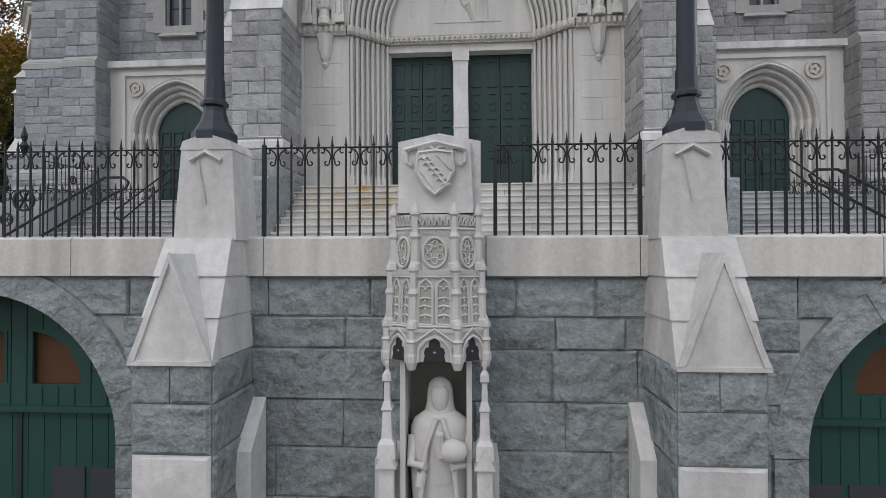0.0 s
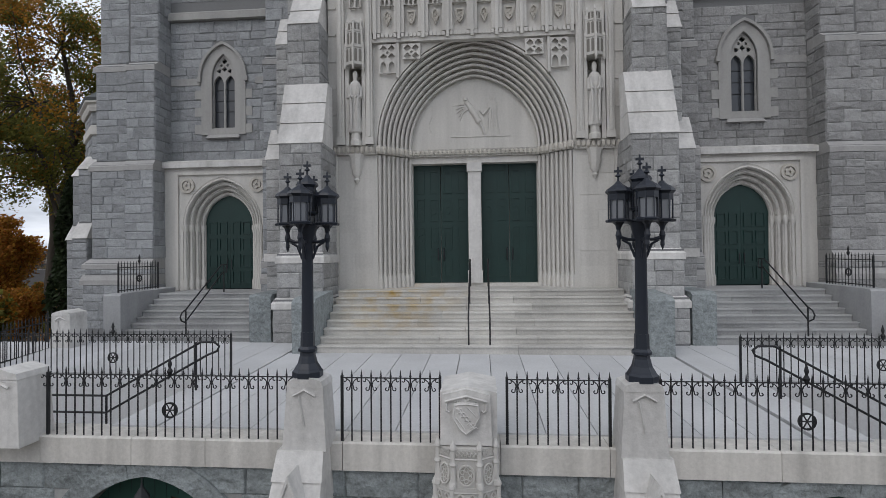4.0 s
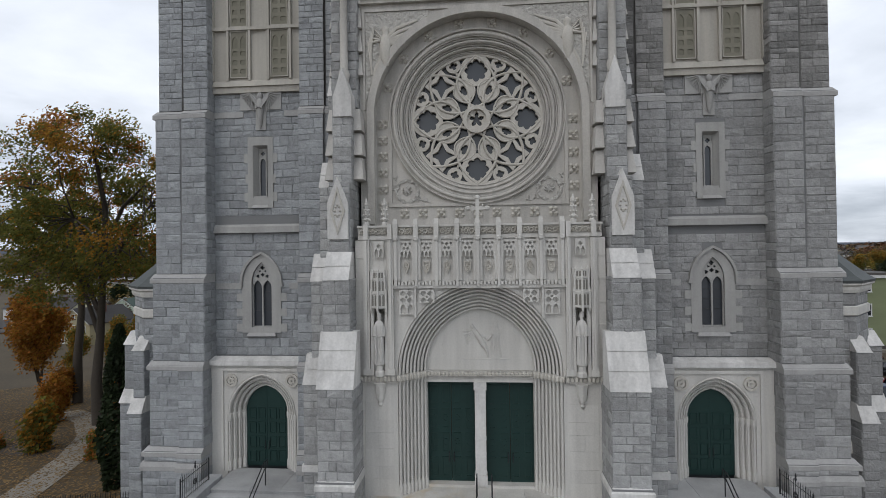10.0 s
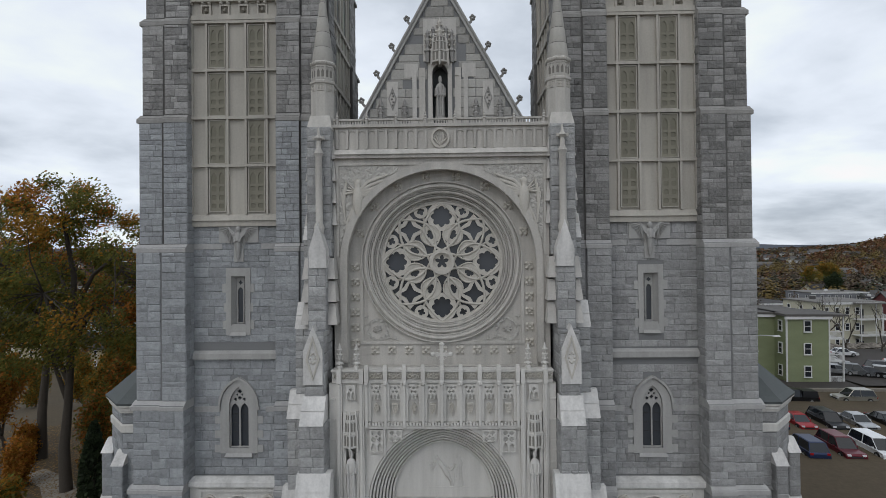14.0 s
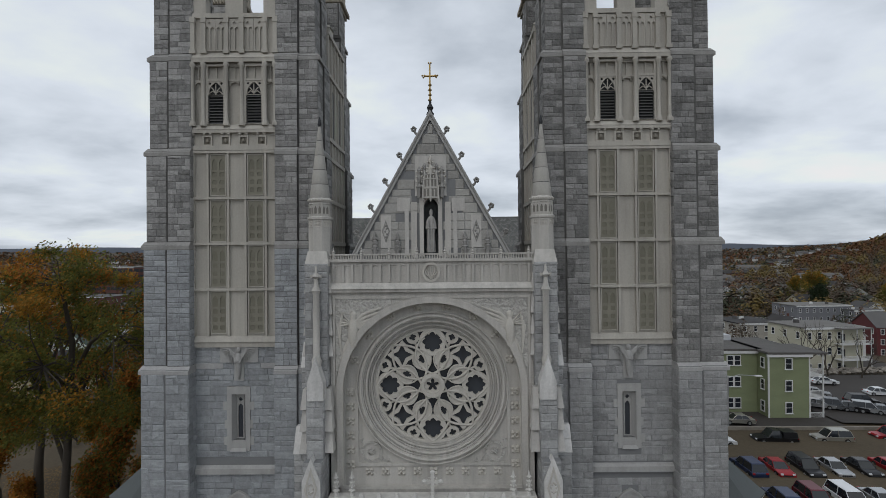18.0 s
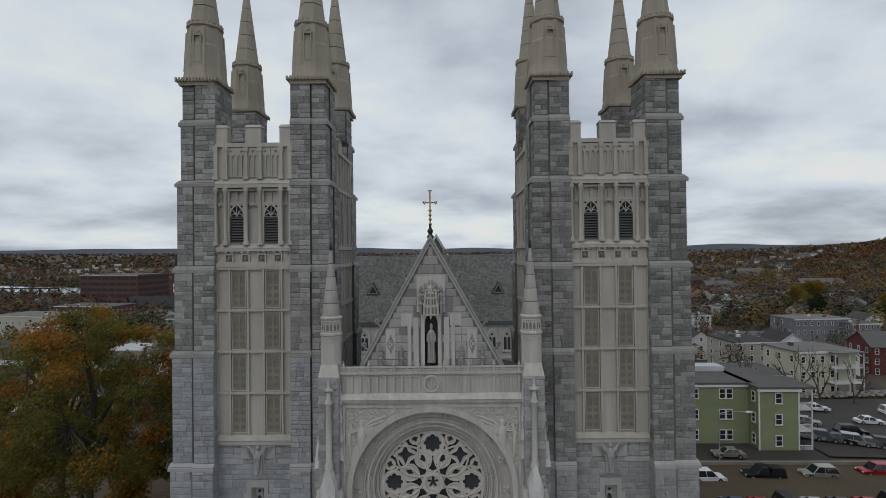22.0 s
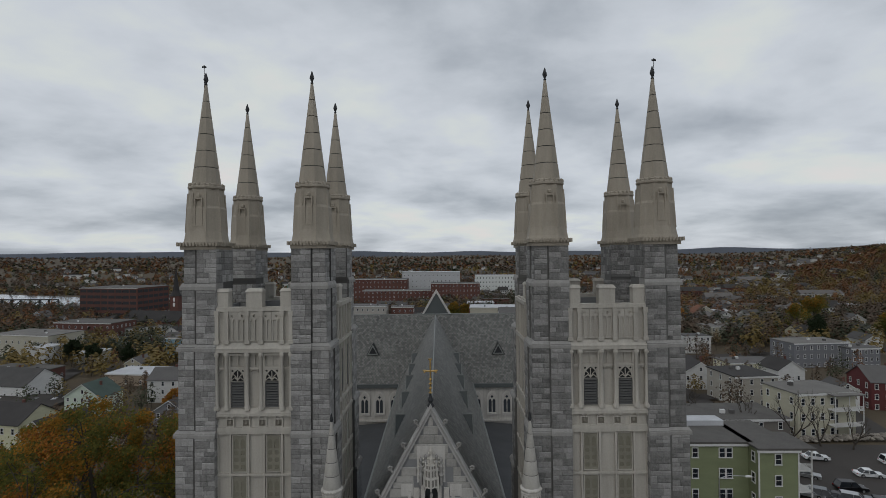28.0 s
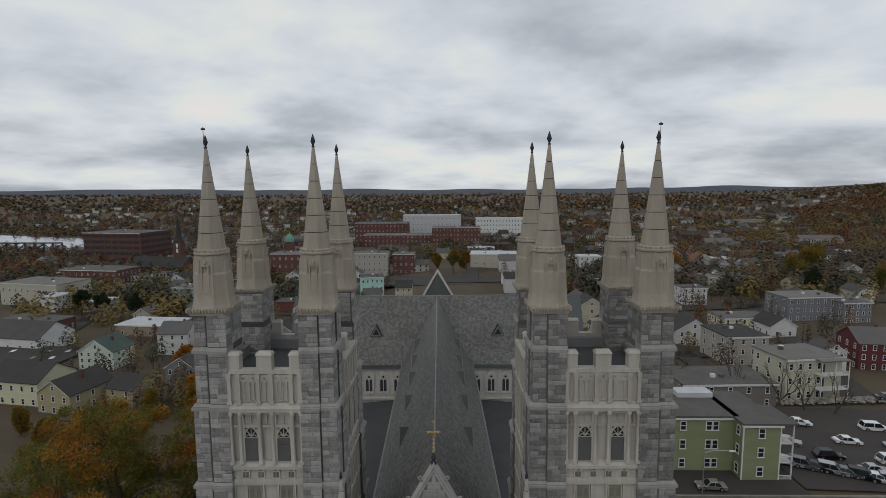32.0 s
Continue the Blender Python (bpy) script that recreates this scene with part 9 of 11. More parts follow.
                lt.tube([at_(0.02, 0.735, 0.012), at_(0.98, 0.735, 0.012)], 0.016, 4)
                for j in range(6):
                    u = 0.1 + 0.16 * j
                    lt.tube([at_(u - 0.09, 0.80, 0.012), at_(u - 0.03, 0.92, 0.026), at_(u + 0.04, 0.84, 0.02), at_(u + 0.0, 0.80, 0.014)], 0.015, 5, 0.009)
                    lt.tube([at_(u, 0.86, 0.014), at_(u + 0.05, 0.97, 0.03), at_(u + 0.1, 0.9, 0.016)], 0.013, 5, 0.008)
            elif kind == 1:
                # two tall lights with trefoil heads, crossed by small carved bands
                for u0 in (0.12, 0.55):
                    pts = [(u0, 0.06), (u0 + 0.33, 0.06), (u0 + 0.33, 0.68), (u0 + 0.28, 0.78), (u0 + 0.165, 0.85), (u0 + 0.05, 0.78), (u0, 0.68)]
                    dk.add([at_(u, v, 0.004) for u, v in pts], [tuple(range(7))])
                    lt.tube([at_(u, v, 0.012) for u, v in pts + pts[:1]], 0.014, 5)
                    for sg in (-1, 1):
                        um = u0 + 0.165 + sg * 0.085
                        lt.tube([at_(um + 0.07 * math.cos(q * 0.52), 0.66 + 0.06 * math.sin(q * 0.52), 0.01) for q in range(7)], 0.009, 4)
                    for v in (0.2, 0.36, 0.5):
                        lt.tube([at_(u0 + 0.02, v, 0.008), at_(u0 + 0.165, v + 0.03, 0.014), at_(u0 + 0.31, v, 0.008)], 0.011, 4)
                        lt.tube([at_(u0 + 0.165, v - 0.045, 0.01), at_(u0 + 0.165, v + 0.05, 0.012)], 0.011, 4)
                for j in range(11):
                    u = 0.05 + 0.09 * j
                    quad(lt, u - 0.028, u + 0.028, 0.91, 1.0, 0.03)
                lt.tube([at_(0.0, 0.885, 0.014), at_(1.0, 0.885, 0.014)], 0.015, 4)
                lt.tube([at_(0.0, 0.02, 0.014), at_(1.0, 0.02, 0.014)], 0.02, 4)
            else:
                # open cusped arch with a leafy gable line
                pts2 = [(0.5 + 0.13 * math.cos(2 * math.pi * j / 10), 0.5 + 0.2 * math.sin(2 * math.pi * j / 10)) for j in range(10)]
                dk.add([at_(u, v, 0.005) for u, v in pts2], [tuple(range(10))])
                for sg in (-1, 1):
                    dk.add([at_(0.5 + sg * 0.13 + 0.1 * math.cos(2 * math.pi * j / 8), 0.28 + 0.17 * math.sin(2 * math.pi * j / 8), 0.006) for j in range(8)], [tuple(range(8))])
                dk.add([at_(u, v, 0.005) for u, v in ((0.26, 0.0), (0.74, 0.0), (0.70, 0.26), (0.30, 0.26))], [(0, 1, 2, 3)])
                pts = [(0.14, 0.0), (0.16, 0.4), (0.3, 0.64), (0.5, 0.76), (0.7, 0.64), (0.84, 0.4), (0.86, 0.0)]
                lt.tube([at_(u, v, 0.014) for u, v in pts], 0.018, 5)
                lt.tube([at_(0.0, 0.5, 0.016), at_(0.3, 0.8, 0.018), at_(0.5, 0.98, 0.022), at_(0.7, 0.8, 0.018), at_(1.0, 0.5, 0.016)], 0.012, 4)
                quad(lt, 0.0, 1.0, 0.88, 0.99, 0.024)
            # uncut faces: the shade of roundels and openings is only their colour
            dk.obj("opening_shade", M["pale_recess_shade"] if kind < 2 else M["dark"], t_)
            lt.obj("tracery", M["statue"], t_, smooth=30)
        for i in (1, 2, 3, 4):
            z0, z1 = lo[i][2], hi[i][2]
            r = Shape().lathe([(0.035, z0 - (0.07 if kind == 2 else 0.02)), (0.058, z0), (0.056, z0 + 0.06), (0.045, z0 + 0.08), (0.042, z0 + (z1 - z0) * 0.55), (0.056, z0 + (z1 - z0) * 0.6), (0.036, z0 + (z1 - z0) * 0.68), (0.034, z1 - 0.02), (0.05, z1), (0.046, z1 + 0.03), (0.01, z1 + 0.11)], 6, lo[i][0] * 0.5 + hi[i][0] * 0.5, lo[i][1] * 0.5 + hi[i][1] * 0.5 - 0.01)
            r.obj("corner_shaft", M["statue"], t_)
    # niche with shafts at both sides
    P(Shape().box(x - 0.34, x - 0.29, -12.35, YW, -4.2, -1.36).box(x + 0.29, x + 0.34, -12.35, YW, -4.2, -1.36), "jamb", "statue")
    # shade behind the statue put into the colour of the niche back
    P(Shape().box(x - 0.3, x + 0.3, -11.9, -11.84, -4.2, -1.36), "recess", "shade")
    for sg in (-1, 1):
        px = x + sg * 0.46
        p = Shape()
        p.lathe([(0.10, -4.2), (0.10, -2.3), (0.12, -2.28), (0.11, -2.15), (0.07, -2.1), (0.055, -1.85), (0.075, -1.83), (0.04, -1.75), (0.035, -1.58), (0.06, -1.56), (0.055, -1.5), (0.02, -1.46), (0.03, -1.40), (0.005, -1.32)], 4, px, -12.35, math.pi / 4)
        pn = P(p, "side_pinnacle", "cap")
        Shape().extrude_y([(px - 0.1, -2.36), (px + 0.1, -2.36), (px, -2.16)], -12.46, -12.3).obj("gablet", M["cap"], pn)
        P(Shape().box(px - 0.14, px + 0.14, -12.25, YW, -4.2, -2.35), "side_pier", "statue")
    P(Shape().box(x - 0.4, x + 0.4, -12.5, YW, -4.2, -3.55), "pedestal", "cap")
    shrine_statue(x + 0.03, -12.16, -3.55)


build_shrine()

M["warm_wood"] = mat("warm_wood", (0.095, 0.042, 0.018), rough=0.6, grain=12, vary=0.2, stain=0.2, bump=0.1)
# ---- arched green doors in the terrace wall ----
for sgn in (-1, 1):
    xa = X0 + sgn * ARX
    d = thing("arched_gate", "dark green boarded double door under a granite arch", "gate", group="terrace gates")
    frame_y = YW + 0.35
    outline = lancet(xa, -4.3, ARS, ARW + 0.04, ARR + 0.04, 12)
    plate_part("backing", outline, [], frame_y + 0.1, frame_y + 0.14, M["green_garage"], d)
    n = 15
    for k in range(n):
        x0 = xa - ARW + 2 * ARW * k / n
        x1 = x0 + 2 * ARW / n
        Shape().box(x0 + 0.004, x1 - 0.004, frame_y + 0.03, frame_y + 0.06, -4.25, -2.2).obj("board", M["green_garage"], d)
    # boarded head with two quarter-round openings
    quart = []
    for s2 in (-1, 1):
        q_ = [(xa + s2 * 0.16, -1.9)] + [(xa + s2 * (0.16 + 0.62 * math.cos(t)), -1.9 + 0.62 * math.sin(t)) for t in (0, 0.4, 0.8, 1.2, 1.5708)]
        quart.append(q_)
    plate_part("head", [(xa + ARW, -2.2)] + [p for p in arch(xa, ARS, ARW, ARR, 12) if p[1] > -2.2] + [(xa - ARW, -2.2)], quart, frame_y, frame_y + 0.05, M["green_garage"], d)
    for k in range(1, n):
        x0 = xa - ARW + 2 * ARW * k / n
        u_ = (x0 - xa) / ARW
        top_ = ARS + ARR * math.sqrt(max(0.0, 1 - u_ * u_)) - 0.08
        if top_ > -2.1:
            for za_, zb2 in (((-2.19, top_),) if abs(x0 - xa) > 0.8 or abs(x0 - xa) < 0.15 else ((-2.19, -1.93), (-1.25, top_))):
                if zb2 > za_:
                    Shape().box(x0 - 0.006, x0 + 0.006, frame_y - 0.008, frame_y + 0.004, za_, zb2).obj("board_bead", M["green"], d)
    for s2 in (-1, 1):
        Shape().box(xa + s2 * 0.5 - 0.36, xa + s2 * 0.5 + 0.36, frame_y + 0.06, frame_y + 0.085, -1.95, -1.2).obj("wood_panel", M["warm_wood"], d, "varnished wood behind the opening")
        Shape().box(xa + s2 * 0.16 - 0.02, xa + s2 * 0.16 + 0.02, frame_y - 0.01, frame_y + 0.03, -1.9, -1.28).obj("opening_edge", M["green_garage"], d)
    Shape().box(xa - ARW, xa + ARW, frame_y - 0.06, frame_y + 0.02, -2.22, -2.15).obj("rail", M["green_garage"], d)
    Shape().box(xa - 0.03, xa + 0.03, frame_y + 0.015, frame_y + 0.028, -4.25, -2.22).obj("gap", M["dark"], d)
    for x in (xa - 1.1, xa - 0.62, xa + 0.62, xa + 1.1):
        Shape().box(x - 0.2, x + 0.2, frame_y + 0.012, frame_y + 0.04, -3.6, -2.88).obj("pane", M["glass"], d)
    if sgn < 0:
        l = thing("wall_lantern", "small dark lantern with pale glass hung in the arch", "lantern", group="arch lanterns")
        lx, ly, lz = xa - sgn * 0.0 - 0.05, YW - 0.05, -1.25
        Shape().lathe([(0.085, lz - 0.1), (0.09, lz + 0.12)], 6, lx, ly).obj("glass", M["milk_glass"], l)
        Shape().lathe([(0.13, lz + 0.12), (0.12, lz + 0.15), (0.03, lz + 0.28), (0.015, lz + 0.34)], 6, lx, ly).obj("hood", M["dark"], l)
        Shape().lathe([(0.04, lz - 0.14), (0.1, lz - 0.12), (0.1, lz - 0.1)], 6, lx, ly).obj("base", M["dark"], l)
        for k in range(6):
            a = k * math.pi / 3
            Shape().tube([(lx + 0.092 * math.cos(a), ly + 0.092 * math.sin(a), lz - 0.11), (lx + 0.095 * math.cos(a), ly + 0.095 * math.sin(a), lz + 0.13)], 0.01, 4).obj("bar", M["dark"], l)
        Shape().tube([(lx, ly, lz + 0.32), (lx, ly, lz + 0.43), (lx, ly + 0.25, lz + 0.43)], 0.012, 5).obj("hook", M["dark"], l)

# ---- trees ----
def leaf_quad(vs, fs, rng, p, size):
    a = Vector((rng.gauss(0, 1), rng.gauss(0, 1), rng.gauss(0, 1))).normalized()
    b = a.orthogonal().normalized() * size * rng.uniform(0.6, 1.1)
    c = a.cross(b).normalized() * size * rng.uniform(0.4, 0.8)
    n = len(vs)
    vs += [tuple(p - b), tuple(p - c * 0.8), tuple(p + b), tuple(p + c)]
    fs.append((n, n + 1, n + 2, n + 3))


def build_tree(x, y, z, h, spread, leaves, mats, label, seed, leaf=0.3, bare=0.0, group="trees", low=0.3, name="tree", lean=0.0):
    """Tapered trunk, forking limbs, and a loose crown of small leaves round the twigs."""
    rng = random.Random(seed)
    tr = thing(name, label, "tree", group=group)
    wood = Shape()
    tips = []

    def grow(p, d, length, r, depth):
        pts = [p]
        q = p
        n = 4
        for i in range(n):
            d = (d + Vector((rng.gauss(0, 0.13), rng.gauss(0, 0.13), rng.gauss(0.03, 0.08)))).normalized()
            q = q + d * (length / n)
            pts.append(q)
        wood.tube(pts, r, 6 if depth < 2 else 4, r * 0.62)
        if depth >= 2:
            tips.extend(pts[2:])
        if depth < (4 if bare or h > 16 else 3):
            k = rng.choice((2, 3, 3)) if depth else rng.choice((3, 4))
            for i in range(k):
                az = 2 * math.pi * (i + rng.random() * 0.6) / k
                tilt = rng.uniform(0.35, 0.85) if depth else rng.uniform(0.4, 0.75)
                side = Vector((math.cos(az), math.sin(az), 0))
                nd = (d * math.cos(tilt) + side * math.sin(tilt) * spread).normalized()
                grow(pts[-1] if i < 2 else pts[-2], nd, length * rng.uniform(0.62, 0.86), r * 0.58, depth + 1)
    base = h * low
    grow(Vector((x, y, z - 0.3)), Vector((lean, 0, 1)).normalized(), base, h * 0.016 + 0.06, 0)
    top = max(p.z for p in tips)
    k = (z + h - (z + base)) / max(0.5, top - (z + base))
    def fit_(p):
        if p[2] < z + base:
            return p
        return (p[0], p[1], z + base + (p[2] - z - base) * k)
    wood.v = [fit_(p) for p in wood.v]
    tips = [Vector(fit_(p)) for p in tips]
    wood.obj("trunk", M["bark"], tr, smooth=60)
    if leaves:
        per = leaves // len(mats)
        for mi, m in enumerate(mats):
            vs, fs = [], []
            pool = [p for p in tips]
            for _ in range(per):
                p = rng.choice(pool)
                # each leaf colour keeps to a part of the crown
                q = p + Vector((max(-1.5, min(1.5, rng.gauss(0, 1))), max(-1.5, min(1.5, rng.gauss(0, 1))), max(-1.1, min(0.9, rng.gauss(0, 0.75))))) * (h * 0.036 + 0.3) * (0.75 if p.z > z + 0.8 * h else 1.0)
                t = (q.z - z - base) / max(1.0, h - base)
                if h > 16 and m in ("leaf_gold", "leaf_rust") and rng.random() > max(0.03, 2.8 * (t - 0.54)):
                    continue
                if m == "leaf_green" and h > 8 and rng.random() < 0.45 * (t - 0.45):
                    continue
                if h > 18 and t < 0.5 and rng.random() < (0.72 if t > 0.28 else 0.85):
                    continue
                leaf_quad(vs, fs, rng, q, leaf * (0.95 + 0.3 * t))
            s = Shape()
            s.v, s.f = vs, fs
            s.obj("crown", M[m], tr)
    return tr


def build_big_tree(x, y, z, top, rx, low, seed, label, clumps=120, per=640, rust=0.12):
    """A leaning trunk, long limbs out to clumps of leaves that fill an uneven crown with gaps."""
    rng = random.Random(seed)
    tr = thing("tree", label, "tree", group="trees")
    zc, rz = (top + low) / 2, (top - low) / 2
    wood = Shape()
    fork = z + (low - z) * 0.72
    trunk = [(x, y, z - 0.4), (x + rng.gauss(0, 0.2), y, z + (fork - z) * 0.5), (x + rng.gauss(0, 0.3), y, fork), (x + rng.gauss(0, 0.4), y + 0.3, zc), (x + rng.gauss(0, 0.8), y, zc + rz * 0.6)]
    wood.tube(trunk, 0.55, 9, 0.14)
    nodes = []
    for k in range(9):
        a = 2 * math.pi * (k + 0.5 * rng.random()) / 9
        t = rng.uniform(0.0, 0.7)
        b = Vector(trunk[2]).lerp(Vector(trunk[3]), t)
        out = rx * rng.uniform(0.42, 0.68)
        e = Vector((x + out * math.cos(a), y + out * math.sin(a), zc + rz * rng.uniform(-0.35, 0.45)))
        m_ = b.lerp(e, 0.5) + Vector((0, 0, rz * 0.12))
        wood.tube([tuple(b), tuple(m_), tuple(e)], 0.24, 6, 0.09)
        nodes += [m_, e]
    nodes += [Vector(trunk[3]), Vector(trunk[4])]
    heap = {"leaf_green": ([], []), "leaf_gold": ([], []), "leaf_rust": ([], [])}
    for _ in range(clumps):
        u, v = rng.random() * 2 * math.pi, rng.uniform(-0.92, 1.0)
        ring = math.sqrt(max(0.0, 1 - v * v)) if v > 0 else math.sqrt(max(0.0, 1 - v * v * 0.8))
        r = rng.random() ** 0.4
        lump = 1 + 0.16 * math.sin(3 * u + seed) + 0.10 * math.sin(5 * u + 4 * v)
        c = Vector((x + rx * lump * ring * r * math.cos(u), y + rx * lump * ring * r * math.sin(u), zc + rz * v * (0.55 + 0.45 * r)))
        near = min(nodes, key=lambda q: (q - c).length)
        mid = near.lerp(c, 0.5) + Vector((rng.gauss(0, 0.3), rng.gauss(0, 0.3), rng.gauss(0.2, 0.3)))
        wood.tube([tuple(near), tuple(mid), tuple(c)], 0.075, 4, 0.02)
        rr = rng.uniform(0.9, 1.9) * rx / 9.0
        w_ = max(0.0, (v - 0.25)) * 0.7 + 0.08 * r
        kind = "leaf_rust" if rng.random() < rust * (0.5 + v) else "leaf_gold" if rng.random() < w_ else "leaf_green"
        for _ in range(int(per * (0.6 + 0.5 * rng.random()))):
            d = Vector((rng.gauss(0, 1), rng.gauss(0, 1), rng.gauss(0, 0.62)))
            d = d.normalized() * rr * rng.random() ** 0.45
            m = kind if rng.random() > 0.2 else rng.choice(("leaf_green", "leaf_gold"))
            leaf_quad(heap[m][0], heap[m][1], rng, c + d, 0.15)
    wood.obj("trunk", M["bark"], tr, smooth=60)
    for m, (vs, fs) in heap.items():
        if vs:
            s = Shape()
            s.v, s.f = vs, fs
            s.obj("crown", M[m], tr)
    return tr


LB = "tall broad autumn tree with green and gold leaves"
build_big_tree(-34.5, 21.0, -4.0, 24.0, 9.6, 6.6, 11, LB, 130, 430)
build_big_tree(-25.5, 28.0, -3.6, 24.2, 8.0, 5.0, 14, LB, 115, 480, rust=0.6)
build_big_tree(-45.0, 31.0, -5.2, 20.5, 7.0, 9.0, 13, LB, 60, 430)
build_tree(-52.0, 34.0, -6.0, 13.0, 1.0, 20000, ("leaf_rust", "leaf_gold"), "gold-leaved autumn tree on the slope", 15, 0.18, low=0.2)
build_tree(-33.0, 44.0, -4.5, 24.0, 1.05, 30000, ("leaf_rust", "leaf_gold"), "rust-coloured autumn tree behind the tower", 16, 0.18, low=0.2)
for k, (x, y, h) in enumerate(((-47, 12, 6.5), (-41, 9, 6), (-55, 17, 8), (-60, 27, 10), (-37, 33, 10), (-66, 40, 8), (-48, 45, 9), (-58, 55, 8), (-42, 58, 12), (-70, 60, 7), (-34, 14, 4.0), (-52, 24, 6), (-64, 16, 7.5), (-76, 30, 8), (-66, 74, 8), (-78, 80, 7), (-88, 76, 7), (-74, 92, 8), (-58, 84, 10), (-100, 84, 7))):
    build_tree(x, y, height(x, y), h, 1.1, 2600 if y < 18 else 7000, ("leaf_gold", "leaf_green") if k % 4 else ("leaf_green", "leaf_rust"), "small autumn tree with thin gold and rust leaves", 30 + k, 0.18, group="slope trees", low=0.14)


for k, (x, y, h) in enumerate(((-38, 4, 3.2), (-27, 12, 4), (-40, 16, 3.5), (-50, 10, 4.5), (-58, 8, 4), (-25, 20, 6), (-46, 30, 6), (-30, 25, 6.5), (-36, 27, 7.5), (-41, 23, 6), (-29, 32, 8), (-39, 34, 8), (-33, 38, 8), (-26, 15, 4))):
    build_tree(x, y, height(x, y), h, 1.3, 3600 if y < 14 else 6500, ("leaf_green", "leaf_rust") if k % 3 else ("leaf_rust", "leaf_gold"), "rust and green shrubby undergrowth on the slope", 140 + k, 0.15, group="slope shrubs", low=0.08)


def build_column_tree(x, y, z, h, r, seed):
    rng = random.Random(seed)
    tr = thing("cypress", "tall narrow dark evergreen beside the church", "tree", group="evergreens")
    Shape().lathe([(0.16, z - 0.3), (0.12, z + h * 0.5), (0.03, z + h)], 7, x, y).obj("trunk", M["bark"], tr)
    vs, fs = [], []
    for _ in range(5200):
        t = rng.random()
        rr = r * (math.sin(math.pi * min(1, 0.12 + 0.88 * t) ** 0.8)) ** 0.6 * (0.75 + 0.25 * rng.random())
        a = rng.random() * 2 * math.pi
        bump = 1 + 0.16 * math.sin(3 * a + 9 * t) + 0.1 * math.sin(17 * t + seed)
        leaf_quad(vs, fs, rng, Vector((x + rr * bump * math.cos(a), y + rr * bump * math.sin(a), z + 0.2 + t * h)), 0.19)
    s = Shape()
    s.v, s.f = vs, fs
    s.obj("crown", M["leaf_dark"], tr)


build_column_tree(-19.6, 5.5, -3.0, 9.2, 0.95, 1)
build_column_tree(-21.6, 6.5, -3.2, 10.0, 1.0, 2)
build_column_tree(-20.6, 8.0, -3.2, 8.6, 0.9, 3)

# a grey footpath down the west slope
line = [(-25.5, -2.0), (-26.8, 3.0), (-28.2, 8.0), (-29.8, 13.0), (-32.5, 18.0), (-37.0, 23.0), (-43.0, 27.0)]
s = Shape()
vs = []
for k, (x, y) in enumerate(line):
    vs += [(x - 1.2, y - 0.5, height(x - 1.2, y - 0.5) + 0.06), (x + 1.2, y + 0.5, height(x + 1.2, y + 0.5) + 0.06)]
s.add(vs, [(2 * k, 2 * k + 1, 2 * k + 3, 2 * k + 2) for k in range(len(line) - 1)])
tagged(s.obj("path", M["concrete_old"]), "worn grey footpath across the leaf-strewn slope", "path", kind="structure")

# leaf litter on the west slope
rng = random.Random(77)
vs, fs = [], []
for _ in range(70000):
    x, y = -16 - 60 * rng.random() ** 1.4, rng.uniform(-4, 45)
    p = Vector((x, y, height(x, y) + 0.05))
    n = len(vs)
    a = rng.random() * 6.28
    r = rng.uniform(0.05, 0.13)
    vs += [(p.x + r * math.cos(a + j * 1.57), p.y + r * math.sin(a + j * 1.57), p.z + 0.03 * rng.random()) for j in range(4)]
    fs.append((n, n + 1, n + 2, n + 3))
s = Shape(); s.v, s.f = vs, fs
M["litter"] = mat("fallen_leaf", (0.15, 0.095, 0.04), rough=0.9, grain=0.6, vary=0.3, stain=0.3, stain_scale=0.15, island=0.45, bump=0)
tagged(s.obj("leaf_litter", M["litter"]), "fallen rust-coloured leaves on the slope", "leaves", kind="stuff")
s = Shape()
pts = [(-15.5, 1.0), (-20, 7), (-27, 12), (-36, 15), (-50, 20), (-70, 26)]
L_ = []
for i, (x, y) in enumerate(pts):
    L_ += [(x, y - 0.9, height(x, y) + 0.06), (x + 0.3, y + 0.9, height(x, y) + 0.06)]
s.add(L_, [(2 * i, 2 * i + 2, 2 * i + 3, 2 * i + 1) for i in range(len(pts) - 1)])
tagged(s.obj("path", M["asphalt"]), "narrow grey path down the leafy slope", "path", kind="structure")


# ---- houses ----
SID = {}
LOTS = []


def siding(col):
    key = tuple(round(c, 3) for c in col)
    if key not in SID:
        SID[key] = mat("siding", col, rough=0.75, grain=6, vary=0.08, stain=0.14, stain_scale=0.3, stretch=3.0, bump=0.1, bump_scale=20)
    return SID[key]


M["trim"] = mat("white_trim", (0.62, 0.62, 0.61), rough=0.6, vary=0.05, stain=0.08, bump=0.05)
M["roof_dark"] = mat("shingle_dark", (0.042, 0.039, 0.038), rough=0.85, grain=5, vary=0.2, stain=0.2, stain_scale=0.3, bump=0.3, piece=0.2)
M["roof_grey"] = mat("shingle_grey", (0.092, 0.088, 0.086), rough=0.85, grain=5, vary=0.2, stain=0.2, stain_scale=0.3, bump=0.3, piece=0.25)
M["roof_tan"] = mat("flat_roof", (0.155, 0.148, 0.138), rough=0.9, grain=3, vary=0.15, stain=0.3, stain_scale=0.2, bump=0.2)
M["roof_white"] = mat("white_roof", (0.45, 0.46, 0.48), rough=0.8, grain=3, vary=0.1, stain=0.2, stain_scale=0.2, bump=0.1)
M["roof_far"] = mat("far_shingle", (0.092, 0.086, 0.082), rough=0.85, grain=5, vary=0.2, stain=0.2, stain_scale=0.3, bump=0, island=0.6)
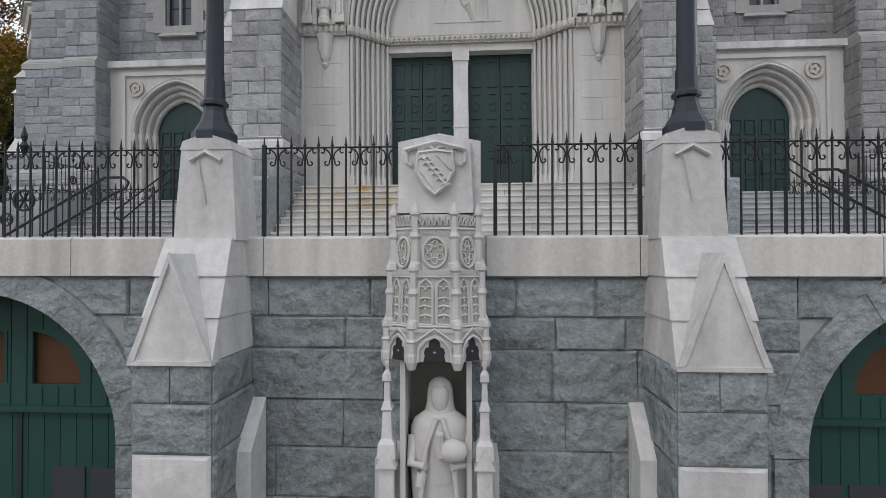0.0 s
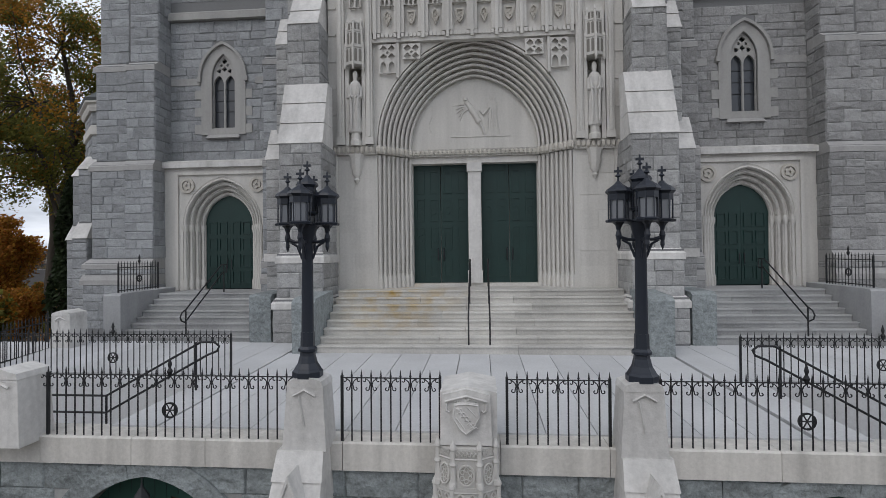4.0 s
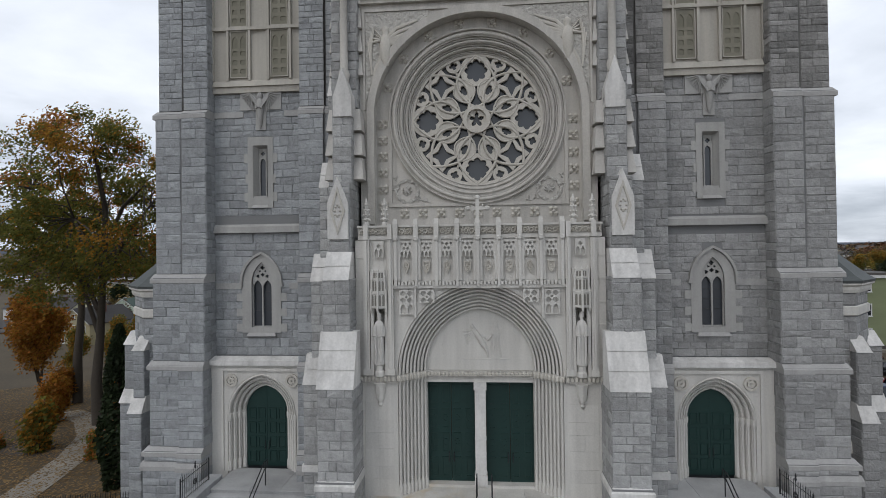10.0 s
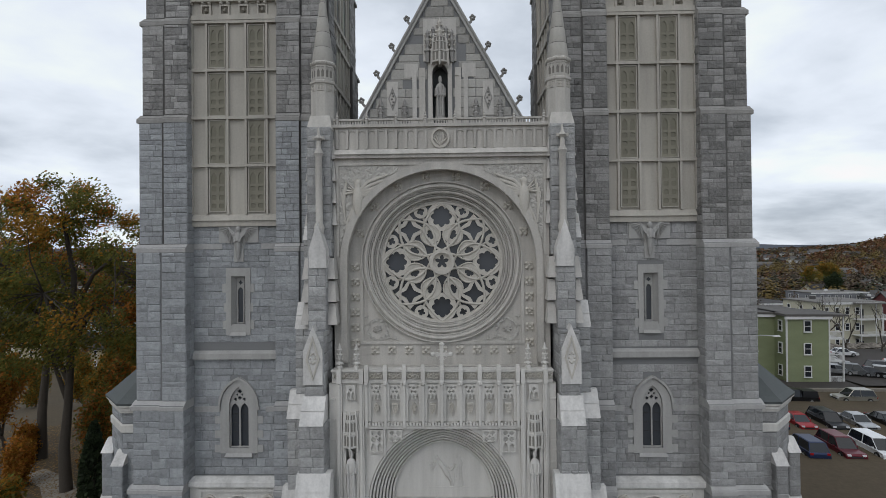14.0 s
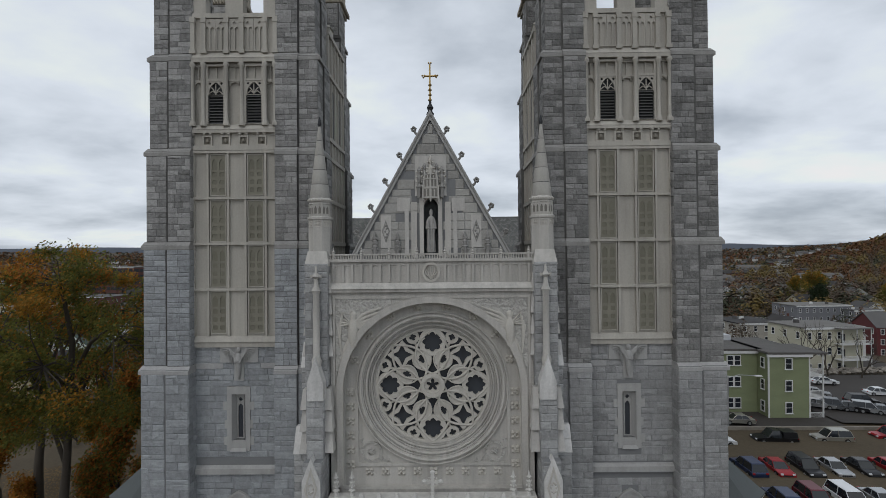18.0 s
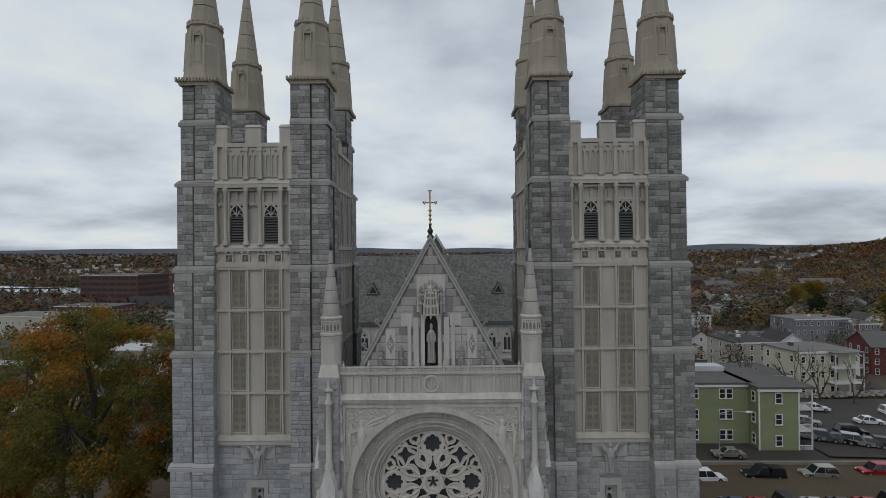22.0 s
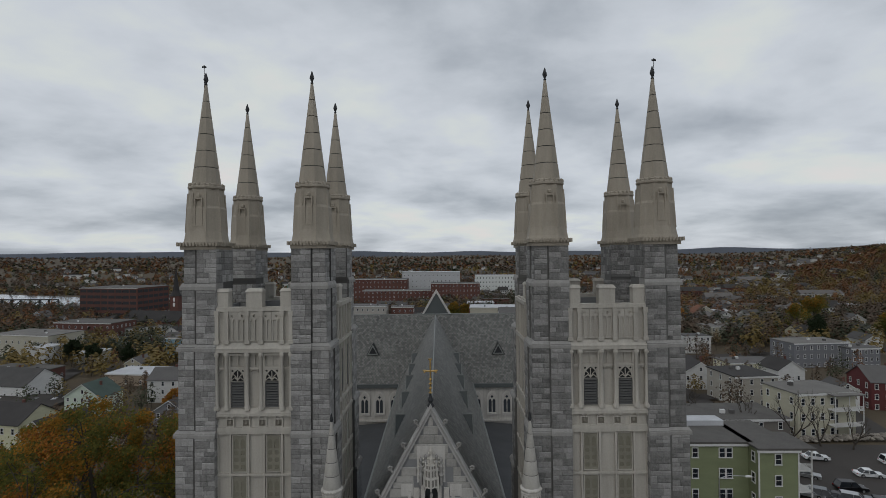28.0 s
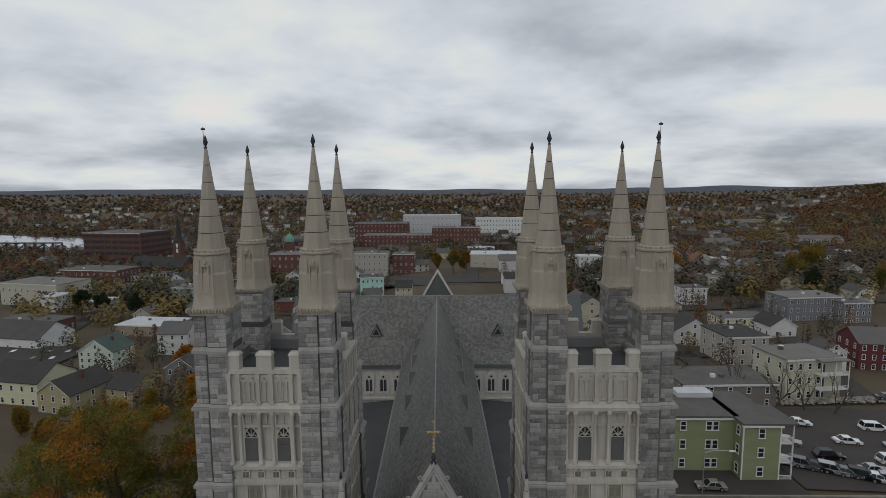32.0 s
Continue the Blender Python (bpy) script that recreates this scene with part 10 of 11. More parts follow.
M["brick"] = mat("brick_wall", (0.12, 0.056, 0.046), rough=0.85, grain=6, vary=0.15, stain=0.2, stain_scale=0.15, bump=0.2)
M["win_glass"] = glass_mat("house_glass", (0.02, 0.024, 0.03), 0.08)


def window_mesh():
    s = Shape()
    s.strip_y([(-0.42, 0.08), (0.42, 0.08), (0.42, 1.52), (-0.42, 1.52)], [(-0.54, -0.02), (0.54, -0.02), (0.54, 1.64), (-0.54, 1.64)], -0.09, 0.02, True)
    s.box(-0.43, 0.43, -0.06, 0.0, 0.77, 0.84)
    s.box(-0.6, 0.6, -0.14, 0.0, -0.08, 0.0)
    n = len(s.f)
    s.box(-0.42, 0.42, -0.03, 0.0, 0.08, 1.52)
    me = s.mesh("window", M["trim"])
    me.materials.append(M["win_glass"])
    for p in me.polygons:
        if p.index >= n:
            p.material_index = 1
    return me


WIN = window_mesh()
s = Shape().box(-0.5, 0.5, -0.04, 0.02, 0.0, 1.6)
WIN_DARK = s.mesh("window", M["win_glass"])


def place_window(house, x, y, z, rot, sx=1.0, sz=1.0, dark=False):
    o = new("window", WIN_DARK if dark else WIN)
    o.parent = house
    o.matrix_local = Matrix.Translation((x, y, z)) @ Matrix.Rotation(rot, 4, "Z") @ Matrix.Diagonal((sx, 1, sz, 1))
    return o


def house(x, y, w, d, h, n, rot=0.0, col=(0.6, 0.6, 0.58), roof="gable", rmat="roof_dark", label="", category="house", z=None, cols=3, dark=False, wall=None, group="town houses", sides=True, rise=0.32, name="house", porch=False):
    """A house with its near corner turned by rot; windows on the sides that look at the church."""
    z = (height(x, y) - 0.3) if z is None else z
    e = thing(name, label, category, group=group, at=(x, y, z))
    LOTS.append((x, y, 0.6 * max(w, d)))
    e.rotation_euler = (0, 0, radians(rot))
    wm = wall or siding(col)
    hw, hd = w / 2, d / 2
    s = Shape()
    if roof == "gable":
        r = w * rise
        s.add([(-hw, -hd, -1), (hw, -hd, -1), (hw, hd, -1), (-hw, hd, -1), (-hw, -hd, h), (hw, -hd, h), (hw, hd, h), (-hw, hd, h), (0, -hd, h + r), (0, hd, h + r)],
              [(0, 1, 5, 8, 4), (2, 3, 7, 9, 6), (1, 2, 6, 5), (3, 0, 4, 7)])
        s.obj("wall", wm, e)
        o = 0.35
        t = Shape()
        for sg in (-1, 1):
            t.add([(sg * (hw + o), -hd - o, h - o * r / hw), (sg * (hw + o), hd + o, h - o * r / hw), (0, hd + o, h + r), (0, -hd - o, h + r),
                   (sg * (hw + o), -hd - o, h - o * r / hw + 0.18), (sg * (hw + o), hd + o, h - o * r / hw + 0.18), (0, hd + o, h + r + 0.18), (0, -hd - o, h + r + 0.18)],
                  [(0, 1, 2, 3), (4, 7, 6, 5), (0, 4, 5, 1), (0, 3, 7, 4), (1, 5, 6, 2)])
        t.obj("roof", M[rmat], e)
        f = Shape()
        for sg in (-1, 1):
            f.add([(sg * (hw + o), -hd - o - 0.03, h - o * r / hw - 0.15), (sg * (hw + o), -hd - o - 0.03, h - o * r / hw + 0.1), (0, -hd - o - 0.03, h + r + 0.1), (0, -hd - o - 0.03, h + r - 0.15)], [(0, 1, 2, 3)])
        f.obj("barge_board", M["trim"], e)
        if n > 1:
            place_window(e, 0, -hd - 0.02, h + r * 0.25, 0, 0.9, 0.8)
    elif roof == "side":
        r = d * rise
        s.add([(-hw, -hd, -1), (hw, -hd, -1), (hw, hd, -1), (-hw, hd, -1), (-hw, -hd, h), (hw, -hd, h), (hw, hd, h), (-hw, hd, h), (-hw, 0, h + r), (hw, 0, h + r)],
              [(0, 1, 5, 4), (2, 3, 7, 6), (1, 2, 6, 9, 5), (3, 0, 4, 8, 7)])
        s.obj("wall", wm, e)
        o = 0.35
        t = Shape()
        for sg in (-1, 1):
            t.add([(-hw - o, sg * (hd + o), h - o * r / hd), (hw + o, sg * (hd + o), h - o * r / hd), (hw + o, 0, h + r), (-hw - o, 0, h + r),
                   (-hw - o, sg * (hd + o), h - o * r / hd + 0.18), (hw + o, sg * (hd + o), h - o * r / hd + 0.18), (hw + o, 0, h + r + 0.18), (-hw - o, 0, h + r + 0.18)],
                  [(0, 1, 2, 3), (4, 7, 6, 5), (0, 4, 5, 1), (0, 3, 7, 4), (1, 5, 6, 2)])
        t.obj("roof", M[rmat], e)
    else:
        s.box(-hw, hw, -hd, hd, -1, h)
        s.obj("wall", wm, e)
        t = Shape()
        t.box(-hw - 0.3, hw + 0.3, -hd - 0.3, hd + 0.3, h, h + 0.28)
        t.obj("roof", M[rmat], e)
        c = Shape().strip_y([(-hw - 0.3, h - 0.3), (hw + 0.3, h - 0.3)], [(-hw - 0.34, h + 0.2), (hw + 0.34, h + 0.2)], -hd - 0.34, -hd - 0.28)
        c.obj("cornice", M["trim"], e)
        rng_ = random.Random(int(x * 7 + y))
        for _ in range(2):
            a, b = rng_.uniform(-hw * 0.6, hw * 0.6), rng_.uniform(-hd * 0.5, hd * 0.6)
            Shape().box(a - 0.5, a + 0.5, b - 0.4, b + 0.4, h + 0.25, h + 1.1).obj("roof_box", M["trim"] if _ else M["roof_grey"], e)
    if roof != "flat":
        Shape().box(hw * 0.3, hw * 0.3 + 0.6, -0.1, 0.5, h, h + min(w, d) * rise + 0.9).obj("chimney", M["brick"], e)
    sh = h / n
    for f in range(n):
        zz = f * sh + sh * 0.28
        for k in range(cols):
            xx = -hw + w * (k + 0.5) / cols
            if porch and f < n:
                if k >= cols - 2:
                    continue
            place_window(e, xx, -hd - 0.015, zz, 0, 0.95, min(1.0, sh / 3.0), dark)
        if sides:
            m = max(2, int(d / 3.6))
            for k in range(m):
                yy = -hd + d * (k + 0.5) / m
                if x > 0:
                    place_window(e, -hw - 0.015, yy, zz, -math.pi / 2, 0.9, min(1.0, sh / 3.0), dark)
                else:
                    place_window(e, hw + 0.015, yy, zz, math.pi / 2, 0.9, min(1.0, sh / 3.0), dark)
    if porch:
        for f in range(n):
            zz = f * sh
            pw = w * 0.5
            fl = Shape().box(hw - pw, hw, -hd - 2.2, -hd, zz - 0.12, zz + 0.05).obj("porch_floor", M["trim"], e)
            Shape().box(hw - pw, hw, -hd - 2.2, -hd - 2.14, zz + 0.85, zz + 0.93).obj("porch_rail", M["trim"], fl)
            b = Shape()
            for k in range(int(pw / 0.22)):
                xx = hw - pw + 0.22 * k
                b.box(xx - 0.03, xx + 0.03, -hd - 2.19, -hd - 2.15, zz, zz + 0.88)
            b.obj("baluster_row", M["trim"], fl)
            for k in range(3):
                xx = hw - pw + 0.1 + (pw - 0.2) * k / 2
                Shape().box(xx - 0.08, xx + 0.08, -hd - 2.2, -hd - 2.04, zz, zz + sh).obj("porch_post", M["trim"], e)
            Shape().box(hw - pw * 0.75, hw - pw * 0.75 + 0.95, -hd - 0.05, -hd, zz, zz + 2.1).obj("porch_door", M["dark"], e)
        Shape().box(hw - w * 0.5 - 0.2, hw + 0.2, -hd - 2.5, -hd, h - 0.1, h + 0.15).obj("porch_roof", M[rmat], e)
    return e


# the green three-decker by the car park, with lapped boards
def build_green_house():
    e = thing("green_house", "green clapboard three-storey house with white trim and porches", "house", at=(0, 0, 0))
    z0, z1 = -2.5, 7.9
    G = siding((0.205, 0.232, 0.13))
    parts_ = ((49.9, 56.1, 52.5, 66.0), (35.5, 50.2, 55.4, 66.0))
    for x0, x1, y0, y1 in parts_:
        b = Shape().box(x0, x1, y0, y1, z0, z1)
        w = b.obj("wall", G, e)
        lap = Shape()
        k = 0
        z = z0 + 0.6
        while z < z1 - 0.3:
            lap.taper(x0 - 0.03, x1 + 0.03, y0 - 0.035, y0, z, x0 - 0.01, x1 + 0.01, y0 - 0.006, y0, z + 0.24)
            lap.taper(x0 - 0.035, x0, y0 - 0.03, y0 + 4, z, x0 - 0.006, x0, y0 - 0.01, y0 + 4, z + 0.24)
            z += 0.24
        o = lap.obj("clapboard_siding", G, w, "lapped green boards")
        o["kind"] = "stuff"
        Shape().box(x0 - 0.35, x1 + 0.35, y0 - 0.4, y1, z1 - 0.02, z1 + 0.3).obj("roof", M["roof_tan2"], e, "grey gravel flat roof")
        Shape().box(x0 - 0.3, x1 + 0.3, y0 - 0.34, y0, z1 - 0.45, z1 - 0.03).obj("cornice", M["trim"], e)
        for xx in (x0, x1):
            Shape().box(xx - 0.1, xx + 0.1, y0 - 0.07, y0 + 0.1, z0, z1 - 0.3).obj("corner_board", M["trim"], e)
    for f in range(3):
        zz = z0 + 1.35 + 3.35 * f
        place_window(e, 52.9, 52.44, zz, 0, 1.05, 1.05)
        place_window(e, 49.86, 53.9, zz, -math.pi / 2, 0.9, 1.0)
        for xx in (45.6, 46.75, 41.2, 38.0):
            place_window(e, xx, 55.34, zz, 0, 1.0, 1.0)
        fl = Shape().box(56.1, 58.4, 52.6, 58.0, z0 + 0.2 + 3.35 * f, z0 + 0.4 + 3.35 * f).obj("porch_floor", M["trim"], e)
        b = Shape()
        for k in range(14):
            b.box(56.15 + 0.16 * k, 56.2 + 0.16 * k, 52.62, 52.66, z0 + 0.4 + 3.35 * f, z0 + 1.35 + 3.35 * f)
        b.box(56.1, 58.4, 52.6, 52.7, z0 + 1.32 + 3.35 * f, z0 + 1.42 + 3.35 * f)
        b.obj("balustrade", M["trim"], fl)
        Shape().box(58.2, 58.38, 52.6, 52.78, z0 + 0.2 + 3.35 * f, z0 + 3.6 + 3.35 * f).obj("porch_post", M["trim"], e)
        Shape().box(56.1, 58.4, 57.9, 58.1, z0 + 0.4 + 3.35 * f, z0 + 3.55 + 3.35 * f).obj("porch_wall", M["dark"], e)
    Shape().box(56.0, 58.8, 52.2, 60, 7.85, 8.15).obj("porch_roof", M["roof_tan2"], e)
    Shape().box(43.5, 50.0, 63.0, 66.0, 8.2, 9.1).obj("stair_head", M["roof_white"], e)
    Shape().box(40.5, 41.3, 60, 60.8, 8.2, 9.6).obj("chimney", M["brick"], e)


M["roof_tan2"] = mat("gravel_roof", (0.10, 0.094, 0.088), rough=0.9, grain=4, vary=0.2, stain=0.3, stain_scale=0.3, bump=0.3)
build_green_house()

Y_ = (0.45, 0.43, 0.335)
W_ = (0.58, 0.58, 0.57)
C_ = (0.42, 0.40, 0.33)
Gr = (0.17, 0.175, 0.19)
house(88.5, 97.0, 15.0, 11.0, 10.6, 3, 8, Y_, "flat", "roof_tan", "pale yellow three-decker with white stacked porches", cols=6, porch=True)
house(126.0, 121.0, 11.0, 11.0, 8.4, 3, -8, (0.11, 0.03, 0.03), "side", "roof_grey", "dark red house with grey roof", cols=4)
house(112.0, 118.0, 6.0, 8.0, 6.5, 2, -8, W_, "gable", "roof_grey", "white clapboard house wing", cols=2)
house(158.0, 196.0, 25.0, 14.0, 10.8, 3, 6, Gr, "flat", "roof_tan", "grey three-storey apartment house with white trim", cols=8)
house(173.0, 190.0, 13.0, 11.0, 9.0, 3, 6, Gr, "flat", "roof_grey", "grey clapboard house with white trim", cols=5)
house(117.0, 172.0, 20.0, 11.0, 6.0, 2, 4, (0.60, 0.57, 0.42), "flat", "roof_grey", "pale cream low building", cols=6)
house(124.0, 162.0, 10.0, 11.0, 5.0, 1, 4, W_, "gable", "roof_dark", "small white gabled house", cols=2)
house(90.0, 128.0, 13.0, 14.0, 9.2, 3, 5, (0.35, 0.33, 0.29), "flat", "roof_dark", "dark-roofed grey three-storey house", cols=4)
house(66.0, 92.0, 22.0, 12.0, 6.0, 2, 2, (0.17, 0.155, 0.14), "flat", "roof_tan2", "low building with grey flat roofs", cols=5)
house(157.0, 262.0, 25.0, 14.0, 9.5, 3, 5, C_, "flat", "roof_tan", "cream three-storey apartment house", cols=7)
house(196.0, 350.0, 27.0, 14.0, 9.0, 3, 5, C_, "flat", "roof_white", "cream apartment block with pale roof", cols=7)
house(124.0, 229.0, 12.0, 10.0, 8.6, 3, 0, W_, "flat", "roof_grey", "white three-storey town house", cols=4)
house(184.0, 343.0, 20.0, 12.0, 7.0, 2, 0, C_, "gable", "roof_rust", "cream house with a rust-brown roof", cols=4)
house(97.0, 323.0, 15.0, 12.0, 14.0, 4, 0, W_, "flat", "roof_white", "tall white four-storey house", cols=4)
# behind the crossing: mills and offices
house(-49.0, 512.0, 79.0, 22.0, 20.0, 5, 0, label="long red brick mill with rows of windows", roof="flat", rmat="roof_grey", wall=M["brick"], cols=18, category="mill", name="brick_mill", sides=False)
house(8.0, 505.0, 50.0, 20.0, 24.0, 5, 0, label="red brick mill with white windows", roof="flat", rmat="roof_grey", wall=M["brick"], cols=14, category="mill", name="brick_mill", sides=False)
house(-76.0, 560.0, 60.0, 25.0, 33.0, 6, 0, label="tall red brick factory", roof="flat", rmat="roof_grey", wall=M["brick"], cols=14, category="mill", name="brick_mill", sides=False)
house(-20.0, 600.0, 70.0, 20.0, 34.0, 5, 0, (0.45, 0.46, 0.47), label="pale grey office block", roof="flat", rmat="roof_white", cols=14, category="office block", name="office_block", sides=False)
house(76.0, 640.0, 80.0, 25.0, 27.0, 5, 0, (0.62, 0.64, 0.62), label="white office block with strips of windows", roof="flat", rmat="roof_white", cols=20, dark=True, category="office block", name="office_block", sides=False)
house(36.0, 372.0, 36.0, 24.0, 11.0, 1, -4, C_, "flat", "roof_white", "low cream warehouse with white roof", cols=5, category="warehouse", name="warehouse")
house(45.0, 292.0, 22.0, 14.0, 7.0, 1, -4, W_, "flat", "roof_tan", "low white shop building", cols=3, category="shop", name="shop")
house(-57.0, 345.0, 26.0, 16.0, 19.0, 4, 0, (0.36, 0.34, 0.31), "flat", "roof_grey", "grey apartment house with dormers", cols=7)
house(-33.0, 352.0, 16.0, 14.0, 15.0, 3, 0, label="red brick apartment house", roof="flat", rmat="roof_grey", wall=M["brick"], cols=4)
house(-44.0, 262.0, 13.0, 12.0, 12.5, 3, 12, (0.36, 0.60, 0.52), "flat", "roof_grey", "mint-green three-storey clapboard house", cols=5)
house(30.0, 440.0, 24.0, 16.0, 9.0, 2, 0, (0.40, 0.44, 0.46), "flat", "roof_white", "blue-grey low office building", cols=6)
# west side
garage = house(-292.0, 432.0, 56.0, 40.0, 31.0, 6, -8, label="brown brick parking garage with open decks", roof="flat", rmat="roof_tan2", wall=M["brick"], cols=2, dark=True, category="garage", name="parking_garage", sides=False)
# dark boxes set on the wall: the shade of open decks is only colour
for lev in range(6):
    for k in range(8):
        Shape().box(-27.5 + 6.9 * k, -21.6 + 6.9 * k, -20.15, -19.9, 1.6 + 5.1 * lev, 4.2 + 5.1 * lev).obj("deck_shade", M["dark"], garage)
    for k in range(6):
        Shape().box(27.9, 28.15, -19.3 + 6.5 * k, -13.8 + 6.5 * k, 1.6 + 5.1 * lev, 4.2 + 5.1 * lev).obj("deck_shade", M["dark"], garage)
house(-236.0, 312.0, 42.0, 22.0, 14.0, 3, -8, label="red brick mill building", roof="flat", rmat="roof_tan2", wall=M["brick"], cols=9, category="mill", name="brick_mill")
house(-222.0, 362.0, 46.0, 22.0, 9.0, 1, -8, label="brick church with dark roof", roof="side", rmat="roof_dark", wall=M["brick"], cols=5, category="church", name="brick_church")
house(-236.0, 264.0, 40.0, 22.0, 13.0, 2, -12, C_, "flat", "roof_tan", "long cream commercial block", cols=9, category="commercial block", name="commercial_block")
house(-119.0, 143.0, 13.0, 10.0, 6.6, 3, -6, (0.50, 0.58, 0.50), "gable", "roof_green", "pale green three-storey house with gables", cols=5) if "roof_green" in M else house(-112.0, 143.0, 20.0, 13.0, 8.6, 3, -6, (0.50, 0.58, 0.50), "side", "roof_grey", "pale green three-storey house with gables", cols=5)
house(-132.0, 194.0, 26.0, 15.0, 5.5, 1, -6, (0.30, 0.24, 0.18), "flat", "roof_white", "low shed with pale blue-white roof", cols=4, category="shed", name="shed")
house(-118.0, 110.0, 17.0, 12.0, 7.2, 2, -10, (0.52, 0.51, 0.36), "side", "roof_dark", "cream house with a dark mansard roof", cols=5)
house(-101.0, 104.0, 11.0, 13.0, 6.0, 2, -14, (0.33, 0.29, 0.18), "gable", "roof_dark", "tan gabled house with patched roof", cols=3)
house(-88.0, 108.0, 9.0, 9.0, 5.2, 2, -14, (0.33, 0.29, 0.18), "side", "roof_dark", "tan house wing with white roof patches", cols=2)
house(-172.0, 170.0, 34.0, 16.0, 6.0, 1, -10, W_, "side", "roof_grey", "long white workshop with grey roof", cols=6, category="workshop", name="workshop")
house(-190.0, 196.0, 30.0, 18.0, 6.0, 1, -10, label="low red brick workshop", roof="flat", rmat="roof_tan2", wall=M["brick"], cols=5, category="workshop", name="workshop")
house(-144.0, 254.0, 18.0, 12.0, 11.5, 3, -4, (0.18, 0.30, 0.36), "flat", "roof_tan", "blue three-storey house with white windows", cols=5)
house(-112.0, 335.0, 26.0, 18.0, 22.0, 4, 0, label="tall red brick building", roof="flat", rmat="roof_grey", wall=M["brick"], cols=6, category="mill", name="brick_mill")
st = thing("church_steeple", "slim dark church steeple over brick walls", "steeple", at=(-214, 372, -18))
Shape().box(-3.2, 3.2, -3.2, 3.2, 0, 26).obj("tower", M["brick"], st)
Shape().lathe([(4.2, 26), (2.4, 30), (0.2, 48)], 8).obj("spire", M["roof_dark"], st)
for k in range(2):
    Shape().box(-0.8 , 0.8, -3.26, -3.2, 18 + 4 * k, 21 + 4 * k).obj("opening", M["trim"], st)
dm = thing("green_dome", "green copper church dome on a small tower", "dome", at=(-142, 424, -19))
Shape().box(-3.5, 3.5, -3.5, 3.5, 0, 22).obj("tower", M["brick"], dm)
Shape().lathe([(4, 22), (4.2, 23), (3.8, 25.5), (2.4, 28), (0.6, 29.4), (0.2, 32)], 10).obj("dome", siding((0.12, 0.30, 0.24)), dm)
# river and bridge
Shape().add([(-640, 520, -18.2), (-330, 500, -18.2), (-330, 600, -18.2), (-640, 700, -18.2)], [(0, 1, 2, 3)])
rv = Shape().add([(-700, 545, -17.2), (-395, 520, -17.2), (-380, 640, -17.2), (-720, 760, -17.2)], [(0, 1, 2, 3)]).obj("water", glass_mat("river_water", (0.10, 0.12, 0.14), 0.12))
tagged(rv, "pale grey river between wooded banks", "river", kind="structure")
br = thing("river_bridge", "dark iron truss bridge over the river", "bridge", at=(-460, 505, -15))
for z in (0, 9):
    Shape().box(-50, 50, -1, 1, z, z + 1.2).obj("chord", M["dark"], br)
for k in range(11):
    Shape().box(-50 + 10 * k - 0.5, -50 + 10 * k + 0.5, -0.8, 0.8, 0, 9).obj("strut", M["dark"], br)
for k in range(10):
    Shape().tube([(-50 + 10 * k, 0, 0.5 if k % 2 else 9), (-40 + 10 * k, 0, 9 if k % 2 else 0.5)], 0.5, 4).obj("diagonal", M["dark"], br)
for k in range(3):
    Shape().box(-40 + 40 * k - 2, -40 + 40 * k + 2, -2, 2, -6, 0).obj("bridge_pier", M["concrete"], br)

# ---- streets and car park ----
lot = Shape().add([(27, 18, -2.28), (78, 18, -2.28), (84, 47.2, -2.2), (30, 47.2, -2.2)], [(0, 1, 2, 3)]).obj("car_park", M["asphalt"])
tagged(lot, "worn grey asphalt car park with faded lines", "car park", kind="structure")
up = Shape().add([(58.8, 49.5, -1.6), (120, 46, -1.6), (120, 82, -2.6), (60, 84, -2.6)], [(0, 1, 2, 3)]).obj("car_park", M["asphalt"])
tagged(up, "upper asphalt car park beside houses", "car park", kind="structure")
dv = Shape().add([(28, 48.0, -1.85), (58.8, 48.2, -1.85), (58.8, 55.4, -1.8), (28, 55.4, -1.8)], [(0, 1, 2, 3)]).obj("driveway", M["asphalt"])
tagged(dv, "asphalt drive in front of the green house", "drive", kind="structure")
wl = Shape()
wl.box(28, 84, 47.2, 47.6, -3.0, -1.45)
tagged(wl.obj("low_wall", M["concrete_old"] if "concrete_old" in M else M["mortar"]), "long low stained concrete wall behind the car park", "wall", kind="structure")
wl = Shape()
wl.add([(58.9, 48.0, -3.0), (59.2, 48.0, -3.0), (68.2, 66, -3.0), (67.9, 66, -3.0), (58.9, 48.0, 0.1), (59.2, 48.0, 0.1), (68.2, 66, 0.1), (67.9, 66, 0.1)], [(0, 1, 5, 4), (1, 2, 6, 5), (2, 3, 7, 6), (3, 0, 4, 7), (4, 5, 6, 7)])
for y0 in (20.5, 29.0, 38.0):
    for k in range(17):
        o = Shape().box(30 + 2.75 * k, 30.1 + 2.75 * k, y0, y0 + 5.2, -2.275, -2.262).obj("lot_line", M["line"])
        o.parent = lot
streets = thing("town_streets", "grey asphalt streets of the town", "street", kind="structure")
